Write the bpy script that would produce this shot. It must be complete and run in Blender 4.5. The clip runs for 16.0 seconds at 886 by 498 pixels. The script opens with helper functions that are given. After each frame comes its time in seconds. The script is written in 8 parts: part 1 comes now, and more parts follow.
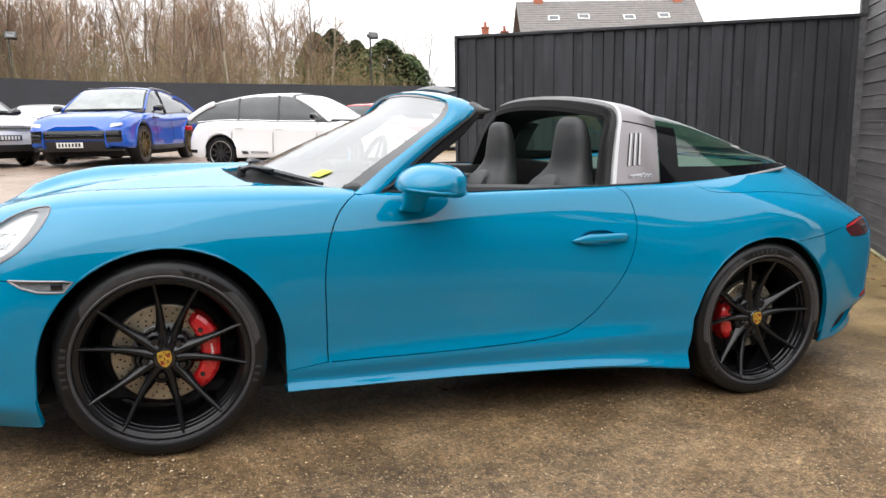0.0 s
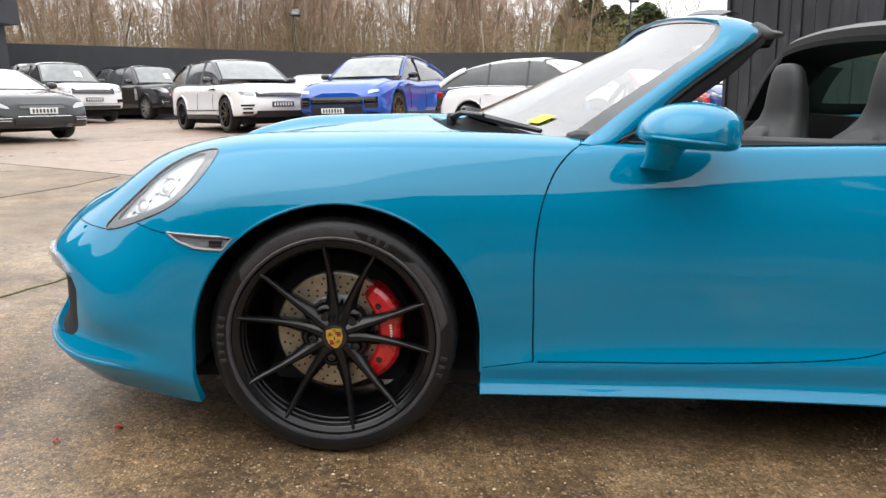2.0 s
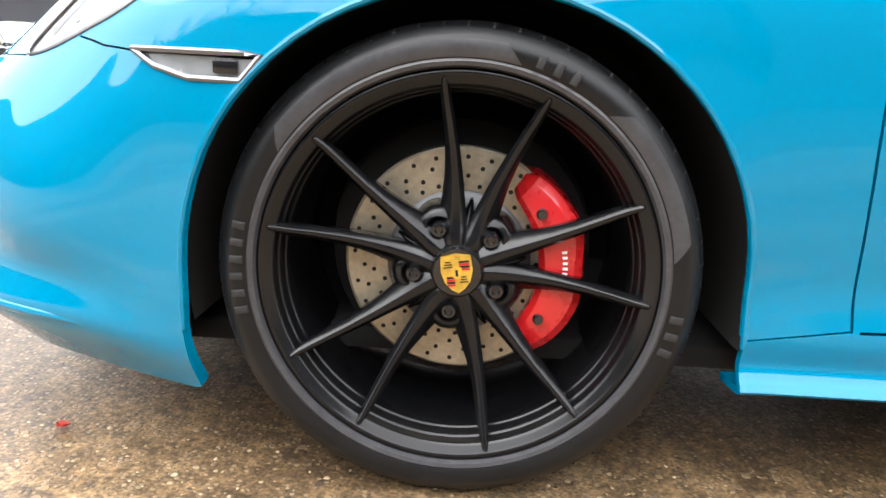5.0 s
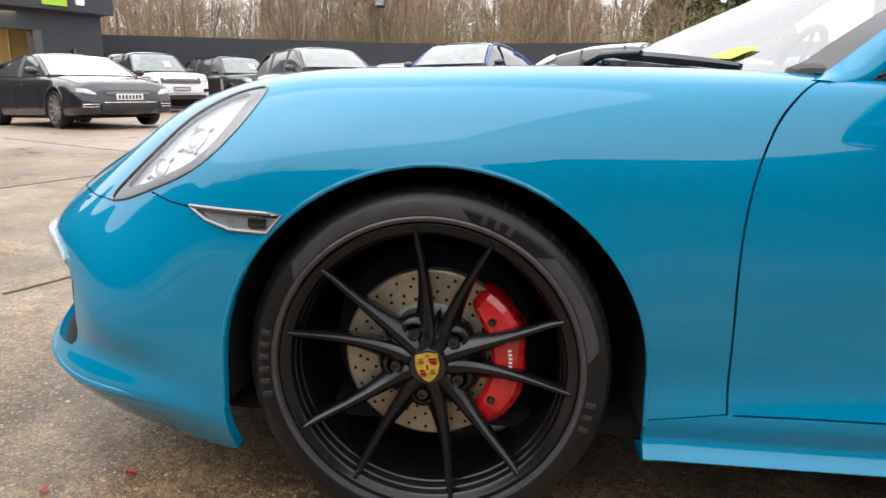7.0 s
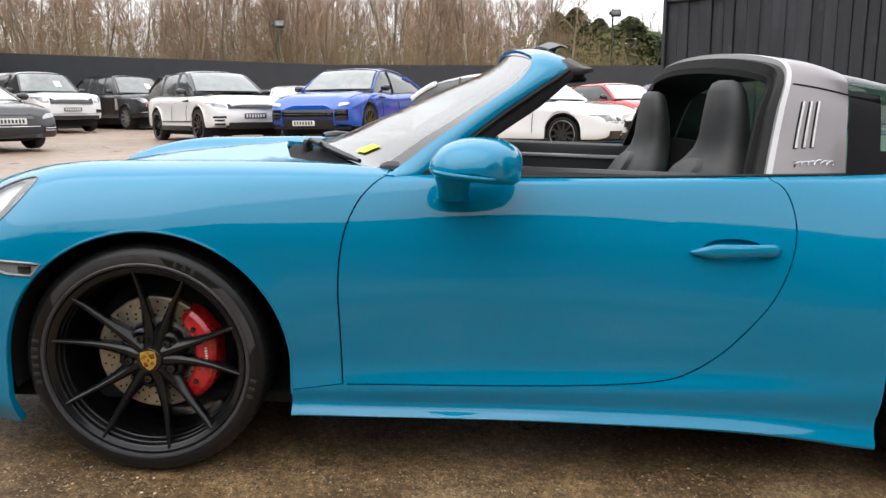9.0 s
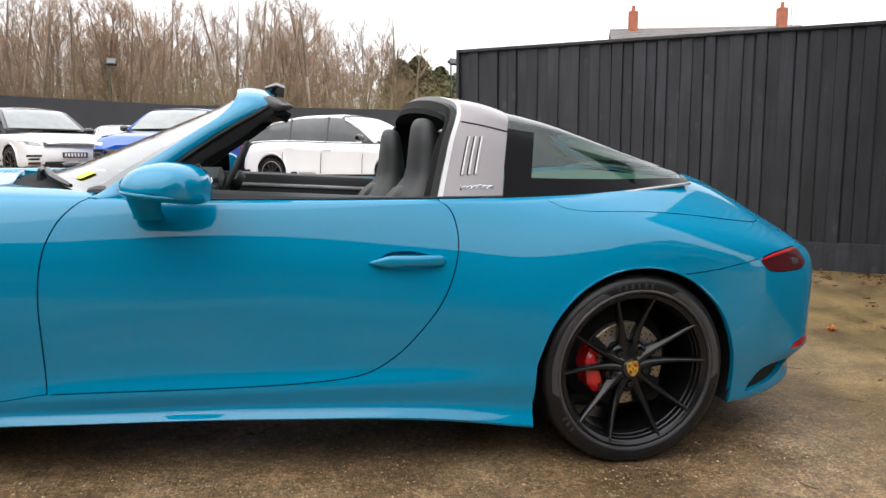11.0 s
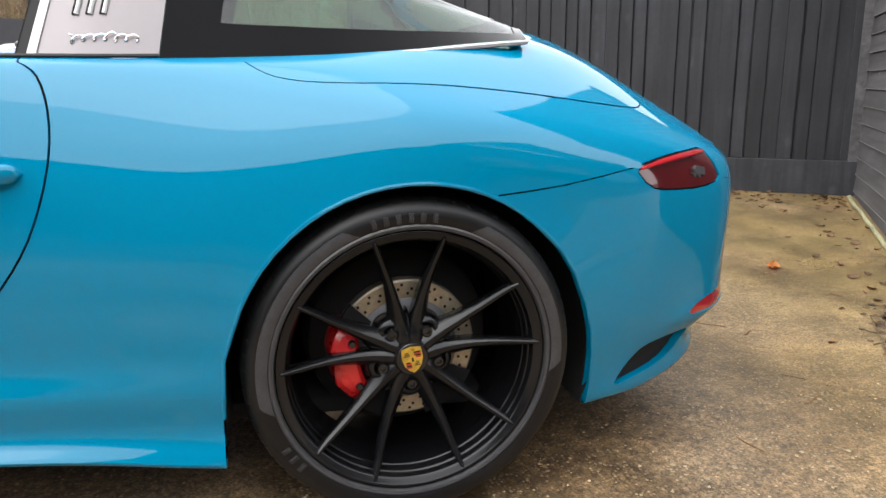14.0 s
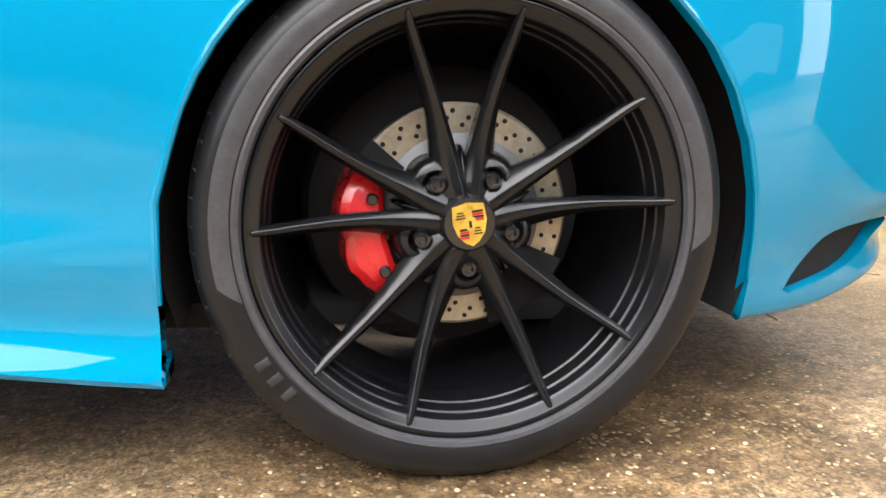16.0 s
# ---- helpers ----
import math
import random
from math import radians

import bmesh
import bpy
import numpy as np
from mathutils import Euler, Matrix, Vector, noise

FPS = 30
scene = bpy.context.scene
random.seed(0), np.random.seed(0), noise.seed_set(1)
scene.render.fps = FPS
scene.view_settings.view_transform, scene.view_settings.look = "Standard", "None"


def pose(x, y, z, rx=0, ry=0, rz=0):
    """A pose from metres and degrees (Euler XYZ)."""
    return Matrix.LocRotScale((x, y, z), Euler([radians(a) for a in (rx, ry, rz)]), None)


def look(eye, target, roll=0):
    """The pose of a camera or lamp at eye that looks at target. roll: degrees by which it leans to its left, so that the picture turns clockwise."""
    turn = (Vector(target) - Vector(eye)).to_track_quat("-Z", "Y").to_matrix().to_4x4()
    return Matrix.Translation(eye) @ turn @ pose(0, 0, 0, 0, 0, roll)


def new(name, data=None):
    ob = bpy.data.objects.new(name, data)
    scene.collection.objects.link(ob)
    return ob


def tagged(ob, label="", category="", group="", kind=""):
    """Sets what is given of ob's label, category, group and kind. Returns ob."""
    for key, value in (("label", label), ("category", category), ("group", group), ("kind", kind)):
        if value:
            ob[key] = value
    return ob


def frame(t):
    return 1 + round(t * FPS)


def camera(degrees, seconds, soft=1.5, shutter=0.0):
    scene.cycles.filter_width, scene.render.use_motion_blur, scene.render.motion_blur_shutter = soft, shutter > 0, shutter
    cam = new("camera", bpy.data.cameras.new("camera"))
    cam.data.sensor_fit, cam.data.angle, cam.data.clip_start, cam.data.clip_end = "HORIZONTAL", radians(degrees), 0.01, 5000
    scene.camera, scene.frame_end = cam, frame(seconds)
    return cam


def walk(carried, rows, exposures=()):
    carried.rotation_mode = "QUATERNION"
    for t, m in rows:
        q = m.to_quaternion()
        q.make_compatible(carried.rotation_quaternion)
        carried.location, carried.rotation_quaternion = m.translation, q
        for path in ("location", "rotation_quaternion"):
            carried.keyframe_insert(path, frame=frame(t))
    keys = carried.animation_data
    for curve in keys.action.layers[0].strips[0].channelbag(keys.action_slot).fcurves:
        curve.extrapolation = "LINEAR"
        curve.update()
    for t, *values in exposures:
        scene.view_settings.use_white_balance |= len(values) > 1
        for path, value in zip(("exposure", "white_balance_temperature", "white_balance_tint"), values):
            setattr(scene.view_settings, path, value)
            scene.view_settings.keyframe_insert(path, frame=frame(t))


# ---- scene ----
# The paved yard falls towards +x; YARD takes places measured on its paving to the level world.
cam = camera(62.1, 16.0)
YARD = pose(0, 0, 0, 1.43, 2.88, 0)
PATH = [
    (0, (0.025, -3.358, 1.139), (0.72, -1.513, 0.8), 2.3),
    (0.5, (0.124, -3.28, 1.133), (0.675, -1.39, 0.781), 2.3),
    (1, (0.216, -3.196, 1.11), (0.519, -1.255, 0.738), 2.2),
    (1.5, (0.262, -3.037, 1.076), (0.417, -1.083, 0.678), 2.0),
    (2, (0.239, -2.773, 1.018), (0.287, -0.822, 0.582), 2.0),
    (2.5, (0.213, -2.477, 0.968), (0.163, -0.536, 0.488), 1.9),
    (3, (0.176, -2.17, 0.909), (0.078, -0.233, 0.417), 1.8),
    (3.5, (0.102, -1.946, 0.782), (-0.026, -0.014, 0.28), 1.9),
    (4, (0.061, -1.857, 0.647), (-0.083, 0.079, 0.165), 2.0),
    (4.2, (0.059, -1.842, 0.612), (-0.086, 0.095, 0.136), 2.1),
    (6.3, (-0.047, -1.944, 0.693), (-0.012, -0.011, 0.182), 3.2),
    (6.5, (0.009, -1.984, 0.739), (-0.036, -0.045, 0.253), 2.9),
    (7, (0.124, -2.135, 0.857), (-0.035, -0.194, 0.402), 2.1),
    (7.5, (0.261, -2.318, 0.944), (0.089, -0.376, 0.495), 2.0),
    (8, (0.433, -2.496, 1.016), (0.289, -0.55, 0.576), 2.1),
    (8.5, (0.62, -2.676, 1.058), (0.578, -0.723, 0.629), 2.3),
    (9, (0.75, -2.852, 1.1), (0.814, -0.895, 0.691), 2.4),
    (9.5, (0.835, -3.04, 1.136), (1.007, -1.081, 0.774), 2.6),
    (10, (0.961, -3.185, 1.144), (1.223, -1.226, 0.84), 2.7),
    (10.2, (1.021, -3.231, 1.139), (1.326, -1.275, 0.856), 2.8),
    (12.3, (1.541, -2.954, 1.001), (2.113, -1.063, 0.69), 3.0),
    (12.5, (1.618, -2.888, 0.993), (2.204, -1.005, 0.661), 3.0),
    (13, (1.787, -2.716, 0.978), (2.387, -0.848, 0.59), 3.0),
    (13.5, (1.962, -2.484, 0.954), (2.549, -0.62, 0.527), 3.0),
    (14, (2.117, -2.276, 0.917), (2.64, -0.402, 0.455), 2.8),
    (14.5, (2.24, -2.093, 0.859), (2.634, -0.196, 0.362), 2.3),
    (15, (2.287, -1.932, 0.736), (2.578, -0.02, 0.228), 2.0),
    (15.5, (2.288, -1.847, 0.624), (2.551, 0.069, 0.113), 2.0),
    (16, (2.233, -1.788, 0.495), (2.625, 0.133, 0.099), 2.0),
]
EXPOSURES = [(t, stops, 6350, 10) for t, stops in ((0, 0.54), (1.5, 0.52), (2.5, 0.34), (3, 0.24), (3.5, 0.30), (4, 1.74), (6.3, 1.58), (6.5, 1.39), (7, 0.56), (7.5, 0.09), (8, 0.00), (8.5, 0.16), (9.5, 0.40), (10, 0.39), (12.4, 0.54), (13.2, 0.62), (14, 0.87), (15, 1.19), (15.5, 1.79), (16, 2.04))]
walk(cam, [(t, YARD @ look(eye, target, roll)) for t, eye, target, roll in PATH], EXPOSURES)

# ---- light: bright overcast winter day ----
world = bpy.data.worlds.new("overcast_sky")
scene.world = world
world.use_nodes = True
wn, wl = world.node_tree.nodes, world.node_tree.links
sky = wn.new("ShaderNodeTexSky")
sky.sky_type, sky.sun_disc = "NISHITA", False
sky.sun_elevation, sky.sun_rotation = radians(62), radians(250)
sky.dust_density, sky.air_density = 4.0, 1.0
cloud_map = wn.new("ShaderNodeTexCoord")
cloud = wn.new("ShaderNodeTexNoise")
cloud.inputs["Scale"].default_value, cloud.inputs["Detail"].default_value = 2.2, 6
cloud_ramp = wn.new("ShaderNodeValToRGB")
cloud_ramp.color_ramp.elements[0].position, cloud_ramp.color_ramp.elements[1].position = 0.25, 0.75
cloud_ramp.color_ramp.elements[0].color, cloud_ramp.color_ramp.elements[1].color = (10.0, 10.0, 10.1, 1), (14.5, 14.3, 14.1, 1)
cloud_mix = wn.new("ShaderNodeMix")
cloud_mix.data_type = "RGBA"
cloud_mix.inputs["Factor"].default_value = 0.9
wl.new(cloud_map.outputs["Generated"], cloud.inputs["Vector"])
wl.new(cloud.outputs["Fac"], cloud_ramp.inputs["Fac"])
wl.new(sky.outputs["Color"], cloud_mix.inputs["A"])
wl.new(cloud_ramp.outputs["Color"], cloud_mix.inputs["B"])
# an overcast sky is brightest overhead
height = wn.new("ShaderNodeSeparateXYZ")
grade = wn.new("ShaderNodeMapRange")
grade.inputs["From Min"].default_value, grade.inputs["From Max"].default_value = 0.0, 1.0
grade.inputs["To Min"].default_value, grade.inputs["To Max"].default_value = 1.02, 1.40
dome = wn.new("ShaderNodeMix")
dome.data_type, dome.blend_type = "RGBA", "MULTIPLY"
dome.inputs["Factor"].default_value = 1.0
wl.new(cloud_map.outputs["Generated"], height.inputs["Vector"])
wl.new(height.outputs["Z"], grade.inputs["Value"])
wl.new(cloud_mix.outputs["Result"], dome.inputs["A"])
wl.new(grade.outputs["Result"], dome.inputs["B"])
wl.new(dome.outputs["Result"], wn["Background"].inputs["Color"])
wn["Background"].inputs["Strength"].default_value = 0.11
sun = new("sun", bpy.data.lights.new("sun", "SUN"))
sun.data.energy, sun.data.angle, sun.data.color = 1.1, radians(70), (1.0, 0.97, 0.93)
sun.matrix_world = look((-8, -3, 20), (0, 0, 0))


# ---- materials ----
def material(name, color, rough=0.6, metal=0.0, vary=0.10, scale=6.0, bump=0.0, grain=60.0, coat=0.0, spec=0.5, sheen=0.0, glow=0.0, rvary=0.08, per_piece=0.0):
    """A procedural surface with a coarse and a fine variation of tone, roughness and relief."""
    m = bpy.data.materials.new(name)
    m.use_nodes = True
    nt, ln = m.node_tree.nodes, m.node_tree.links
    b = nt["Principled BSDF"]
    tc = nt.new("ShaderNodeTexCoord")
    coarse, fine = nt.new("ShaderNodeTexNoise"), nt.new("ShaderNodeTexNoise")
    for n, sc in ((coarse, scale), (fine, grain)):
        n.inputs["Scale"].default_value, n.inputs["Detail"].default_value = sc, 5
        ln.new(tc.outputs["Object"], n.inputs["Vector"])
    mixed = nt.new("ShaderNodeMath")
    mixed.operation = "MULTIPLY_ADD"
    mixed.inputs[1].default_value = 0.6
    half = nt.new("ShaderNodeMath")
    half.operation = "MULTIPLY"
    half.inputs[1].default_value = 0.4
    ln.new(fine.outputs["Fac"], half.inputs[0])
    ln.new(coarse.outputs["Fac"], mixed.inputs[0])
    ln.new(half.outputs[0], mixed.inputs[2])
    ramp = nt.new("ShaderNodeValToRGB")
    ramp.color_ramp.elements[0].position, ramp.color_ramp.elements[1].position = 0.3, 0.7
    ramp.color_ramp.elements[0].color = (*[c * (1 - vary) for c in color], 1)
    ramp.color_ramp.elements[1].color = (*[min(1, c * (1 + vary)) for c in color], 1)
    ln.new(mixed.outputs[0], ramp.inputs["Fac"])
    tone = ramp.outputs["Color"]
    if per_piece:
        info, span, hsv = nt.new("ShaderNodeObjectInfo"), nt.new("ShaderNodeMapRange"), nt.new("ShaderNodeHueSaturation")
        span.inputs["To Min"].default_value, span.inputs["To Max"].default_value = 1 - per_piece, 1 + per_piece
        ln.new(info.outputs["Random"], span.inputs["Value"])
        ln.new(span.outputs["Result"], hsv.inputs["Value"])
        ln.new(tone, hsv.inputs["Color"])
        tone = hsv.outputs["Color"]
    ln.new(tone, b.inputs["Base Color"])
    rr = nt.new("ShaderNodeMapRange")
    rr.inputs["To Min"].default_value, rr.inputs["To Max"].default_value = max(0.02, rough - rvary), min(1, rough + rvary)
    ln.new(mixed.outputs[0], rr.inputs["Value"])
    ln.new(rr.outputs["Result"], b.inputs["Roughness"])
    b.inputs["Metallic"].default_value = metal
    b.inputs["Coat Weight"].default_value, b.inputs["Coat Roughness"].default_value = coat, 0.03
    b.inputs["Specular IOR Level"].default_value = spec
    b.inputs["Sheen Weight"].default_value = sheen
    if glow:
        b.inputs["Emission Color"].default_value, b.inputs["Emission Strength"].default_value = (*color, 1), glow
    if bump:
        bn = nt.new("ShaderNodeBump")
        bn.inputs["Strength"].default_value, bn.inputs["Distance"].default_value = 1.0, bump
        ln.new(mixed.outputs[0], bn.inputs["Height"])
        ln.new(bn.outputs["Normal"], b.inputs["Normal"])
    return m


def glass(name, tint, rough=0.02, mirror=0.05):
    """Thin tinted pane: see-through, with a gloss that grows towards grazing angles from its share at right angles."""
    m = bpy.data.materials.new(name)
    m.use_nodes = True
    nt, ln = m.node_tree.nodes, m.node_tree.links
    nt.remove(nt["Principled BSDF"])
    clear, shine, mix, facing = nt.new("ShaderNodeBsdfTransparent"), nt.new("ShaderNodeBsdfGlossy"), nt.new("ShaderNodeMixShader"), nt.new("ShaderNodeLayerWeight")
    clear.inputs["Color"].default_value = (*tint, 1)
    shine.inputs["Roughness"].default_value = rough
    facing.inputs["Blend"].default_value = 0.5
    power, share = nt.new("ShaderNodeMath"), nt.new("ShaderNodeMath")
    power.operation, share.operation = "POWER", "MULTIPLY_ADD"
    power.inputs[1].default_value = 5.0
    share.inputs[1].default_value, share.inputs[2].default_value = 1 - mirror, mirror
    ln.new(facing.outputs["Facing"], power.inputs[0])
    ln.new(power.outputs[0], share.inputs[0])
    ln.new(share.outputs[0], mix.inputs[0])
    ln.new(clear.outputs[0], mix.inputs[1])
    ln.new(shine.outputs[0], mix.inputs[2])
    ln.new(mix.outputs[0], nt["Material Output"].inputs["Surface"])
    return m


def ground_material():
    """Worn exposed-aggregate concrete: brown binder, pebbles of two sizes, damp patches; smoother tan paving further off and moss by the fence."""
    m = bpy.data.materials.new("yard_concrete")
    m.use_nodes = True
    nt, ln = m.node_tree.nodes, m.node_tree.links
    b = nt["Principled BSDF"]
    tc = nt.new("ShaderNodeTexCoord")

    def noise_tex(scale, detail=5, rough=0.55):
        n = nt.new("ShaderNodeTexNoise")
        n.inputs["Scale"].default_value, n.inputs["Detail"].default_value, n.inputs["Roughness"].default_value = scale, detail, rough
        ln.new(tc.outputs["Object"], n.inputs["Vector"])
        return n.outputs["Fac"]

    def ramp(fac, stops):
        r = nt.new("ShaderNodeValToRGB")
        r.color_ramp.elements[0].position, r.color_ramp.elements[0].color = stops[0][0], (*stops[0][1], 1)
        r.color_ramp.elements[1].position, r.color_ramp.elements[1].color = stops[-1][0], (*stops[-1][1], 1)
        for p, c in stops[1:-1]:
            r.color_ramp.elements.new(p).color = (*c, 1)
        ln.new(fac, r.inputs["Fac"])
        return r.outputs["Color"]

    def mix(fac, a, c, mode="MIX"):
        x = nt.new("ShaderNodeMix")
        x.data_type, x.blend_type = "RGBA", mode
        if isinstance(fac, float):
            x.inputs["Factor"].default_value = fac
        else:
            ln.new(fac, x.inputs["Factor"])
        ln.new(a, x.inputs["A"])
        ln.new(c, x.inputs["B"])
        return x.outputs["Result"]

    def calc(op, a, c):
        x = nt.new("ShaderNodeMath")
        x.operation, x.use_clamp = op, True
        for k, v in enumerate((a, c)):
            if isinstance(v, (int, float)):
                x.inputs[k].default_value = v
            else:
                ln.new(v, x.inputs[k])
        return x.outputs[0]

    def pebbles(scale, part_kept, size):
        v = nt.new("ShaderNodeTexVoronoi")
        v.inputs["Scale"].default_value = scale
        ln.new(tc.outputs["Object"], v.inputs["Vector"])
        sep = nt.new("ShaderNodeSeparateColor")
        ln.new(v.outputs["Color"], sep.inputs["Color"])
        near = nt.new("ShaderNodeMapRange")
        near.inputs["From Min"].default_value, near.inputs["From Max"].default_value = size, size * 0.7
        ln.new(v.outputs["Distance"], near.inputs["Value"])
        keep = calc("GREATER_THAN", sep.outputs["Red"], 1 - part_kept)
        tint = ramp(sep.outputs["Green"], [(0, (0.07, 0.05, 0.035)), (.4, (0.24, 0.17, 0.10)), (.85, (0.27, 0.19, 0.10)), (1, (0.46, 0.37, 0.24))])
        return calc("MULTIPLY", near.outputs["Result"], keep), tint
    binder = ramp(noise_tex(1.3), [(.3, (0.083, 0.053, 0.027)), (.5, (0.166, 0.108, 0.056)), (.7, (0.255, 0.182, 0.108))])
    grit = ramp(noise_tex(160, 3), [(.35, (0.45, 0.45, 0.45)), (.65, (1.5, 1.5, 1.5))])
    base = mix(1.0, binder, grit, "MULTIPLY")
    patch = ramp(noise_tex(4.5, 7, .68), [(.34, (0.62, 0.60, 0.57)), (.5, (1.0, 1.0, 1.0)), (.66, (1.28, 1.27, 1.25))])
    base = mix(1.0, base, patch, "MULTIPLY")
    speck = ramp(noise_tex(48, 4, .7), [(.38, (0.52, 0.52, 0.52)), (.62, (1.45, 1.44, 1.42))])
    base = mix(1.0, base, speck, "MULTIPLY")
    lumps = ramp(noise_tex(15, 6, .7), [(.36, (0.70, 0.69, 0.68)), (.64, (1.28, 1.28, 1.27))])
    base = mix(1.0, base, lumps, "MULTIPLY")
    f1, c1 = pebbles(95, .45, .42)
    f2, c2 = pebbles(42, .14, .34)
    base = mix(f1, base, c1)
    base = mix(f2, base, c2)
    # smooth tan paving of the wider yard
    far_tone = ramp(noise_tex(.35), [(.3, (0.235, 0.172, 0.128)), (.7, (0.345, 0.26, 0.202))])
    fine = ramp(noise_tex(9, 8, .72), [(.3, (0.72, 0.72, 0.72)), (.7, (1.25, 1.25, 1.25))])
    far_tone = mix(1.0, far_tone, fine, "MULTIPLY")
    sep = nt.new("ShaderNodeSeparateXYZ")
    ln.new(tc.outputs["Object"], sep.inputs["Vector"])
    edge = nt.new("ShaderNodeMath")
    edge.operation = "MULTIPLY_ADD"
    edge.inputs[1].default_value = 0.62
    ln.new(sep.outputs["X"], edge.inputs[0])
    ln.new(sep.outputs["Y"], edge.inputs[2])
    far = nt.new("ShaderNodeMapRange")
    far.inputs["From Min"].default_value, far.inputs["From Max"].default_value = 3.55, 3.65
    ln.new(edge.outputs[0], far.inputs["Value"])
    left = nt.new("ShaderNodeMapRange")
    left.inputs["From Min"].default_value, left.inputs["From Max"].default_value = 2.0, 1.0
    ln.new(sep.outputs["X"], left.inputs["Value"])
    yonder = nt.new("ShaderNodeMapRange")
    yonder.inputs["From Min"].default_value, yonder.inputs["From Max"].default_value = 6.0, 7.0
    ln.new(sep.outputs["Y"], yonder.inputs["Value"])
    is_far = calc("MAXIMUM", calc("MULTIPLY", far.outputs["Result"], left.outputs["Result"]), yonder.outputs["Result"])
    base = mix(is_far, base, far_tone)
    # ochre moss and silt in the corner by the fence
    moss_x = nt.new("ShaderNodeMapRange")
    moss_x.inputs["From Min"].default_value, moss_x.inputs["From Max"].default_value = 3.2, 4.6
    ln.new(sep.outputs["X"], moss_x.inputs["Value"])
    moss = calc("MULTIPLY", moss_x.outputs["Result"], ramp(noise_tex(1.7, 6), [(.3, (0.25, 0.25, 0.25)), (.6, (1, 1, 1))]))
    moss_tone = ramp(noise_tex(2.6, 6), [(.3, (0.13, 0.10, 0.035)), (.5, (0.24, 0.175, 0.07)), (.75, (0.38, 0.255, 0.10))])
    base = mix(calc("MULTIPLY", moss, 0.75), base, mix(1.0, mix(1.0, moss_tone, grit, "MULTIPLY"), patch, "MULTIPLY"))
    # ground out of view past the concrete, made dark to deepen the flank's reflections
    drive = nt.new("ShaderNodeMapRange")
    drive.inputs["From Min"].default_value, drive.inputs["From Max"].default_value = -3.9, -4.3
    ln.new(sep.outputs["Y"], drive.inputs["Value"])
    unseen_dark = ramp(noise_tex(120, 4), [(.3, (0.022, 0.022, 0.024)), (.7, (0.060, 0.060, 0.064))])
    base = mix(drive.outputs["Result"], base, unseen_dark)
    ln.new(base, b.inputs["Base Color"])
    wet = nt.new("ShaderNodeMapRange")
    wet.inputs["From Min"].default_value, wet.inputs["From Max"].default_value = 0.30, 0.75
    wet.inputs["To Min"].default_value, wet.inputs["To Max"].default_value = 0.62, 0.16
    ln.new(noise_tex(1.1, 7, .65), wet.inputs["Value"])
    ln.new(wet.outputs["Result"], b.inputs["Roughness"])
    height = calc("ADD", calc("MULTIPLY", f1, 0.5), f2)
    height = calc("ADD", height, calc("MULTIPLY", noise_tex(160, 3), 0.3))
    bn = nt.new("ShaderNodeBump")
    bn.inputs["Strength"].default_value, bn.inputs["Distance"].default_value = 0.8, 0.004
    ln.new(height, bn.inputs["Height"])
    ln.new(bn.outputs["Normal"], b.inputs["Normal"])
    return m


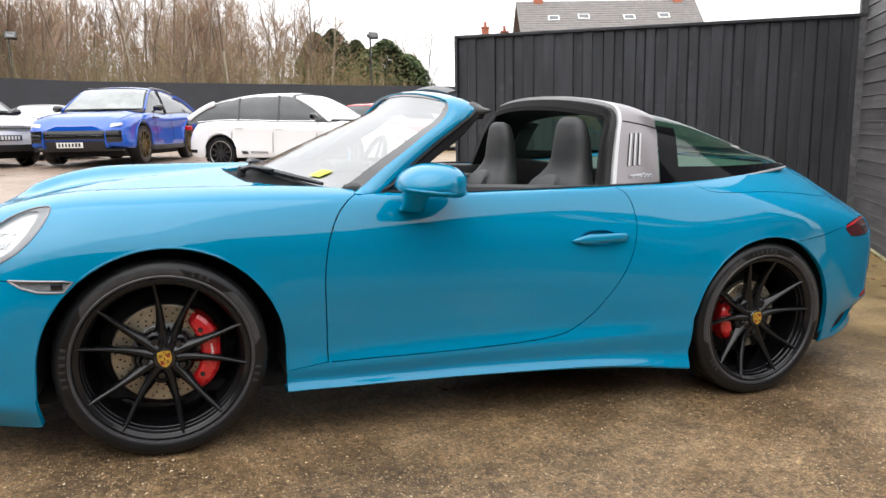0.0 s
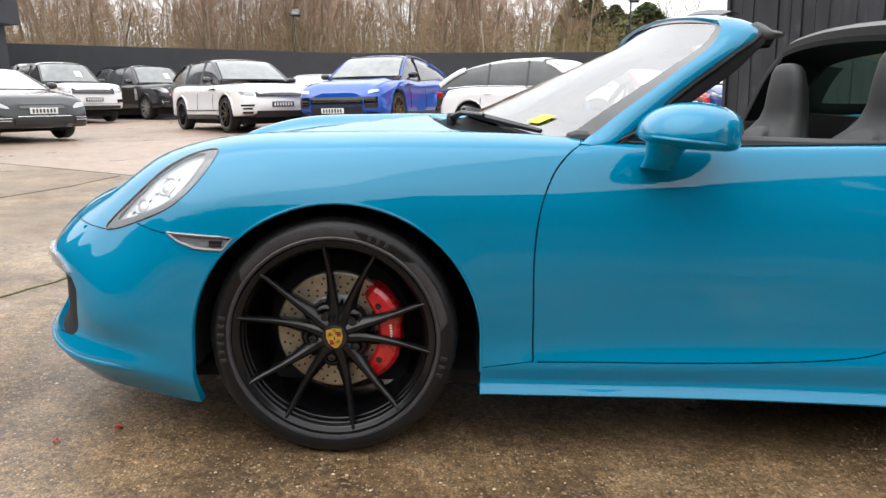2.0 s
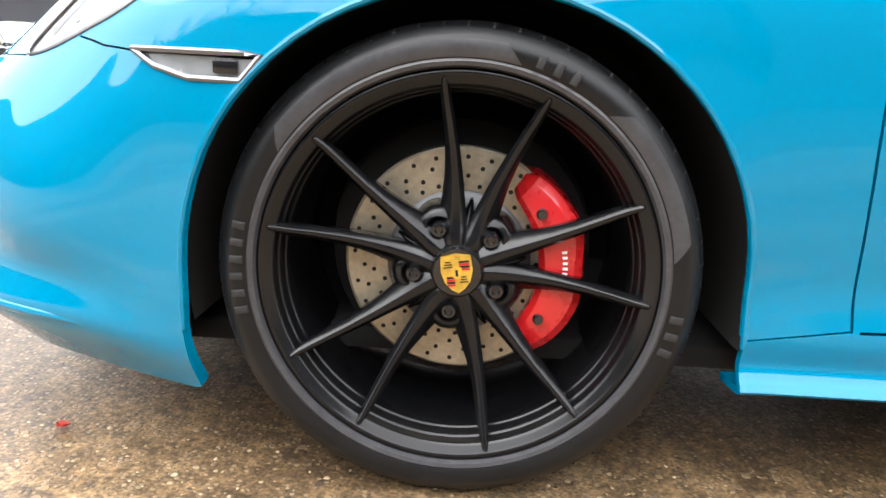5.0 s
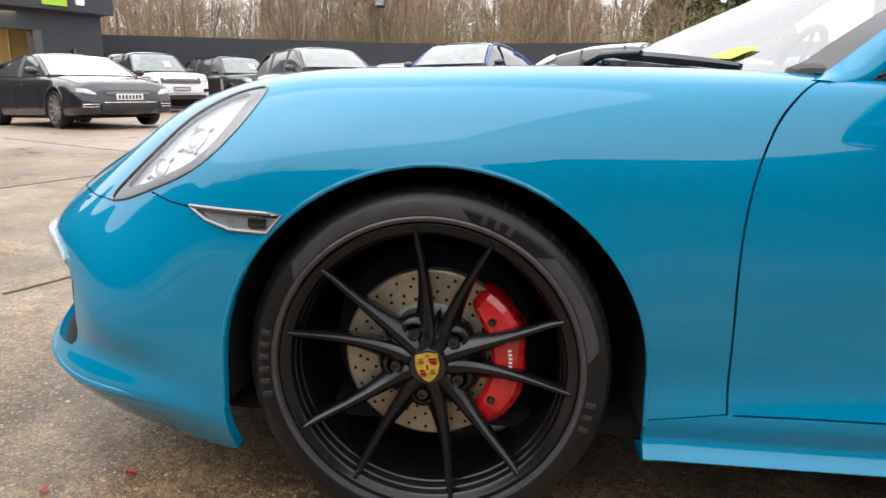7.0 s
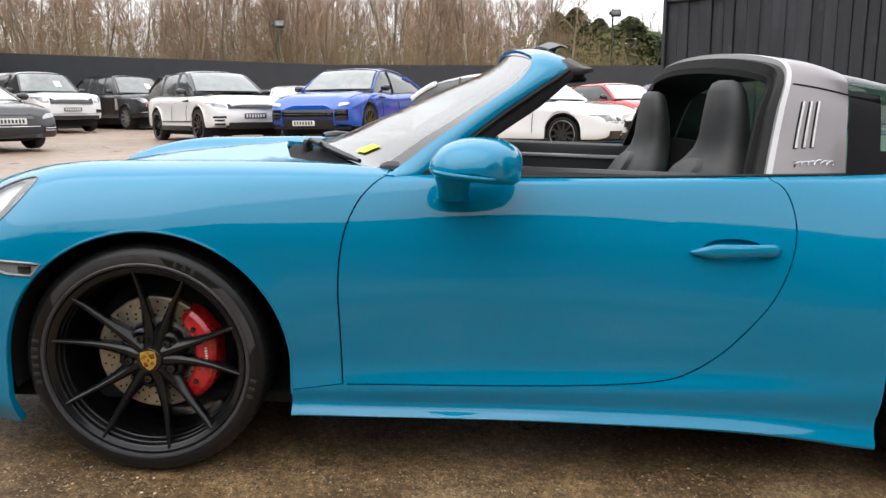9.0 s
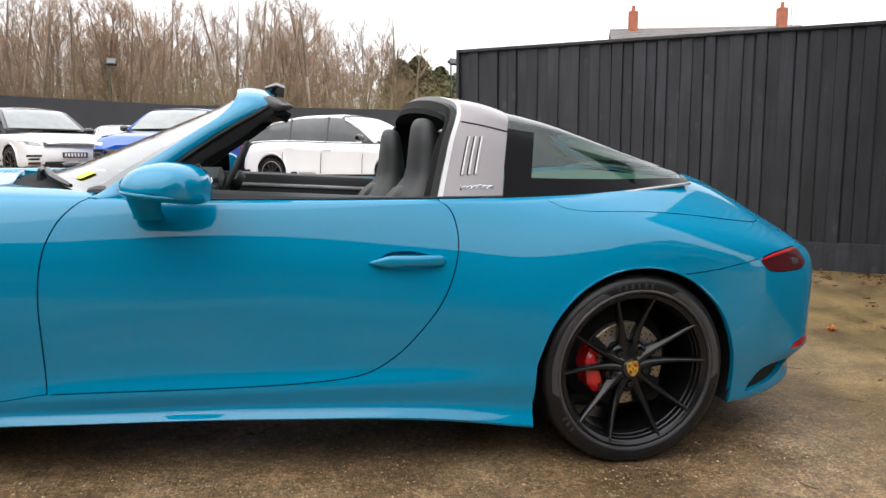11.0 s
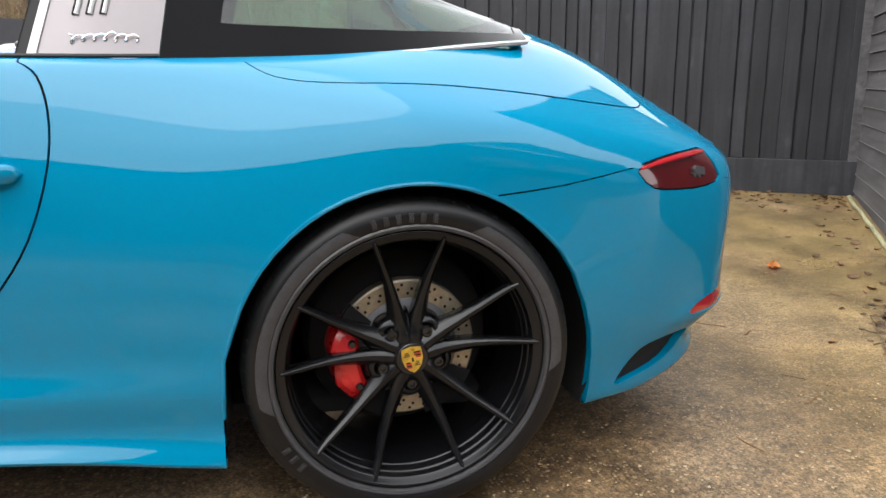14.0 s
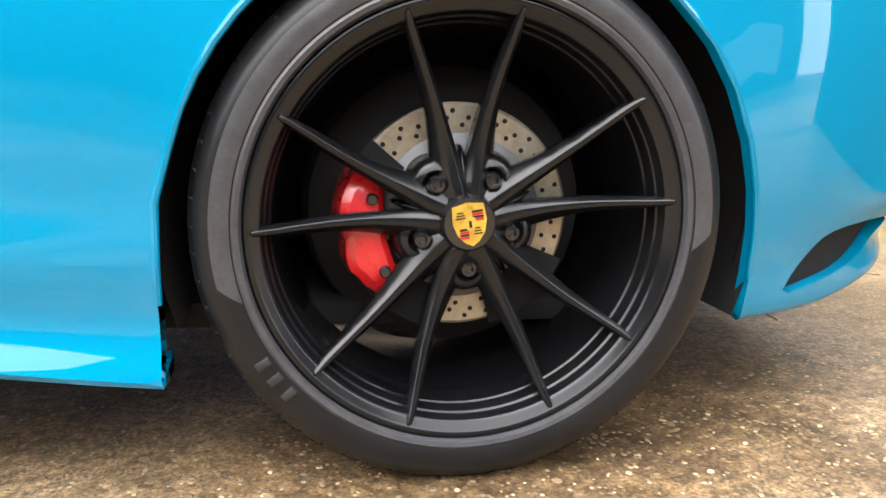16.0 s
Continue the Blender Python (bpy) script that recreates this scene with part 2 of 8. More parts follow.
def board_material(name, color, along, rough=0.6):
    """Stained timber: grain drawn out along the board, knots, weathered streaks, each board a little apart in tone."""
    m = material(name, color, rough, vary=0.3, scale=3, bump=0.0015, grain=35, per_piece=0.16)
    nt, ln = m.node_tree.nodes, m.node_tree.links
    tc, info = nt.new("ShaderNodeTexCoord"), nt.new("ShaderNodeObjectInfo")
    shift = nt.new("ShaderNodeVectorMath")
    shift.operation = "MULTIPLY_ADD"
    shift.inputs[1].default_value = (7.3, 5.1, 9.7)
    ln.new(info.outputs["Random"], shift.inputs[0])
    ln.new(tc.outputs["Object"], shift.inputs[2])
    tone = nt["Principled BSDF"].inputs["Base Color"].links[0].from_socket
    for scale, low, high, stretch in ((26, 0.72, 1.3, 0.05), (3.2, 0.70, 1.42, 0.35)):
        mp, ns, rm, mx = nt.new("ShaderNodeMapping"), nt.new("ShaderNodeTexNoise"), nt.new("ShaderNodeMapRange"), nt.new("ShaderNodeHueSaturation")
        size = [scale] * 3
        size["xyz".index(along)] = scale * stretch
        mp.inputs["Scale"].default_value = size
        ns.inputs["Scale"].default_value, ns.inputs["Detail"].default_value, ns.inputs["Distortion"].default_value = 1.0, 6, 0.6
        rm.inputs["From Min"].default_value, rm.inputs["From Max"].default_value = 0.3, 0.7
        rm.inputs["To Min"].default_value, rm.inputs["To Max"].default_value = low, high
        ln.new(shift.outputs[0], mp.inputs["Vector"])
        ln.new(mp.outputs[0], ns.inputs["Vector"])
        ln.new(ns.outputs["Fac"], rm.inputs["Value"])
        ln.new(rm.outputs["Result"], mx.inputs["Value"])
        ln.new(tone, mx.inputs["Color"])
        tone = mx.outputs["Color"]
    mp, knot, near, pale = nt.new("ShaderNodeMapping"), nt.new("ShaderNodeTexVoronoi"), nt.new("ShaderNodeMapRange"), nt.new("ShaderNodeHueSaturation")
    size = [5.5] * 3
    size["xyz".index(along)] = 3.2
    mp.inputs["Scale"].default_value = size
    knot.inputs["Scale"].default_value = 1.0
    near.inputs["From Min"].default_value, near.inputs["From Max"].default_value = 0.07, 0.17
    near.inputs["To Min"].default_value, near.inputs["To Max"].default_value = 1.8, 1.0
    ln.new(shift.outputs[0], mp.inputs["Vector"])
    ln.new(mp.outputs[0], knot.inputs["Vector"])
    ln.new(knot.outputs["Distance"], near.inputs["Value"])
    ln.new(near.outputs["Result"], pale.inputs["Value"])
    ln.new(tone, pale.inputs["Color"])
    ln.new(pale.outputs["Color"], nt["Principled BSDF"].inputs["Base Color"])
    return m


PAINT = material("bright_blue_paint", (0.0, 0.198, 0.358), 0.5, vary=0.015, scale=2, coat=1.0, rvary=0.01, spec=0.0)
PAINT.node_tree.nodes["Principled BSDF"].inputs["Coat IOR"].default_value = 1.52
BLACK = material("satin_black", (0.012, 0.012, 0.014), 0.38, vary=0.2, scale=12, grain=90)
GLOSS_BLACK = material("gloss_black", (0.008, 0.008, 0.009), 0.12, vary=0.1, coat=0.6, rvary=0.03)
RUBBER = material("tyre_rubber", (0.0055, 0.0057, 0.0064), 0.38, spec=0.36, vary=0.3, scale=14, grain=120, bump=0.0006)
VOID = material("dark_underside", (0.006, 0.006, 0.006), 0.9, vary=0.1)
CONCRETE = ground_material()
CLADDING = board_material("black_stained_boards", (0.026, 0.027, 0.032), "z", 0.62)
FENCE_FAR = material("dark_grey_boards", (0.035, 0.037, 0.043), 0.8, vary=0.2, scale=2)


# ---- mesh helpers ----
def mesh_ob(name, bm, mat, parent=None, label="", smooth=None):
    """Link a bmesh as one object; smooth: degrees past which an edge stays sharp."""
    me = bpy.data.meshes.new(name)
    bmesh.ops.recalc_face_normals(bm, faces=bm.faces)
    bm.to_mesh(me)
    bm.free()
    for mm in mat if isinstance(mat, (list, tuple)) else [mat]:
        me.materials.append(mm)
    if smooth is not None:
        me.shade_smooth()
        me.set_sharp_from_angle(angle=radians(smooth))
    ob = new(name, me)
    ob.parent = parent
    if label:
        ob["label"] = label
    return ob


def part(name, bm, mat, parent, label="", smooth=35):
    return mesh_ob(name, bm, mat, parent, label, smooth)


def thing(name, m, label, category, group="", kind=""):
    ob = new(name)
    ob.empty_display_size = 0.1
    ob.matrix_world = m
    return tagged(ob, label, category, group, kind)


def box(x0, x1, y0, y1, z0, z1, bevel=0.0, bm=None):
    bm = bm or bmesh.new()
    vs = [bm.verts.new((x, y, z)) for z in (z0, z1) for y in (y0, y1) for x in (x0, x1)]
    fs = [bm.faces.new([vs[i] for i in f]) for f in ((0, 2, 3, 1), (4, 5, 7, 6), (0, 1, 5, 4), (2, 6, 7, 3), (0, 4, 6, 2), (1, 3, 7, 5))]
    if bevel:
        es = {e for f in fs for e in f.edges}
        bmesh.ops.bevel(bm, geom=list(es), offset=bevel, segments=2, affect="EDGES", profile=0.5)
    return bm


def lathe(profile, n=48, axis="y", bm=None, center=(0, 0, 0), arc=None, closed=False):
    """Turn a profile of (radius, offset along the axis) round the axis."""
    bm = bm or bmesh.new()
    a0, a1 = arc or (0, 2 * math.pi)
    steps = n if arc is None else n + 1
    rings = []
    for k in range(steps):
        a = a0 + (a1 - a0) * k / n
        ring = []
        for r, o in profile:
            p = {"y": (r * math.cos(a), o, r * math.sin(a)), "z": (r * math.cos(a), r * math.sin(a), o), "x": (o, r * math.cos(a), r * math.sin(a))}[axis]
            ring.append(bm.verts.new([p[i] + center[i] for i in range(3)]))
        rings.append(ring)
    pairs = len(rings) if arc is None else len(rings) - 1
    for k in range(pairs):
        a, b = rings[k], rings[(k + 1) % len(rings)]
        for i in range(len(profile) - (0 if closed else 1)):
            j = (i + 1) % len(profile)
            bm.faces.new((a[i], a[j], b[j], b[i]))
    return bm


def tube(points, radius, n=8, bm=None, cap=True, squash=1.0):
    """A round bar along points; radius a number or one for each point."""
    bm = bm or bmesh.new()
    pts = [Vector(p) for p in points]
    rings, side = [], None
    for i, p in enumerate(pts):
        d = (pts[min(i + 1, len(pts) - 1)] - pts[max(i - 1, 0)]).normalized()
        if side is None:
            side = d.orthogonal().normalized()
        side = (side - d * side.dot(d)).normalized()
        up = d.cross(side)
        r = radius[i] if isinstance(radius, (list, tuple)) else radius
        rings.append([bm.verts.new(p + side * r * math.cos(2 * math.pi * k / n) + up * r * squash * math.sin(2 * math.pi * k / n)) for k in range(n)])
    for a, b in zip(rings, rings[1:]):
        for k in range(n):
            bm.faces.new((a[k], a[(k + 1) % n], b[(k + 1) % n], b[k]))
    if cap:
        bm.faces.new(rings[0][::-1])
        bm.faces.new(rings[-1])
    return bm


def loft(sections, bm=None, closed=True, cap=True):
    """Skin a list of equal-length rings of points."""
    bm = bm or bmesh.new()
    rings = [[bm.verts.new(p) for p in sec] for sec in sections]
    n = len(rings[0])
    for a, b in zip(rings, rings[1:]):
        for k in range(n if closed else n - 1):
            j = (k + 1) % n
            bm.faces.new((a[k], a[j], b[j], b[k]))
    if cap and closed:
        bm.faces.new(rings[0][::-1])
        bm.faces.new(rings[-1])
    return bm


def spline(knots, t):
    """Smooth value at t of knots (t, value...), by cubic pieces with averaged slopes."""
    k = np.asarray(knots, float)
    x, v = k[:, 0], k[:, 1:]
    h = np.diff(x)
    d = np.diff(v, axis=0) / h[:, None]
    m = np.empty_like(v)
    m[0], m[-1] = d[0], d[-1]
    m[1:-1] = (d[:-1] * h[1:, None] + d[1:] * h[:-1, None]) / (h[1:] + h[:-1])[:, None]
    t = np.clip(np.atleast_1d(t), x[0], x[-1])
    i = np.clip(np.searchsorted(x, t, "right") - 1, 0, len(h) - 1)
    f = ((t - x[i]) / h[i])[:, None]
    return ((2 * f ** 3 - 3 * f ** 2 + 1) * v[i] + (f ** 3 - 2 * f ** 2 + f) * h[i, None] * m[i]
            + (3 * f ** 2 - 2 * f ** 3) * v[i + 1] + (f ** 3 - f ** 2) * h[i, None] * m[i + 1])


# ---- ground: one sheet that falls under the near car and lies level across the yard ----
def on_yard(x, y, z=0.0):
    return YARD @ Vector((x, y, z))


GROUND_AT = [tuple(on_yard(*p)) for p in ((0, -0.86), (2.45, -0.88), (0, 0.8), (2.45, 0.8), (-0.9, -1.2), (-2.2, -1.5), (1.2, -3.2), (-1.5, -4), (3.2, -3))] + [
    (6.25, 1.90, -0.04), (3.13, 4.35, 0.0), (4.2, -0.2, -0.14), (4.8, 1.0, -0.08), (-7.8, 11.6, 0.34), (-5.0, 14.9, 0.35), (-0.7, 14.2, 0.37),
    (1.2, 13.3, 0.25), (4.0, 11.5, 0.19), (-10.4, 19.7, 0.50), (-9.2, 22.2, 0.53), (0, 26, 0.45), (12, 24, 0.45), (-20, 12, 0.4),
    (-14, 2, 0.3), (-8, -6, 0.25), (8, -6, 0.05), (14, 6, 0.1), (0, -12, 0.1), (30, 30, 0.5), (-30, 30, 0.5), (-25, -15, 0.3), (25, -15, 0.2)]
_ga = np.array(GROUND_AT)


def _tps(r):
    return np.where(r > 1e-9, r * r * np.log(np.maximum(r, 1e-9)), 0.0)


_n = len(_ga)
_A = np.zeros((_n + 3, _n + 3))
_A[:_n, :_n] = _tps(np.hypot(_ga[:, None, 0] - _ga[None, :, 0], _ga[:, None, 1] - _ga[None, :, 1]))
_A[:_n, _n:] = np.c_[np.ones(_n), _ga[:, :2]]
_A[_n:, :_n] = _A[:_n, _n:].T
_W = np.linalg.solve(_A, np.r_[_ga[:, 2], 0, 0, 0])


def ground_z(x, y):
    """Height of the ground."""
    x, y = np.atleast_1d(np.asarray(x, float)), np.atleast_1d(np.asarray(y, float))
    z = _tps(np.hypot(x[:, None] - _ga[None, :, 0], y[:, None] - _ga[None, :, 1])) @ _W[:_n] + _W[_n] + _W[_n + 1] * x + _W[_n + 2] * y
    far = np.clip((np.hypot(x, y - 8) - 25) / 15, 0, 1)
    return z * (1 - far) + 0.45 * far


def build_ground():
    def axis(lo, hi):
        inner = np.concatenate([np.arange(lo, hi + 0.01, 0.35)])
        outer = np.array([6, 14, 26, 45, 80, 140, 260, 500, 1000, 2000])
        return np.concatenate([(lo - outer)[::-1], inner, hi + outer])
    xs, ys = axis(-14, 12), axis(-8, 28)
    gx, gy = np.meshgrid(xs, ys)
    gz = ground_z(gx.ravel(), gy.ravel())
    nx, ny = len(xs), len(ys)
    faces = [(j * nx + i, j * nx + i + 1, (j + 1) * nx + i + 1, (j + 1) * nx + i) for j in range(ny - 1) for i in range(nx - 1)]
    me = bpy.data.meshes.new("ground")
    me.from_pydata(list(zip(gx.ravel(), gy.ravel(), gz)), [], faces)
    me.materials.append(CONCRETE)
    me.shade_smooth()
    return tagged(new("ground", me), "damp brown exposed-aggregate concrete yard with dirt and worn patches", "ground", kind="structure")


build_ground()


# ---- boundaries ----
FENCE_A, FENCE_B = Vector((3.13, 4.35, 0)), Vector((6.25, 1.90, 0))


def plank_mesh(w, h, t):
    bm = box(-w / 2, w / 2, -t / 2, t / 2, 0, h, 0.003)
    me = bpy.data.meshes.new("board")
    bm.to_mesh(me)
    bm.free()
    me.materials.append(CLADDING)
    return me


def build_near_fence():
    fence = tagged(new("wall_fence"), "tall black-stained fence of upright overlapping timber boards", "fence", kind="structure")
    d = FENCE_B - FENCE_A
    length, yaw = d.length, math.atan2(d.y, d.x)
    n = 38
    pitch = length / n
    rng = random.Random(3)
    meshes = [plank_mesh(pitch - 0.008, 1.815, 0.02), plank_mesh(pitch - 0.02, 1.815, 0.02), plank_mesh(pitch + 0.006, 1.815, 0.02)]
    base = Matrix.Translation(FENCE_A) @ Matrix.Rotation(yaw, 4, "Z")
    for i in range(n):
        ob = new("board", rng.choice(meshes))
        ob.parent = fence
        ob.matrix_local = base @ Matrix.Translation(((i + 0.5) * pitch, -0.008 if i % 2 else 0.007, 0.20)) @ Matrix.Rotation(rng.uniform(-0.004, 0.004), 4, "Y")
    bm = box(0, length, -0.035, 0.02, -0.25, 0.20, 0.004)
    bm.transform(base)
    mesh_ob("gravel_board", bm, CLADDING, fence)
    bm = box(-0.02, length + 0.02, -0.04, 0.05, 2.0, 2.03, 0.004)
    bm.transform(base)
    mesh_ob("capping", bm, CLADDING, fence)
    bm = box(0.0, length, 0.02, 0.06, -0.3, 2.012)
    bm.transform(base)
    mesh_ob("backing", bm, CLADDING, fence)
    bm = box(-0.03, 0.0, -0.05, 0.07, -0.3, 2.03, 0.004)
    bm.transform(base)
    mesh_ob("post", bm, CLADDING, fence)


build_near_fence()


def build_far_fence():
    pts = [(-15.4, 25.2, 3.35), (-2.9, 28.1, 2.98), (8.0, 28.7, 2.9), (26.0, 30.0, 2.85), (34, 4, 2.85)]
    fence = tagged(new("wall_yard_fence"), "long dark grey timber boundary fence behind the parked cars", "fence", kind="structure")
    rng = random.Random(5)
    for (x0, y0, z0), (x1, y1, z1) in zip(pts, pts[1:]):
        d = Vector((x1 - x0, y1 - y0, 0))
        yaw = math.atan2(d.y, d.x)
        bm = bmesh.new()
        v = [bm.verts.new(p) for p in ((0, 0, 0), (d.length, 0, 0), (d.length, 0, z1), (0, 0, z0), (0, 0.06, 0), (d.length, 0.06, 0), (d.length, 0.06, z1), (0, 0.06, z0))]
        for f in ((0, 1, 2, 3), (5, 4, 7, 6), (3, 2, 6, 7), (0, 3, 7, 4), (1, 5, 6, 2)):
            bm.faces.new([v[i] for i in f])
        bm.transform(Matrix.Translation((x0, y0, 0)) @ Matrix.Rotation(yaw, 4, "Z"))
        mesh_ob("panel", bm, FENCE_FAR, fence)


build_far_fence()


def build_clad_wall():
    """Garage flank of dark horizontal boards, with a pale strip along its foot."""
    wall = tagged(new("wall_garage"), "dark grey garage wall of horizontal lapped boards", "wall", kind="structure")
    a, b = Vector((6.27, 1.90, 0)), Vector((4.42, -0.60, 0))
    d = b - a
    length, yaw = d.length, math.atan2(d.y, d.x)
    base = Matrix.Translation(a) @ Matrix.Rotation(yaw, 4, "Z")
    rng = random.Random(8)
    pitch = 0.116
    bm = bmesh.new()
    prof = [(0.0, 0.0), (-0.022, 0.0), (-0.012, pitch - 0.006), (0.0, pitch - 0.003)]
    vs = [[bm.verts.new((x, y, z)) for y, z in prof] for x in (0, length)]
    for k in range(4):
        bm.faces.new((vs[0][k], vs[1][k], vs[1][(k + 1) % 4], vs[0][(k + 1) % 4]))
    bm.faces.new(vs[0][::-1])
    bm.faces.new(vs[1])
    bmesh.ops.recalc_face_normals(bm, faces=bm.faces)
    me = bpy.data.meshes.new("board")
    bm.to_mesh(me)
    bm.free()
    me.materials.append(CLADDING_GREY)
    for i in range(31):
        ob = new("board", me)
        ob.parent = wall
        ob.matrix_local = base @ Matrix.Translation((0, 0, -0.12 + i * pitch)) @ Matrix.Rotation(rng.uniform(-0.0015, 0.0015), 4, "Y")
    # thin pale strip along the lower edge of each board
    bm = box(0, length, -0.0235, -0.0195, -0.0015, 0.0035)
    edge = bpy.data.meshes.new("board_edge")
    bm.to_mesh(edge)
    bm.free()
    edge.materials.append(LAP_EDGE)
    for i in range(31):
        ob = new("board_edge", edge)
        ob.parent = wall
        ob.matrix_local = base @ Matrix.Translation((0, 0, -0.12 + i * pitch))
    bm = box(-0.03, 0.045, -0.075, 0.12, -0.4, 3.5, 0.004)
    bm.transform(base)
    mesh_ob("corner_post", bm, CLADDING_GREY, wall)
    bm = box(-0.2, length, 0.0, 0.12, -0.4, 3.5)
    bm.transform(base)
    mesh_ob("wall_core", bm, FENCE_FAR, wall)
    bm = box(length, length + 0.12, -0.03, 3.2, -0.4, 3.5, 0.01)
    bm.transform(base)
    mesh_ob("wall_return", bm, FENCE_FAR, wall)


CLADDING_GREY = board_material("grey_lapped_boards", (0.085, 0.083, 0.086), "x", 0.55)
LAP_EDGE = material("pale_board_edge", (0.20, 0.20, 0.20), 0.5, vary=0.4, scale=9)
PALE_STRIP = material("mossy_pale_pipe", (0.30, 0.28, 0.16), 0.8, vary=0.4, scale=7)
build_clad_wall()


# ---- grey workshop with an open doorway, at the far end of the yard ----
def build_workshop():
    m = Matrix.Translation((-13.3, 21.5, 0)) @ Matrix.Rotation(math.atan2(-2.6, -1.2), 4, "Z")
    shop = tagged(new("wall_workshop"), "dark grey rendered workshop with an open lit doorway", "building", kind="structure")

    def add(name, b, mat, label=""):
        b.transform(m)
        return mesh_ob(name, b, mat, shop, label)
    door0, door1, head = 2.05, 6.2, 3.0
    add("wall", box(0, door0, -0.3, 0, 0, 3.6), RENDER_GREY)
    add("wall", box(door1, 14, -0.3, 0, 0, 3.6), RENDER_GREY)
    add("wall", box(door0, door1, -0.3, 0, head, 3.6), RENDER_GREY)
    add("wall", box(-0.3, 0, -9, 0, 0, 3.6), RENDER_GREY)
    add("fascia", box(-0.5, 14, -9, 0.45, 3.6, 4.6, 0.01), RENDER_GREY)
    add("door_jamb", box(door0 - 0.25, door0, 0.0, 0.06, 0, head, 0.005), GLOSS_BLACK)
    add("inner_wall", box(0.3, 14, -2.6, -2.5, 0, 3.6), PLY)
    for k in range(5):
        add("inner_batten", box(1.3 + k * 1.22, 1.36 + k * 1.22, -2.5, -2.46, 0, 3.5), PLY)
    add("inner_floor", box(0, 14, -2.6, 0, 0.3, 0.36), PLY)
    add("sign", box(1.15, 1.95, 0.45, 0.50, 3.72, 4.5, 0.01), SIGN_GREEN, "lime green sign panel with a dark mark")
    add("sign_mark", box(1.42, 1.50, 0.50, 0.515, 3.9, 4.35), GLOSS_BLACK)
    add("sign_mark", box(1.60, 1.68, 0.50, 0.515, 3.9, 4.35), GLOSS_BLACK)
    add("sign_mark", box(1.50, 1.60, 0.50, 0.515, 4.08, 4.16), GLOSS_BLACK)
    add("sign", box(0.55, 0.85, 0.45, 0.50, 3.8, 4.4, 0.05), WHITE_BOARD, "small white rounded sign panel")
    add("wall_lamp", box(0.72, 0.86, 0.0, 0.14, 2.2, 2.5, 0.03), GLOSS_BLACK)
    lamp = new("workshop_lamp", bpy.data.lights.new("workshop_lamp", "AREA"))
    lamp.data.energy, lamp.data.size, lamp.data.color = 120, 3.0, (1.0, 0.85, 0.6)
    lamp.matrix_world = m @ Matrix.Translation((4, -1.3, 3.5))


RENDER_GREY = material("grey_painted_render", (0.040, 0.042, 0.050), 0.75, vary=0.15, scale=1.5, grain=40)
PLY = material("plywood_lining", (0.52, 0.38, 0.18), 0.6, vary=0.15, scale=2)
SIGN_GREEN = material("lime_sign", (0.35, 0.60, 0.03), 0.5, vary=0.05)
WHITE_BOARD = material("white_board", (0.78, 0.78, 0.78), 0.5, vary=0.05)
build_workshop()


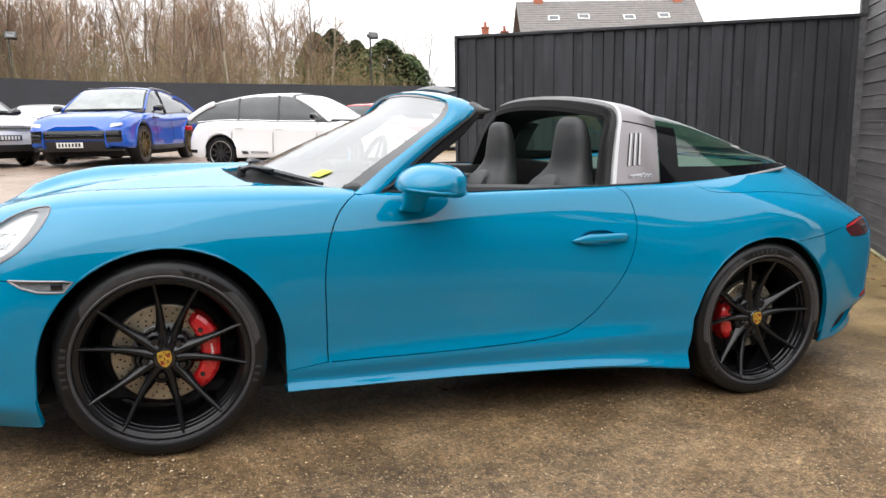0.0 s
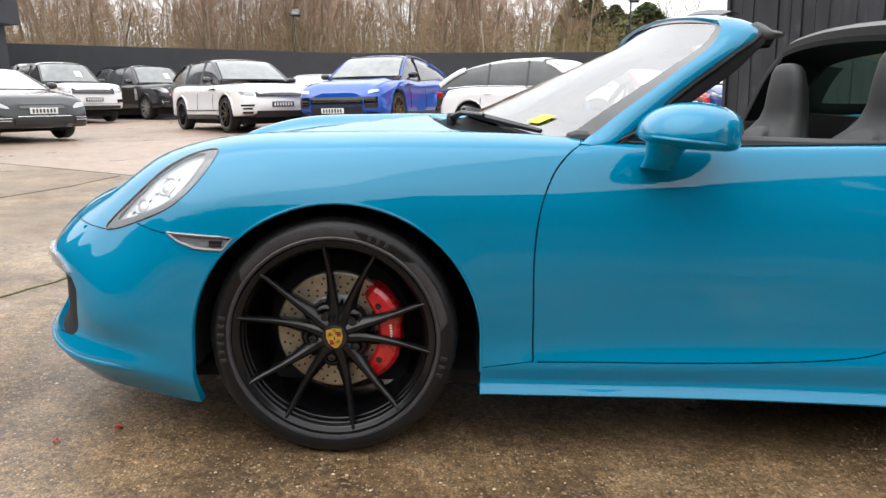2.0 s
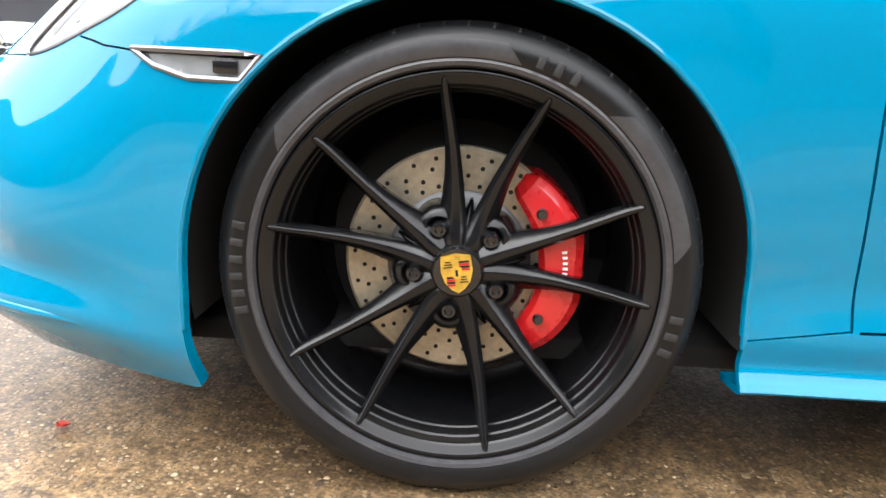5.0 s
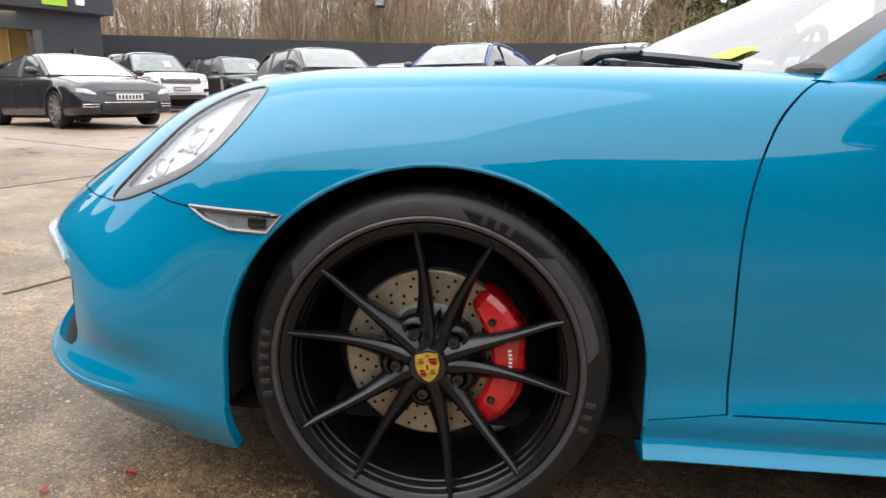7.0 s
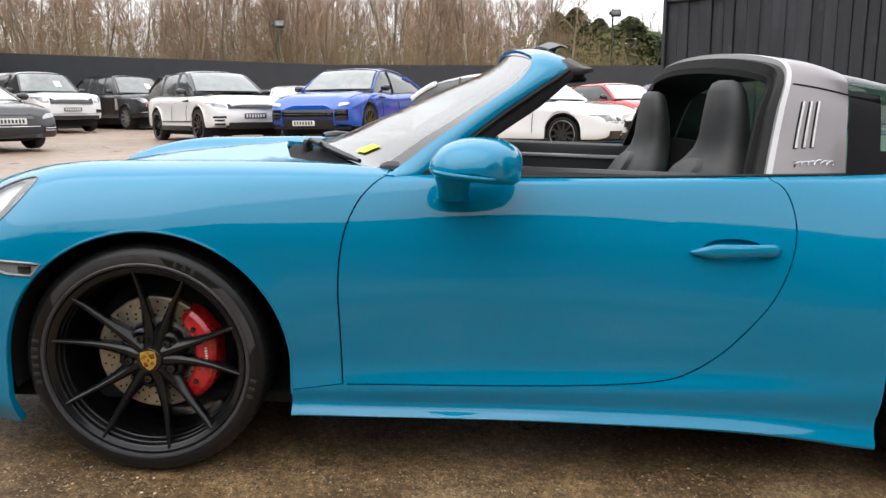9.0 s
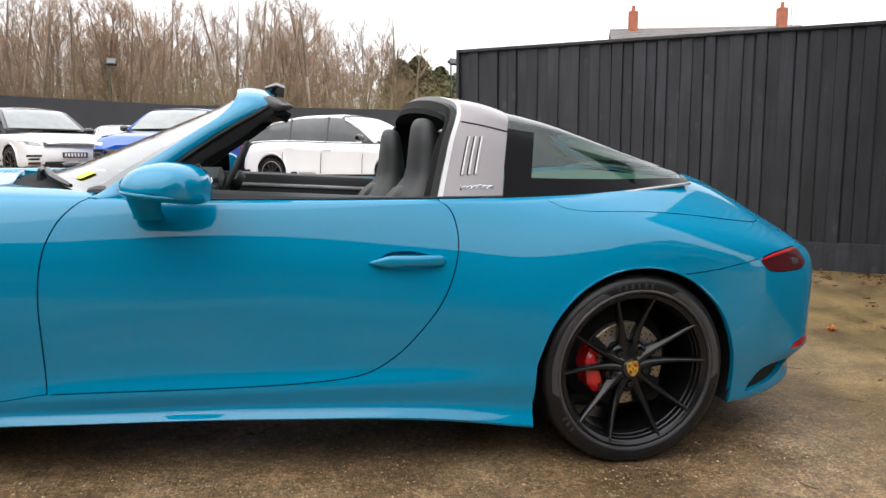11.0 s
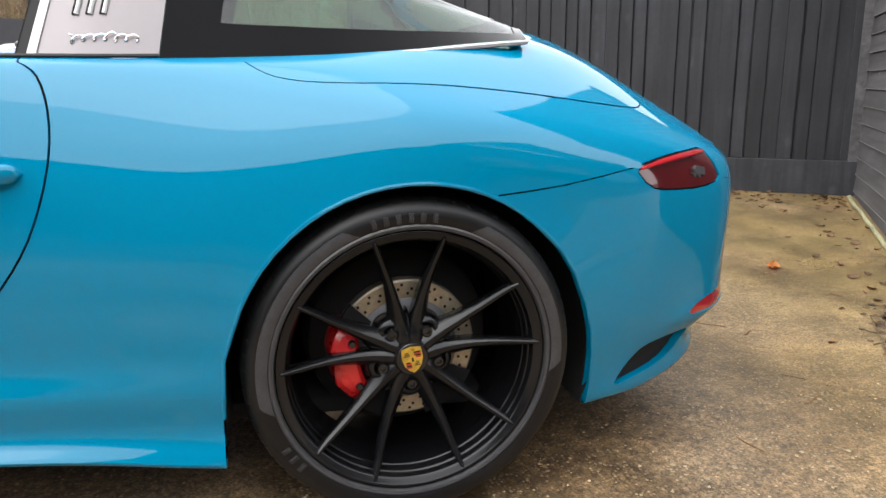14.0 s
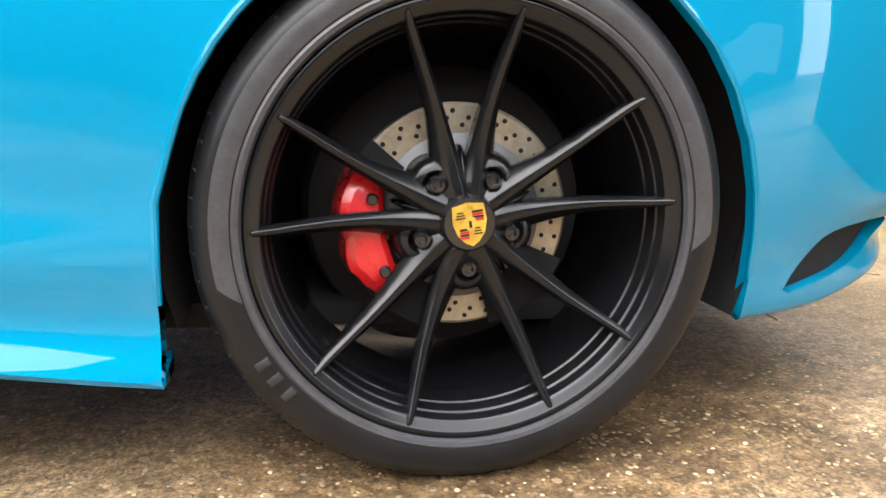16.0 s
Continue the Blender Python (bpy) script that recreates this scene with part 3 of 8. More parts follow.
# ---- brick house beyond the near fence ----
def build_house():
    a, b = Vector((27.6, 52.9, 0)), Vector((41.0, 48.2, 0))
    d = b - a
    length, yaw = d.length, math.atan2(d.y, d.x)
    m = Matrix.Translation(a) @ Matrix.Rotation(yaw, 4, "Z")
    house = thing("house", m, "distant brick house with grey slate roof and skylights", "house")
    part("wall", box(0, length, -3.6, 3.6, 0, 7.4), BRICK, house, smooth=None)
    ridge, eave = 11.0, 7.3
    bm = bmesh.new()
    v = [bm.verts.new(p) for p in ((-.2, -4.1, eave), (length + .2, -4.1, eave), (length + .2, 0, ridge), (-.2, 0, ridge), (-.2, 4.1, eave), (length + .2, 4.1, eave))]
    w = [bm.verts.new(p.co - Vector((0, 0, .18))) for p in v]
    for f in ((0, 1, 2, 3), (3, 2, 5, 4)):
        bm.faces.new([v[i] for i in f])
        bm.faces.new([w[i] for i in reversed(f)])
    for i, j in ((0, 1), (1, 2), (2, 5), (5, 4), (4, 3), (3, 0)):
        bm.faces.new((v[i], w[i], w[j], v[j]))
    part("roof", bm, SLATE, house, smooth=None)
    # rows of slates as thin lapped courses
    for k in range(18):
        f = k / 18
        y0, z0 = -4.1 + 4.1 * f, eave + (ridge - eave) * f
        bm = box(-.2, length + .2, 0, .24, 0, .02)
        bm.transform(Matrix.Translation((0, y0, z0 + .012)) @ Matrix.Rotation(math.atan2(ridge - eave, 4.1), 4, "X"))
        part("slate_course", bm, SLATE, house, smooth=None)
    for k, x in enumerate((2.6, 5.0, 8.6, 11.4)):
        f = .50 + .03 * (k % 2)
        sk = Matrix.Translation((x, -4.1 + 4.1 * f, eave + (ridge - eave) * f + .03)) @ Matrix.Rotation(math.atan2(ridge - eave, 4.1), 4, "X")
        bm = box(-.45, .45, 0, .62, 0, .08)
        bm.transform(sk)
        win = part("skylight", bm, WHITE_BOARD, house, smooth=None)
        bm = box(-.37, .37, .08, .54, .08, .09)
        bm.transform(sk)
        part("pane", bm, CAR_GLASS, win, smooth=None)
    for x in (1.6, 12.9):
        ch = part("chimney", box(x - .35, x + .35, -.35, .35, ridge - .6, ridge + 1.3, .02), BRICK, house, smooth=None)
        part("chimney_pot", lathe([(.16, ridge + 1.3), (.14, ridge + 1.75), (.11, ridge + 1.75)], 12, "z", center=(x, 0, 0)), BRICK, ch)
    part("aerial", tube([(length - .6, 0, ridge), (length - .6, 0, ridge + 2.2)], .03, 5), GLOSS_BLACK, house)
    for x in (-2.6, -1.0):
        top = 8.9 + .35 * (x < -2)
        stack = part("side_chimney", box(x - .28, x + .28, 1.2, 1.76, 7.4, top, .02), BRICK, house, smooth=None)
        part("corbel", box(x - .34, x + .34, 1.14, 1.82, top - .16, top - .02, .02), BRICK, stack, smooth=None)
        part("chimney_pot", lathe([(.13, top), (.11, top + .4), (.09, top + .4)], 12, "z", center=(x, 1.48, 0)), BRICK, stack)


BRICK = material("red_brick", (0.36, 0.12, 0.07), 0.8, vary=0.3, scale=3)
SLATE = material("grey_slate", (0.18, 0.165, 0.155), 0.6, vary=0.25, scale=2.5)
CAR_GLASS = material("dark_car_glass", (0.018, 0.022, 0.022), 0.05, vary=0.1, coat=1, spec=0.8)
build_house()


# ---- across the drive, behind the camera: a dark gabled showroom and a tall belt of trees ----
def build_showroom():
    room = tagged(new("wall_showroom"), "dark gabled showroom front with pale lettering across the drive", "building", kind="structure")
    mesh_ob("wall", box(5.5, 22, -18, -11, 0, 5.0), RENDER_GREY, room)
    mesh_ob("wing_wall", box(-6.4, 5.5, -16, -11.3, 0, 4.75), RENDER_GREY, room)
    mesh_ob("wing_eave", box(-6.6, 5.4, -16.2, -11.05, 4.75, 4.95, .02), RENDER_GREY, room)
    mesh_ob("roof", loft([[Vector((5.2, y, 5.0)), Vector((22.3, y, 5.0)), Vector((13.7, y, 9.6))] for y in (-18.3, -10.7)]), RENDER_GREY, room)
    for k in range(9):
        mesh_ob("sign_bar", box(7.6 + k * 0.8, 8.15 + k * 0.8, -10.7, -10.64, 5.2, 5.9, .01), WHITE_BOARD, room)
    for k in range(3):
        mesh_ob("window", box(7.0 + k * 4.6, 10.6 + k * 4.6, -11.05, -10.96, 0.5, 2.7), CAR_GLASS, room)
    belt = bmesh.new()
    rng = random.Random(4)
    tops = [(x, 6.0 - .13 * (x + 6) + .4 * math.sin(x * .5) + rng.uniform(-.35, .35)) for x in np.arange(-46, -6.2, .55)]
    loft([[Vector((x, -12.6 - rng.uniform(0, .5), 0)), Vector((x, -12.8 - rng.uniform(0, .6), h * .6)), Vector((x, -14.2, h)), Vector((x, -17, h * .8)), Vector((x, -18, 0))] for x, h in tops], bm=belt)
    tagged(mesh_ob("tree_belt", belt, material("dark_evergreen_belt", (0.03, 0.036, 0.018), 0.9, vary=0.5, scale=3, grain=25, bump=0.05)), "tall dark belt of evergreens across the drive", "hedge", kind="structure")

    # unseen mass added on the left, keeps the front bumper's reflections dark
    side = bmesh.new()
    loft([[Vector((-24 - rng.uniform(0, .5), y, 0)), Vector((-24.3, y, h * .6)), Vector((-25.5, y, h)), Vector((-29, y, 0))] for y, h in [(y, 8.8 + .8 * math.sin(y * .6)) for y in np.arange(-18, 14, .6)]], bm=side)
    tagged(mesh_ob("unseen_reflection_mass", side, bpy.data.materials["dark_evergreen_belt"]), "dark hedge-like mass added out of view to darken reflections in the bumper", "hedge", kind="structure")


build_showroom()


# ---- the blue targa: body surface from lengthwise lines, each (station, x, half width, height) ----
BODY_LINES = [
    [(-1, -.94, 0, .20), (-.9, -.90, .40, .175), (-.75, -.765, .68, .152), (-.55, -.57, .785, .138), (-.4, -.4, .855, .135), (.4, .4, .80, .175), (1.2, 1.2, .80, .175), (2.08, 2.08, .84, .15), (2.85, 2.85, .83, .20), (3.1, 3.08, .75, .215), (3.3, 3.27, .61, .26), (3.53, 3.42, 0, .31)],
    [(-1, -1.0, 0, .275), (-.9, -.957, .48, .255), (-.75, -.794, .755, .232), (-.55, -.56, .875, .234), (-.4, -.4, .893, .205), (.4, .4, .886, .190), (1.2, 1.2, .895, .193), (1.85, 1.85, .917, .177), (2.08, 2.08, .93, .153), (2.45, 2.45, .92, .17), (2.85, 2.85, .865, .20), (3.1, 3.09, .785, .215), (3.3, 3.295, .645, .275), (3.53, 3.47, 0, .33)],
    [(-1, -.983, 0, .305), (-.9, -.932, .482, .288), (-.75, -.774, .752, .272), (-.55, -.554, .870, .268), (-.4, -.4, .896, .245), (.4, .4, .862, .214), (1.2, 1.2, .863, .216), (1.85, 1.85, .890, .212), (2.08, 2.08, .910, .205), (2.45, 2.45, .925, .235), (2.85, 2.85, .872, .25), (3.1, 3.085, .785, .275), (3.3, 3.285, .635, .315), (3.53, 3.46, 0, .35)],
    [(-1, -.972, 0, .33), (-.9, -.916, .484, .32), (-.75, -.760, .751, .31), (-.55, -.55, .868, .30), (-.4, -.4, .899, .28), (.4, .4, .870, .262), (.8, .8, .873, .272), (1.2, 1.2, .875, .284), (1.85, 1.85, .903, .30), (2.08, 2.08, .922, .30), (2.45, 2.45, .93, .30), (2.85, 2.85, .88, .31), (3.0, 3.0, .842, .337), (3.1, 3.102, .812, .362), (3.3, 3.342, .682, .388), (3.53, 3.53, 0, .41)],
    [(-1, -.969, 0, .36), (-.9, -.914, .487, .355), (-.75, -.759, .754, .355), (-.4, -.4, .901, .345), (0, 0, .907, .35), (.4, .4, .867, .325), (.8, .8, .859, .327), (1.2, 1.2, .860, .336), (1.7, 1.7, .880, .35), (2.08, 2.08, .922, .365), (2.45, 2.45, .934, .37), (2.85, 2.85, .889, .375), (3.1, 3.104, .814, .405), (3.3, 3.339, .677, .425), (3.53, 3.528, 0, .45)],
    [(-1, -.965, 0, .40), (-.9, -.912, .49, .40), (-.75, -.758, .757, .41), (-.4, -.4, .903, .42), (0, 0, .912, .43), (.4, .4, .878, .42), (.8, .8, .862, .42), (1.3, 1.3, .865, .43), (1.7, 1.7, .885, .44), (2.08, 2.08, .926, .44), (2.45, 2.45, .938, .45), (2.85, 2.85, .896, .45), (3.1, 3.107, .816, .455), (3.3, 3.338, .674, .465), (3.53, 3.525, 0, .49)],
    [(-1, -.988, 0, .485), (-.9, -.938, .478, .495), (-.75, -.776, .728, .52), (-.55, -.55, .848, .565), (-.4, -.4, .902, .58), (0, 0, .909, .62), (.4, .4, .885, .60), (.8, .8, .872, .58), (1.3, 1.3, .872, .59), (1.7, 1.7, .888, .60), (2.08, 2.08, .922, .62), (2.45, 2.45, .935, .64), (2.85, 2.85, .893, .64), (3.1, 3.11, .816, .63), (3.3, 3.34, .668, .615), (3.53, 3.52, 0, .61)],
    [(-1, -.97, 0, .545), (-.9, -.908, .43, .562), (-.75, -.748, .658, .605), (-.55, -.55, .79, .675), (-.4, -.4, .862, .712), (0, 0, .884, .755), (.4, .4, .868, .752), (.8, .8, .857, .74), (1.3, 1.3, .86, .74), (1.7, 1.7, .868, .75), (2.08, 2.08, .887, .77), (2.25, 2.25, .903, .783), (2.45, 2.45, .919, .80), (2.85, 2.85, .874, .768), (3.1, 3.115, .795, .74), (3.3, 3.35, .64, .70), (3.53, 3.515, 0, .695)],
    [(-1, -.935, 0, .585), (-.9, -.86, .37, .615), (-.75, -.705, .58, .67), (-.55, -.55, .69, .755), (-.4, -.4, .748, .81), (0, 0, .790, .850), (.4, .4, .80, .858), (.8, .8, .815, .852), (1.3, 1.3, .818, .862), (1.7, 1.7, .815, .878), (2.08, 2.08, .82, .885), (2.45, 2.45, .852, .884), (2.85, 2.85, .806, .848), (3.1, 3.11, .745, .795), (3.3, 3.34, .60, .755), (3.53, 3.50, 0, .75)],
    [(-1, -.895, 0, .615), (-.9, -.81, .32, .65), (-.75, -.655, .49, .71), (-.55, -.55, .56, .79), (-.4, -.4, .60, .84), (0, 0, .64, .878), (.4, .4, .69, .888), (.65, .65, .745, .883), (.8, .8, .77, .877), (1.3, 1.3, .775, .890), (1.7, 1.7, .775, .908), (2.0, 2.0, .765, .922), (2.3, 2.3, .745, .945), (2.55, 2.55, .70, .975), (2.85, 2.85, .64, .958), (3.1, 3.10, .60, .872), (3.3, 3.31, .50, .80), (3.53, 3.45, 0, .80)],
    [(-1, -.855, 0, .635), (-.9, -.77, .24, .672), (-.75, -.62, .37, .72), (-.55, -.5, .44, .765), (-.4, -.4, .46, .80), (0, 0, .50, .845), (.3, .3, .56, .872), (.5, .5, .60, .888), (.9, .9, .62, .875), (1.7, 1.7, .62, .89), (2.0, 2.0, .58, .93), (2.3, 2.3, .56, .972), (2.55, 2.55, .54, 1.012), (2.8, 2.8, .50, 1.020), (3.1, 3.09, .44, .925), (3.3, 3.28, .36, .825), (3.53, 3.40, 0, .835)],
    [(-1, -.815, 0, .655), (-.9, -.72, .0, .70), (-.75, -.58, 0, .75), (-.55, -.45, 0, .79), (-.4, -.36, 0, .815), (0, 0, 0, .875), (.3, .3, 0, .912), (.5, .5, 0, .935), (.9, .9, 0, .94), (1.7, 1.7, 0, .93), (2.0, 2.0, 0, .96), (2.3, 2.3, 0, .995), (2.55, 2.55, 0, 1.032), (2.8, 2.8, 0, 1.040), (3.1, 3.08, 0, .945), (3.3, 3.26, 0, .845), (3.53, 3.38, 0, .855)],
]
NS, NU = 420, 150


def _smooth(g, k, axis):
    """Blur a grid along one axis, its ends held."""
    r = int(3 * k)
    w = np.exp(-0.5 * (np.arange(-r, r + 1) / k) ** 2)
    w /= w.sum()
    pad = [(0, 0)] * 3
    pad[axis] = (r, r)
    q = np.pad(g, pad, mode="reflect", reflect_type="odd")
    return sum(wi * np.take(q, range(i, i + g.shape[axis]), axis=axis) for i, wi in enumerate(w))


def body_grid():
    s = np.linspace(-1, 3.53, NS)
    rows = np.stack([spline(line, s) for line in BODY_LINES], axis=1)
    chord = np.linalg.norm(np.diff(rows, axis=1), axis=2).mean(axis=0)
    knots = np.r_[0, np.cumsum(chord)]
    u = np.linspace(0, knots[-1], NU)
    grid = np.empty((NS, NU, 3))
    for i in range(NS):
        grid[i] = spline(np.c_[knots, rows[i]], u)
    grid = _smooth(_smooth(grid, 5.0, 0), 1.1, 1)
    grid[:, -1, 1] = 0
    grid[0, :, 1] = 0
    grid[-1, :, 1] = 0
    grid[..., 1] = -np.maximum(grid[..., 1], 0)
    return s, u, knots, grid


BS, BU, BK, BG = body_grid()


def body_at(s, u):
    """Points of the near half of the body at stations s and girths u."""
    fs = np.clip((np.asarray(s, float) - BS[0]) / (BS[1] - BS[0]), 0, NS - 1.001)
    fu = np.clip((np.asarray(u, float) - BU[0]) / (BU[1] - BU[0]), 0, NU - 1.001)
    i, j = fs.astype(int), fu.astype(int)
    a, b = (fs - i)[..., None], (fu - j)[..., None]
    return BG[i, j] * (1 - a) * (1 - b) + BG[i + 1, j] * a * (1 - b) + BG[i, j + 1] * (1 - a) * b + BG[i + 1, j + 1] * a * b


def locate(points, axes=(0, 2), lo=0.0, hi=None):
    """Stations and girths of points given by two coordinates: (x, z) on the flank, (x, y) on top."""
    hi = BK[9] + 0.02 if hi is None else hi
    j0, j1 = int(np.searchsorted(BU, lo)), int(np.searchsorted(BU, hi))
    g = BG[:, j0:j1][..., list(axes)]
    out = []
    for p in points:
        d = ((g - np.array(p)) ** 2).sum(-1)
        i, j = np.unravel_index(d.argmin(), d.shape)
        s, u = BS[i], BU[j + j0]
        for _ in range(6):
            e = 1e-3
            f = body_at(s, u)[list(axes)]
            a = (body_at(s + e, u)[list(axes)] - f) / e
            b = (body_at(s, u + e)[list(axes)] - f) / e
            m = np.array([a, b]).T
            step = np.linalg.lstsq(m, np.array(p) - f, rcond=0.05)[0]
            s, u = float(np.clip(s + np.clip(step[0], -.02, .02), -1, 3.53)), float(np.clip(u + np.clip(step[1], -.02, .02), lo, hi))
        out.append((s, u))
    return out


def resample(pts, step=0.010, closed=False):
    pts = [np.array(p, float) for p in pts]
    if closed:
        pts = pts + [pts[0]]
    out = []
    for a, b in zip(pts, pts[1:]):
        n = max(1, int(np.linalg.norm(b - a) / step))
        out += [a + (b - a) * k / n for k in range(n)]
    if not closed:
        out.append(pts[-1])
    return np.array(out)


def rounded(pts, closed=True, rounds=2):
    """Corner-cutting of an outline."""
    pts = [np.array(p, float) for p in pts]
    for _ in range(rounds):
        nxt = []
        m = len(pts)
        for k in range(m if closed else m - 1):
            a, b = pts[k], pts[(k + 1) % m]
            nxt += [a * .75 + b * .25, a * .25 + b * .75]
        pts = nxt if closed else [pts[0]] + nxt + [pts[-1]]
    return pts


def inside(poly, p):
    """Which of the points p lie in the closed outline poly."""
    x, y = p[:, 0], p[:, 1]
    res = np.zeros(len(p), bool)
    n = len(poly)
    for k in range(n):
        (x0, y0), (x1, y1) = poly[k], poly[(k + 1) % n]
        if y0 != y1:
            res ^= ((y0 > y) != (y1 > y)) & (x < (x1 - x0) * (y - y0) / (y1 - y0) + x0)
    return res


def arc_points(cx, cz, r, a0, a1, n=30):
    return [(cx + r * math.cos(radians(a0 + (a1 - a0) * k / n)), cz + r * math.sin(radians(a0 + (a1 - a0) * k / n))) for k in range(n + 1)]


def down(dom):
    """Close an outline below the lower edge of the body."""
    return [(dom[0][0], -0.08)] + list(dom) + [(dom[-1][0], -0.08)]


FRONT_ARCH = [(-.366, .14), (-.378, .24)] + arc_points(.012, .325, .388, 178, 4) + [(.402, .25), (.400, .17)]
REAR_ARCH = [(2.080, .13), (2.075, .25), (2.076, .37)] + arc_points(2.455, .342, .372, 165, 52, 18) + [(2.712, .612), (2.752, .576), (2.792, .522), (2.826, .455), (2.850, .388), (2.864, .325), (2.869, .26), (2.867, .205)]
DOOR = [(.545, .281), (.537, .417), (.526, .582), (.536, .708), (.569, .798), (.611, .846), (.650, .872)]
DOOR_REAR = [(1.739, .902), (1.778, .874), (1.800, .786), (1.785, .678), (1.741, .563), (1.655, .438), (1.568, .362), (1.473, .319), (1.25, .299), (1.0, .290), (.7, .285)]
HEADLIGHT = [(-.648, .599), (-.606, .647), (-.543, .71), (-.483, .768), (-.413, .808), (-.36, .825), (-.322, .829), (-.335, .787), (-.380, .725), (-.44, .674), (-.535, .632), (-.60, .606)]
MARKER = [(-.435, .617), (-.255, .616), (-.282, .583), (-.352, .584), (-.40, .597)]
TAIL = [(2.928, .741), (3.014, .762), (3.10, .773), (3.175, .779), (3.205, .74), (3.225, .704), (3.145, .689), (3.03, .690), (2.975, .698)]
VENT = [(2.940, .226), (2.962, .262), (2.988, .292), (3.018, .318), (3.085, .330), (3.195, .338), (3.170, .289), (3.106, .256), (3.02, .240)]
REFLECTOR = [(3.140, .377), (3.19, .412), (3.30, .432), (3.36, .430), (3.36, .397), (3.25, .383)]
INTAKE = [(-.728, .452), (-.80, .466), (-.86, .465), (-.91, .44), (-.91, .30), (-.86, .27), (-.80, .276), (-.752, .284), (-.732, .35)]
DRL = [(-.744, .470), (-.79, .500), (-.85, .507), (-.93, .500), (-.93, .484), (-.86, .482), (-.81, .479), (-.77, .470)]
HANDLE = [(1.625 + .088 * math.cos(a), .712 + .031 * math.sin(a)) for a in np.linspace(0, 2 * math.pi, 25)[:-1]]
DECK_SEAM = [(2.125, -.781), (2.15, -.806), (2.19, -.823), (2.273, -.836), (2.45, -.833), (2.63, -.817), (2.75, -.797), (2.87, -.768), (3.0, -.713), (3.045, -.66), (3.05, -.60), (3.03, -.4), (3.03, 0)]

dom_front_arch, dom_rear_arch = down(locate(FRONT_ARCH)), down(locate(REAR_ARCH))
door_low = rounded(locate(DOOR), False, 2)
door_back = rounded(locate(DOOR_REAR), False, 2)
BELT_U = float(BK[9]) + 0.012
s_door0, s_door1 = door_low[-1][0], door_back[0][0]
dom_door = door_low + [(s_door0 + .012, BELT_U + .05), (s_door1 - .004, BELT_U + .05)] + door_back
dom_head = rounded(locate(HEADLIGHT), rounds=2)
dom_marker = locate(MARKER)
dom_tail = rounded(locate(TAIL), rounds=1)
dom_vent, dom_reflector = rounded(locate(VENT), rounds=1), rounded(locate(REFLECTOR), rounds=1)
dom_intake, dom_drl = rounded(locate(INTAKE), rounds=1), rounded(locate(DRL), rounds=1)
dom_handle = locate(HANDLE)
dom_deck = rounded(locate(DECK_SEAM, (0, 1), BK[7]), False, 2)
u_top = float(BK[-1])
dom_cockpit = [(.66, BELT_U), (1.2, BELT_U), (1.75, BELT_U), (2.0, BELT_U), (2.3, BELT_U + .006), (2.55, BELT_U + .02), (2.70, BELT_U + .07), (2.80, BELT_U + .17), (2.86, BELT_U + .35), (2.88, u_top + .1), (.22, u_top + .1), (.25, u_top - .1), (.31, BELT_U + .32), (.43, BELT_U + .16), (.545, BELT_U + .06), (.61, BELT_U + .02)]
seam_front = locate([(-.245, .609), (-.258, .611)]) + locate([(-.439, .615), (-.482, .619), (-.53, .630)])
nose_seam = locate([(-.640, .601), (-.70, .60)]) + [(-.86, .67), (-1.0, .72)]
seam_rear = locate([(2.600, .690), (2.676, .699), (2.75, .709), (2.839, .725), (2.925, .741)])
tail_seam = locate([(3.245, .706), (3.30, .70)]) + [(3.45, .63), (3.53, .63)]
seam_sill = locate([(.395, .261), (.47, .271), (.546, .283)])
front_bumper = down(seam_front + [dom_head[0], nose_seam[0]] + nose_seam + [(-1.05, .72)])
rear_bumper = down(seam_rear[:-1] + dom_tail[:1] + [tail_seam[0]] + tail_seam + [(3.6, .63)])
sill_zone = down(seam_sill + locate([(.7, .286), (1.0, .292), (1.25, .300), (1.473, .318), (1.75, .306), (2.07, .30)]))


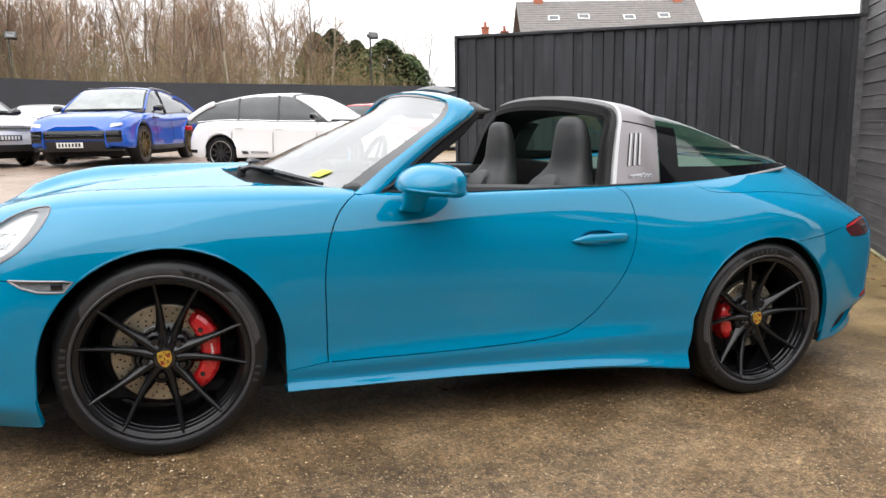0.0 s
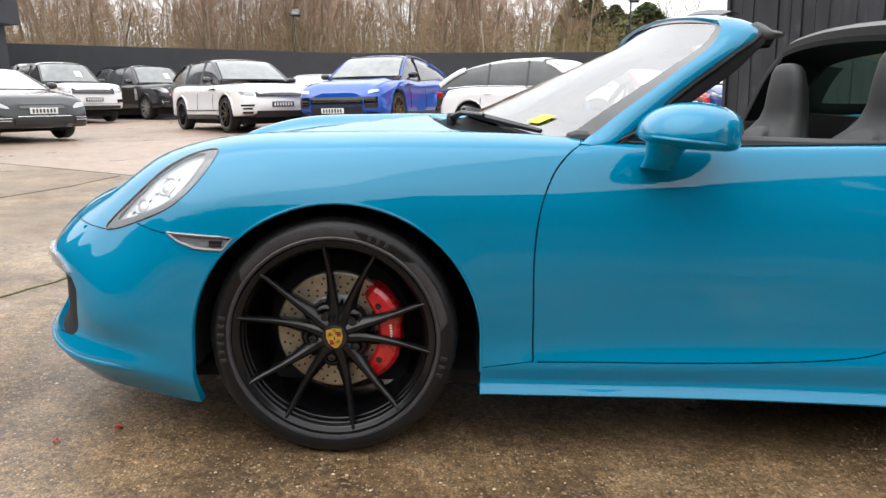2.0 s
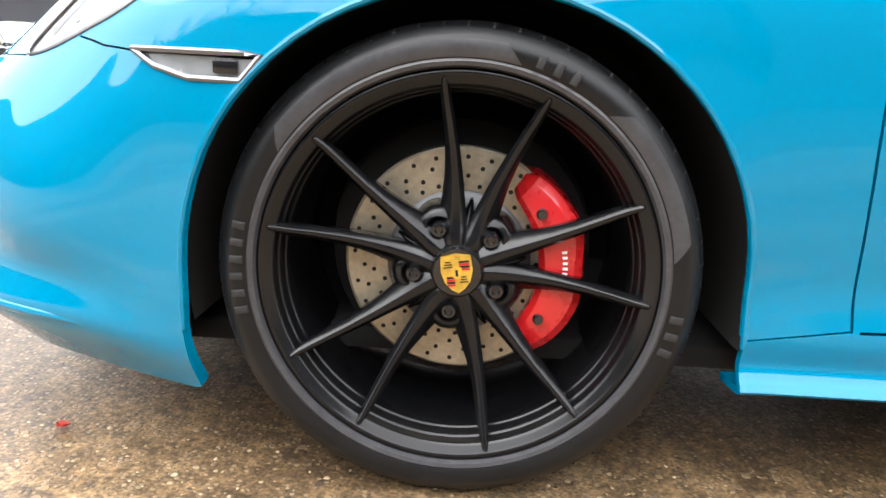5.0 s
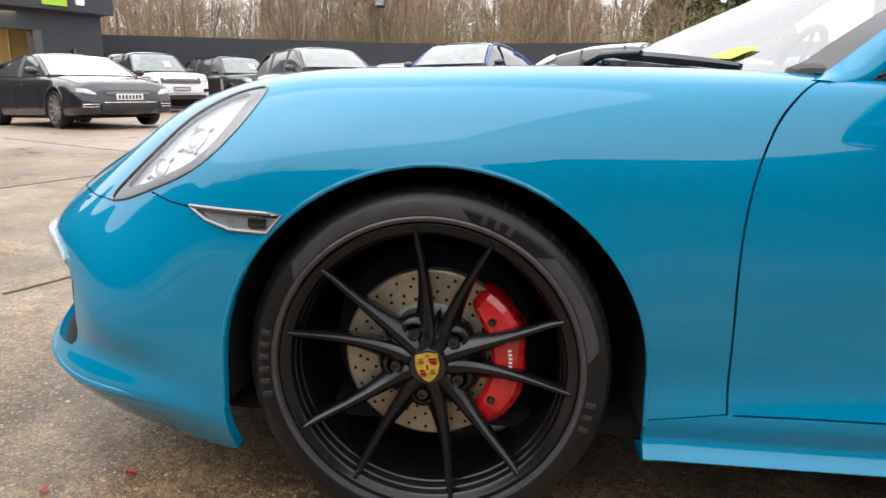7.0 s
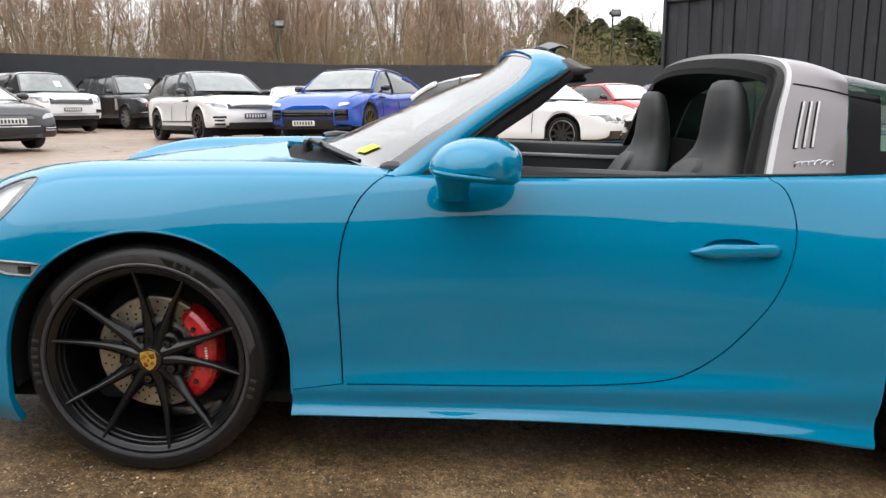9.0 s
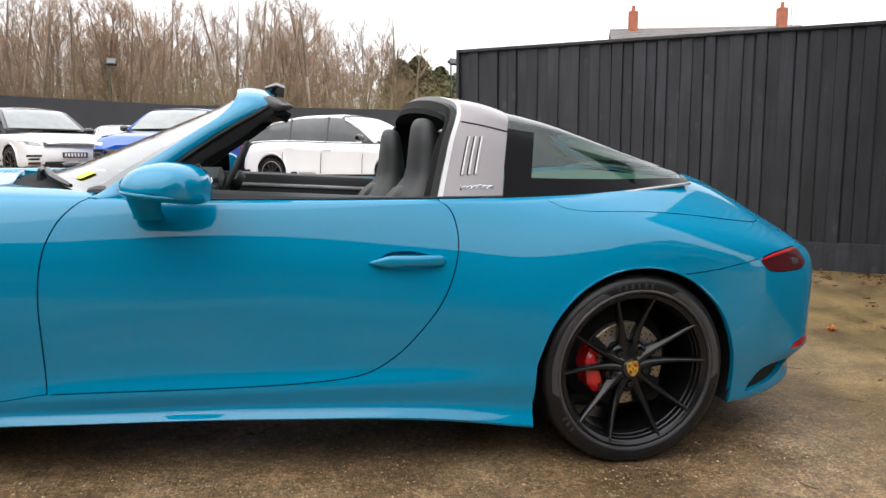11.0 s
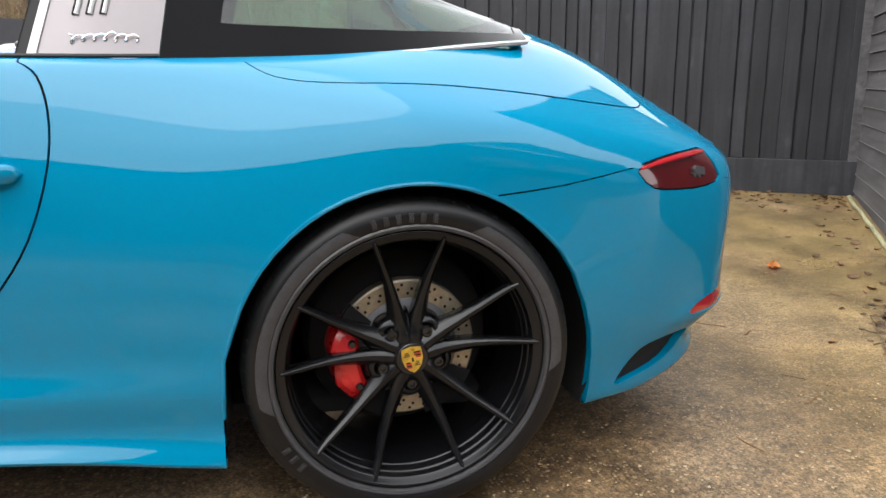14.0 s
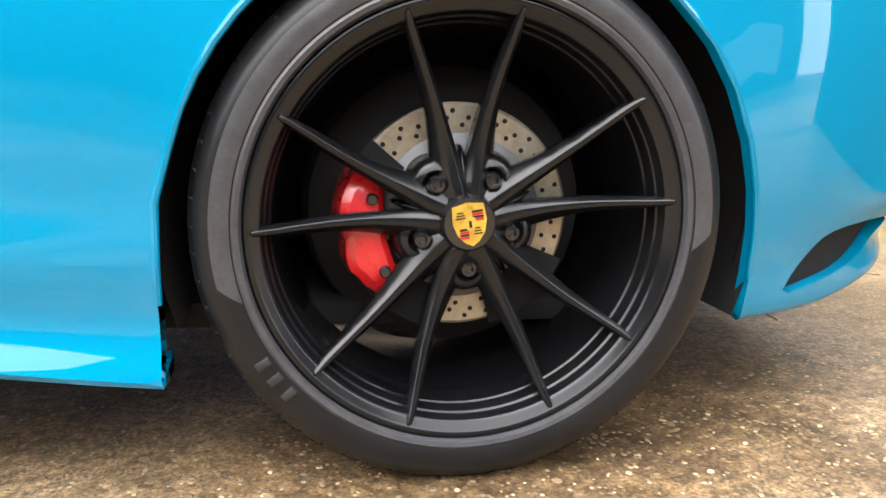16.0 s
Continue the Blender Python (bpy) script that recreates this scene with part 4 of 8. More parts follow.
def body_panels():
    """Cut the near half of the body into panels along its seams; returns {name: (points, triangles)}."""
    outlines = [(dom_front_arch, 0), (dom_rear_arch, 0), (dom_door, 1), (dom_head, 1), (dom_marker, 0), (dom_tail, 1), (dom_vent, 0), (dom_reflector, 0), (dom_intake, 0), (dom_drl, 0), (dom_cockpit, 0), (dom_handle, 0)]
    lines = [seam_front, nose_seam, seam_rear, tail_seam, seam_sill, dom_deck]
    verts, edges, fixed, seams = [], [], [], []

    def add(pts, closed):
        base = len(verts)
        verts.extend(pts)
        fixed.extend(pts)
        n = len(pts)
        edges.extend((base + k, base + (k + 1) % n) for k in range(n if closed else n - 1))

    def offset(pts, d, closed):
        p = np.array(pts)
        t = np.roll(p, -1, 0) - np.roll(p, 1, 0)
        if not closed:
            t[0], t[-1] = p[1] - p[0], p[-1] - p[-2]
        t /= np.maximum(np.linalg.norm(t, axis=1), 1e-9)[:, None]
        return p + np.c_[-t[:, 1], t[:, 0]] * d

    for pts, is_seam in outlines:
        r = resample(pts, .011, True)
        if is_seam:
            seams.append(r)
            add(list(offset(r, .0022, True)), True)
            add(list(offset(r, -.0022, True)), True)
        else:
            add(list(r), True)
    for pts in lines:
        r = resample(pts, .011)
        seams.append(r)
        add(list(offset(r, .0015, False)), False)
        add(list(offset(r, -.0015, False)), False)
    gs, gu = np.meshgrid(np.linspace(-1, 3.53, 300), np.linspace(0, u_top, 116), indexing="ij")
    grid = np.c_[gs.ravel(), gu.ravel()]
    from mathutils import kdtree
    near = kdtree.KDTree(len(fixed))
    for k, p in enumerate(fixed):
        near.insert((p[0], p[1], 0), k)
    near.balance()
    edge_of_domain = (grid[:, 0] < -.999) | (grid[:, 0] > 3.529) | (grid[:, 1] < 1e-6) | (grid[:, 1] > u_top - 1e-6)
    keep = [p for p, b in zip(grid, edge_of_domain) if b or near.find((p[0], p[1], 0))[2] > .0062]
    verts.extend(keep)
    from mathutils.geometry import delaunay_2d_cdt
    vo, _, fo = delaunay_2d_cdt([Vector((float(p[0]), float(p[1]))) for p in verts], edges, [], 0, 1e-6)[:3]
    v2 = np.array([(p.x, p.y) for p in vo])
    f = np.array([t for t in fo if len(t) == 3])
    c = v2[f].mean(1)
    ok = (c[:, 1] > 0) & (c[:, 1] < u_top) & (c[:, 0] > -1) & (c[:, 0] < 3.53)
    f, c = f[ok], c[ok]
    dense = np.concatenate([resample(s, .0018, False) for s in seams])
    near_seam = kdtree.KDTree(len(dense))
    for k, p in enumerate(dense):
        near_seam.insert((p[0], p[1], 0), k)
    near_seam.balance()
    seam = np.array([near_seam.find((p[0], p[1], 0))[2] < .00205 for p in c])
    zone = np.full(len(f), "body", dtype=object)
    for name, poly in (("rear_bumper", rear_bumper), ("front_bumper", front_bumper), ("sill", sill_zone), ("door", dom_door), ("handle", dom_handle), ("head", dom_head), ("marker", dom_marker), ("tail", dom_tail), ("vent", dom_vent), ("reflector", dom_reflector), ("intake", dom_intake), ("drl", dom_drl), ("none", dom_cockpit), ("none", dom_front_arch), ("none", dom_rear_arch)):
        zone[inside(poly, c)] = name
    zone[seam & (zone != "none")] = "seam"
    p3 = body_at(v2[:, 0], v2[:, 1])
    # rolled wheel-arch lips stand a touch proud
    for poly in (dom_front_arch, dom_rear_arch):
        rim = body_at(*resample(poly[1:-1], .0015).T)
        for k in np.where(np.hypot(p3[:, 0] - rim[:, 0].mean(), p3[:, 2] - .35) < .62)[0]:
            d = np.sqrt(((rim - p3[k]) ** 2).sum(1).min())
            if d < .06:
                p3[k, 1] -= .0025 * (1 - (d / .06)) ** 1.6
    return {z: (p3, f[zone == z]) for z in set(zone) if z != "none"}


def shell(name, pts, tris, mat, parent, side=1, flange=.014, sink=0.0, label=""):
    """A panel with its edges turned inwards; side -1 makes the mirrored panel."""
    used = np.unique(tris)
    back = np.full(len(pts), -1)
    back[used] = np.arange(len(used))
    p, t = pts[used].copy(), back[tris]
    a, b, c = p[t[:, 0]], p[t[:, 1]], p[t[:, 2]]
    fn = np.cross(b - a, c - a)
    flip = (fn * (a - np.array((1.25, 0, .45)))).sum(1).mean() < 0
    if flip:
        t, fn = t[:, ::-1], -fn
    vn = np.zeros_like(p)
    for k in range(3):
        np.add.at(vn, t[:, k], fn)
    vn /= np.maximum(np.linalg.norm(vn, axis=1), 1e-12)[:, None]
    p -= vn * sink
    e = np.concatenate([t[:, [0, 1]], t[:, [1, 2]], t[:, [2, 0]]])
    key = np.sort(e, axis=1)
    _, first, count = np.unique(key, axis=0, return_index=True, return_counts=True)
    rim = e[first[count == 1]]
    faces = t.tolist()
    if flange:
        ring = np.unique(rim)
        new_id = {int(v): len(p) + k for k, v in enumerate(ring)}
        p = np.concatenate([p, p[ring] - vn[ring] * flange])
        faces += [(int(j), int(i), new_id[int(i)], new_id[int(j)]) for i, j in rim]
    if side < 0:
        p = p * (1, -1, 1)
        faces = [tuple(reversed(q)) for q in faces]
    me = bpy.data.meshes.new(name)
    me.from_pydata(p.tolist(), [], faces)
    me.materials.append(mat)
    me.shade_smooth()
    me.set_sharp_from_angle(angle=radians(40))
    ob = new(name, me)
    ob.parent = parent
    if label:
        ob["label"] = label
    return ob


HEAD_GLASS = glass("clear_lens", (0.93, 0.95, 0.96), 0.05, 0.09)
TAIL_RED = material("dark_red_lens", (0.075, 0.002, 0.004), 0.06, vary=0.2, scale=20, coat=1)
TAIL_BRIGHT = material("bright_red_lens", (0.36, 0.006, 0.012), 0.1, vary=0.1, scale=20, coat=1)
CHROME = material("bright_chrome", (0.75, 0.75, 0.76), 0.08, 1.0, vary=0.05)
SILVER = material("satin_silver_paint", (0.231, 0.210, 0.215), 0.36, 0.6, vary=0.03, scale=3, coat=0.5)
SILVER_EDGE = material("pale_silver_trim", (0.50, 0.495, 0.50), 0.32, 0.4, vary=0.05)
CARPET = material("grey_shelf_carpet", (0.13, 0.14, 0.135), 0.9, vary=0.2, scale=12, grain=180, bump=0.001, spec=0.2)
SEAT_CENTRE = material("grey_seat_insert", (0.024, 0.0245, 0.026), 0.6, vary=0.2, scale=20, grain=220, bump=0.0006)
LEATHER = material("black_leather", (0.015, 0.0155, 0.0165), 0.58, vary=0.2, scale=20, grain=220, bump=0.0006)
FABRIC = material("black_soft_trim", (0.010, 0.010, 0.0108), 0.8, vary=0.25, spec=0.22, scale=15, grain=150, bump=0.0008)
SEAL = material("black_rubber_seal", (0.012, 0.012, 0.012), 0.55, vary=0.2, spec=0.3, scale=10)
CALIPER = material("red_brake_paint", (0.55, 0.012, 0.015), 0.28, vary=0.08, scale=25, coat=0.8)
DISC = material("worn_brake_steel", (0.42, 0.37, 0.28), 0.42, 0.75, vary=0.3, scale=18, grain=120)
WHEEL_BLACK = material("satin_black_wheel", (0.0055, 0.0057, 0.0066), 0.2, 0.0, vary=0.15, scale=15, spec=0.4)
GOLD = material("gold_enamel", (0.66, 0.42, 0.06), 0.3, 0.5, vary=0.25, scale=60)
RED_ENAMEL = material("red_enamel", (0.45, 0.02, 0.02), 0.3, vary=0.1)
WHITE_MARK = material("white_print", (0.8, 0.8, 0.8), 0.5, vary=0.05)
SCREEN_GLASS = glass("windscreen_glass", (0.66, 0.74, 0.71), 0.01, 0.36)
BORDER = material("black_glass_print", (0.004, 0.004, 0.005), 0.06, vary=0.1, spec=0.08, rvary=0.01)
REAR_GLASS = glass("green_tinted_glass", (0.42, 0.66, 0.54), 0.01, 0.07)

SEAL_GREY = material("grey_soft_seal", (0.10, 0.10, 0.10), 0.8, vary=0.4, scale=40, bump=0.004)
YELLOW = material("yellow_paper", (0.75, 0.80, 0.08), 0.7, vary=0.08, scale=20)
SILVER_DARK = material("dark_bright_trim", (0.18, 0.18, 0.19), 0.3, 0.8, vary=0.1)
LAMP_RING = material("lamp_ring", (0.42, 0.42, 0.43), 0.25, 0.5, vary=0.2, scale=30)
# reflector bowl made paler, to stand for sky mirrored in the lens
LAMP_BOWL = material("lamp_reflector", (0.66, 0.66, 0.67), 0.25, 0.4, vary=0.35, scale=14, grain=60)
LAMP_BORDER = material("lamp_border", (0.10, 0.10, 0.105), 0.35, vary=0.2, scale=20)

targa = thing("sports_car", YARD, "bright blue open targa sports car with silver hoop, black wheels", "car")
PANELS = body_panels()
for side in (1, -1):
    for zone, name, mat, flange, sink in (("body", "body", PAINT, .02, 0), ("door", "door", PAINT, .02, 0), ("front_bumper", "front_bumper", PAINT, .02, 0), ("rear_bumper", "rear_bumper", PAINT, .02, 0), ("sill", "sill", PAINT, .012, 0),
                                          ("head", "headlight_lens", HEAD_GLASS, 0, .001), ("marker", "side_marker", HEAD_GLASS, .004, .003), ("tail", "tail_light", TAIL_RED, .02, .002), ("vent", "air_outlet", VOID, 0, .018),
                                          ("reflector", "reflector", TAIL_BRIGHT, .01, .002), ("intake", "air_intake", VOID, 0, .016), ("drl", "daytime_light", HEAD_GLASS, .03, -.012), ("seam", "panel_gap", VOID, 0, .012)):
        if zone in PANELS and len(PANELS[zone][1]):
            made = shell(name, *PANELS[zone], mat, targa, side, flange, sink)
            if zone == "seam":
                tagged(made, kind="stuff")

# dark liner behind the panels closes the gaps
for side in (1, -1):
    idx = -np.ones((NS, NU), int)
    pts, faces = [], []
    for i in range(0, NS, 6):
        for j in range(0, int(NU * .56), 5):
            idx[i, j] = len(pts)
            p = BG[i, j]
            pts.append((1.25 + (p[0] - 1.25) * .985, (p[1] + .035 if p[1] < -.04 else p[1]) * side, p[2] * .985 + .004))
    for i in range(0, NS - 6, 6):
        for j in range(0, int(NU * .56) - 5, 5):
            q = [idx[i, j], idx[i + 6, j] if i + 6 < NS else -1, idx[i + 6, j + 5] if i + 6 < NS else -1, idx[i, j + 5]]
            c = np.mean([pts[k] for k in q if k >= 0], axis=0)
            arch = math.hypot(c[0] - .012, c[2] - .325) < .43 or math.hypot(c[0] - 2.455, c[2] - .342) < .42 or (abs(c[0] - .012) < .42 and c[2] < .33) or (abs(c[0] - 2.455) < .41 and c[2] < .34)
            opening = 2.9 < c[0] < 3.22 and c[2] < .4 or c[0] < -.72
            if min(q) >= 0 and not arch and not opening:
                faces.append(q)
    me = bpy.data.meshes.new("inner_liner")
    me.from_pydata([tuple(map(float, p)) for p in pts], [], faces)
    me.materials.append(VOID)
    new("inner_liner", me).parent = targa


# ---- wheels ----
def add_mesh(bm, other):
    """Join one bmesh into another."""
    me = bpy.data.meshes.new("joined")
    other.to_mesh(me)
    bm.from_mesh(me)
    other.free()
    bpy.data.meshes.remove(me)


def soft_profile(profile, r):
    """A profile with its inner corners rounded by three points each."""
    out = [profile[0]]
    for a, b, c in zip(profile, profile[1:], profile[2:]):
        a, b, c = Vector(a), Vector(b), Vector(c)
        u, v = (a - b), (c - b)
        k = min(r, u.length * .4, v.length * .4)
        p, q = b + u.normalized() * k, b + v.normalized() * k
        out += [tuple(p), tuple((p + q) * .25 + b * .5), tuple(q)]
    return out + [profile[-1]]


def eased(bm, offset, angle=20):
    """Round the sharp edges of a bmesh."""
    bmesh.ops.recalc_face_normals(bm, faces=bm.faces)
    es = [e for e in bm.edges if len(e.link_faces) == 2 and e.calc_face_angle(0) > radians(angle)]
    bmesh.ops.bevel(bm, geom=es, offset=offset, segments=2, affect="EDGES", profile=.5, clamp_overlap=True)
    return bm


def build_wheel(x, y, z, tyre_r, width, caliper, spin, side, bands, marks, g, out):
    """One wheel: its hub face lies at y; side -1 for the near flank (outer face towards -y). g: size of the rim; out: how far its lip stands out from the hub."""
    wheel = new("wheel")
    wheel.parent = targa
    wheel.matrix_local = Matrix.Translation((x, y, z)) @ Matrix.Scale(-side, 4, (0, 1, 0))
    k = tyre_r
    prof = [(.262 * g, .004 - out), (.270 * g, -.006 - out), (.276 * g, -.013 - out), (.287 * g, -.0185 - out), (.300 * g, -.0195 - out), (k - .024, -.0155 - out), (k - .011, -.005 - out), (k - .004, .010 - out), (k - .001, .03), (k, width / 2), (k - .001, width - .04), (k - .006, width - .02), (k - .03, width + .003), (.29, width + .006), (.262, width - .01)]
    part("tyre", lathe(soft_profile(prof, .004), 120), RUBBER, wheel, smooth=60)
    if side < 0:
        # sidewall: rim protector, bands with slanted ends and painted sheen, raised characters as plain bars, slots on
        # the shoulder
        part("rim_protector", lathe([(.2715 * g, -.010 - out), (.2742 * g, -.0172 - out), (.2795 * g, -.0190 - out), (.2830 * g, -.0165 - out)], 120), TYRE_BAND, wheel)
        for a0, a1 in bands:
            secs = []
            for j in range(41):
                t = a0 + (a1 - a0) * j / 40
                slant = 2.6 * (1 - 2 * j / 40)
                secs.append([Vector((r * g * math.cos(radians(t + slant * (r - .293) / .012)), o - out, r * g * math.sin(radians(t + slant * (r - .293) / .012)))) for r, o in
                             ((.284, -.0150), (.2845, -.0180), (.292, -.0205), (.300, -.0208), (.3065, -.0192), (.3065, -.016))])
            part("sidewall_band", loft(secs, closed=False, cap=False), TYRE_BAND, wheel)
        for a0, n_marks in marks:
            for j in range(n_marks):
                b2 = box(-.0052, .0052, -.0216 - out, -.0175 - out, .287 * g, .305 * g, .0012)
                if j % 2:
                    bar = box(-.0015, .0030, -.0222 - out, -.0210 - out, .291 * g, .301 * g)
                    add_mesh(b2, bar)
                b2.transform(Matrix.Rotation(-radians(a0 - j * 4.6) + math.pi / 2, 4, "Y"))
                part("sidewall_mark", b2, TYRE_MARK, wheel)
        slots = bmesh.new()
        for j in range(64):
            b2 = loft([[Vector((u, o, r + h)) for u, h in ((-.0016, -.003), (.0016, -.003), (.0016, .0004), (-.0016, .0004))] for r, o in ((k - .0105, -.005 - out), (k - .0045, .009 - out), (k - .0012, .03), (k - .0004, .06))])
            b2.transform(Matrix.Rotation(j * math.pi / 32, 4, "Y"))
            add_mesh(slots, b2)
        part("tread_slot", slots, VOID, wheel)
    rim_prof = [(.268, .006), (.2715, -.004), (.2695, -.011), (.264, -.012), (.261, -.0095), (.2525, -.004), (.2500, -.001), (.2480, .010), (.2450, .012), (.2430, .026), (.2400, .028), (.2385, .06), (.2300, .13), (.236, width - .02), (.262, width - .008)]
    part("rim", lathe(soft_profile([(r * g, o - out * max(0, 1 - max(0, o) / .07)) for r, o in rim_prof], .0016), 120), WHEEL_BLACK, wheel, smooth=70)
    # hub with a raised boss
    part("hub", lathe([(.0, -.004), (.030, -.004), (.0345, -.001), (.037, .006), (.044, .014), (.060, .026), (.078, .040), (.082, .06), (.05, .07)], 60), WHEEL_BLACK, wheel)
    # five pairs of ridged spokes that sweep out to the lip, broad on the flank towards the bolts
    for pair in range(5):
        mid = radians(spin + 72 * pair)
        for s in (-1, 1):
            tip, root = mid + s * radians(15), mid + s * radians(17)
            p0 = Vector((math.cos(root) * .036, 0, math.sin(root) * .036))
            p1 = Vector((math.cos(tip) * .2600 * g, 0, math.sin(tip) * .2600 * g))
            d = (p1 - p0).normalized()
            n = Vector((-d.z, 0, d.x)) * s
            secs = []
            for f in (0, .08, .16, .25, .35, .45, .6, .75, .86, .93, .97, 1.0):
                bow = -.0050 * math.sin(math.pi * min(1, f * 1.1)) if f < .9 else 0
                c = p0 + (p1 - p0) * f + n * bow
                w = float(spline([(0, .0165), (.12, .0155), (.28, .0128), (.59, .0096), (.88, .0070), (.95, .0064), (1, .0046)], f)[0, 0])
                broad = float(spline([(0, .0190), (.12, .0250), (.25, .0220), (.40, .0160), (.6, .0112), (.88, .0080), (1, .0048)], f)[0, 0])
                face = float(spline([(0, .003), (.12, .009), (.35, .011 - .15 * out), (.6, .006 - .45 * out), (.85, -.003 - .86 * out), (1, -.0125 - out)], f)[0, 0])
                slope = float(spline([(0, .010), (.15, .020), (.4, .014), (.8, .008), (1, .004)], f)[0, 0])
                depth = .050 * (1 - f) + .026 * f
                secs.append([c + n * broad + Vector((0, face + slope, 0)), c + n * w * .30 + Vector((0, face, 0)), c - n * w * .38 + Vector((0, face + .0004, 0)), c - n * w + Vector((0, face + .0085, 0)),
                             c - n * w * .80 + Vector((0, face + depth, 0)), c + n * broad * .85 + Vector((0, face + depth, 0))])
            part("spoke", eased(loft(secs), .0013), WHEEL_BLACK, wheel, smooth=60)
        # web in the fork of the pair
        cm, sm = math.cos(mid), math.sin(mid)
        secs = []
        for r, w, o in ((.030, .012, .004), (.05, .010, .013), (.075, .0075, .022), (.098, .002, .034)):
            secs.append([Vector((r * cm - u * sm, oo, r * sm + u * cm)) for u, oo in ((w, o + .006), (0, o), (-w, o + .006), (-w, .06), (w, .06))])
        part("spoke_web", eased(loft(secs), .0010), WHEEL_BLACK, wheel, smooth=60)
        # wheel bolt in its dished seat between two pairs
        a = mid + radians(36)
        c = Vector((math.cos(a) * .0625, 0, math.sin(a) * .0625))
        part("bolt", lathe([(0, .014), (.0045, .014), (.006, .008), (.0095, .0085), (.0115, .012), (.0125, .018), (.0125, .04)], 20, center=c), GLOSS_BLACK, wheel)
        part("bolt_seat", lathe([(.0145, .036), (.0155, .0195), (.0185, .0165), (.0245, .0185), (.0310, .0245), (.0360, .036), (.038, .055)], 32, center=c), WHEEL_BLACK, wheel)
    # centre cap: a plain gold shield with dark red and black fields
    shield = [(-.022, .026), (0, .030), (.022, .026), (.024, .004), (.019, -.014), (.010, -.025), (0, -.031), (-.010, -.025), (-.019, -.014), (-.024, .004)]
    lean = Matrix.Rotation(radians(-8 if x < 1 else -10), 4, "Y")

    def plate(outline, y0, y1, mat, name, scale=1.0, at=(0, 0)):
        secs = [[lean @ Vector((px * scale + at[0], yy, pz * scale + at[1])) for px, pz in outline] for yy in (y1, y0)]
        return part(name, loft(secs), mat, cap)
    cap = part("centre_cap", lathe([(0, -.0045), (.033, -.0045), (.036, -.001), (.037, .004)], 40), GLOSS_BLACK, wheel)
    plate(shield, -.0075, -.004, GOLD, "crest", .93)
    sq = [(-1, -1), (1, -1), (1, 1), (-1, 1)]
    for cx, cz, wide in ((.0112, .0105, .0072), (-.0088, -.0112, .0056)):
        for j in range(4):
            plate([(px * wide, pz * .0014) for px, pz in sq], -.0085, -.007, (RED_ENAMEL, GLOSS_BLACK)[j % 2], "crest_field", 1, (cx, cz - .0054 + .0036 * j))
    for cx, cz, wide in ((-.0112, .0115, .0066), (.0090, -.0105, .0056)):
        for j in range(3):
            plate([(px * wide * (1 - .2 * j), pz * .0007 + .002 * abs(px)) for px, pz in sq], -.0085, -.007, GLOSS_BLACK, "crest_field", 1, (cx, cz - .0044 + .0036 * j))
    plate(shield, -.0090, -.0070, GOLD, "crest_heart", .32)
    plate([(px * .0018, pz * .0045) for px, pz in sq], -.0096, -.0085, GLOSS_BLACK, "crest_field", 1, (0, .0005))
    mid_a, half, rad_in, rad_out = caliper
    disc_r = .167 if x < 1 else .152
    # brake disc with drilled holes, bell, caliper
    part("brake_disc", lathe([(disc_r - .062, .062), (disc_r - .004, .062), (disc_r, .065), (disc_r, .092), (.07, .095)], 80), DISC, wheel, "drilled steel brake disc")
    bm = bmesh.new()
    for j in range(24):
        for i, rr in enumerate([disc_r - d for d in ((.054, .041, .028, .014) if x < 1 else (.030, .020, .011))]):
            t = j / 24 * 2 * math.pi + i * .16 + (j % 2) * .04
            lathe([(0, .0612), (.0034, .0612), (.0034, .064)], 8, bm=bm, center=(rr * math.cos(t), 0, rr * math.sin(t)))
    part("disc_hole", bm, VOID, wheel)
    part("disc_bell", lathe([(.0, .05), (.080, .050), (.098, .054), (.105 if x < 1 else .112, .060), (.107 if x < 1 else .114, .075)], 48), GREY_CAST, wheel)
    if x > 1:
        # dark arcs added over the rear disc where only shade hides it
        for a0, a1 in ((198, 258), (288, 338), (140, 160)):
            part("dust_shield", lathe([(.10, .054), (.158, .054), (.160, .062), (.10, .062)], 12, arc=(radians(a0), radians(a1)), closed=True), FABRIC, wheel)
    secs = []
    for j in range(21):
        f = j / 20
        t = radians(mid_a - half + 2 * half * f)
        bulge = math.sin(math.pi * f) ** .4
        waist = 1 - .35 * math.exp(-((f - .5) / .12) ** 2)
        r0, r1 = rad_in + .016 * (1 - bulge), rad_out - .020 * (1 - bulge) - .007 * math.exp(-((f - .5) / .10) ** 2) - .004 * (f > .72)
        y0, y1 = .052 - .026 * bulge * (.66 + .34 * waist), .105
        ring = [(r0, y0 + .012), (r0 + .008, y0 + .003), (r0 + .02, y0), (r1 - .016, y0 + .002), (r1 - .004, y0 + .009), (r1, y0 + .022), (r1 + .003, y1), (r0, y1)]
        secs.append([Vector((r * math.cos(t), o, r * math.sin(t))) for r, o in ring])
    cal = part("caliper", loft(secs), CALIPER, wheel, "glossy red brake caliper", smooth=22)
    for da in (-.62, .62):
        t, rb = radians(mid_a + da * half), (rad_in + rad_out) / 2 - .012
        part("caliper_bolt", lathe([(0, .024), (.006, .024), (.008, .027), (.009, .04)], 14, center=(rb * math.cos(t), 0, rb * math.sin(t))), GLOSS_BLACK, cal)
        part("brake_pad", lathe([(rad_in + .01, .05), (rad_out - .012, .05), (rad_out - .012, .09), (rad_in + .01, .09)], 4, arc=(t - .12, t + .12), closed=True), DARK_CAST, cal)
    bm = bmesh.new()
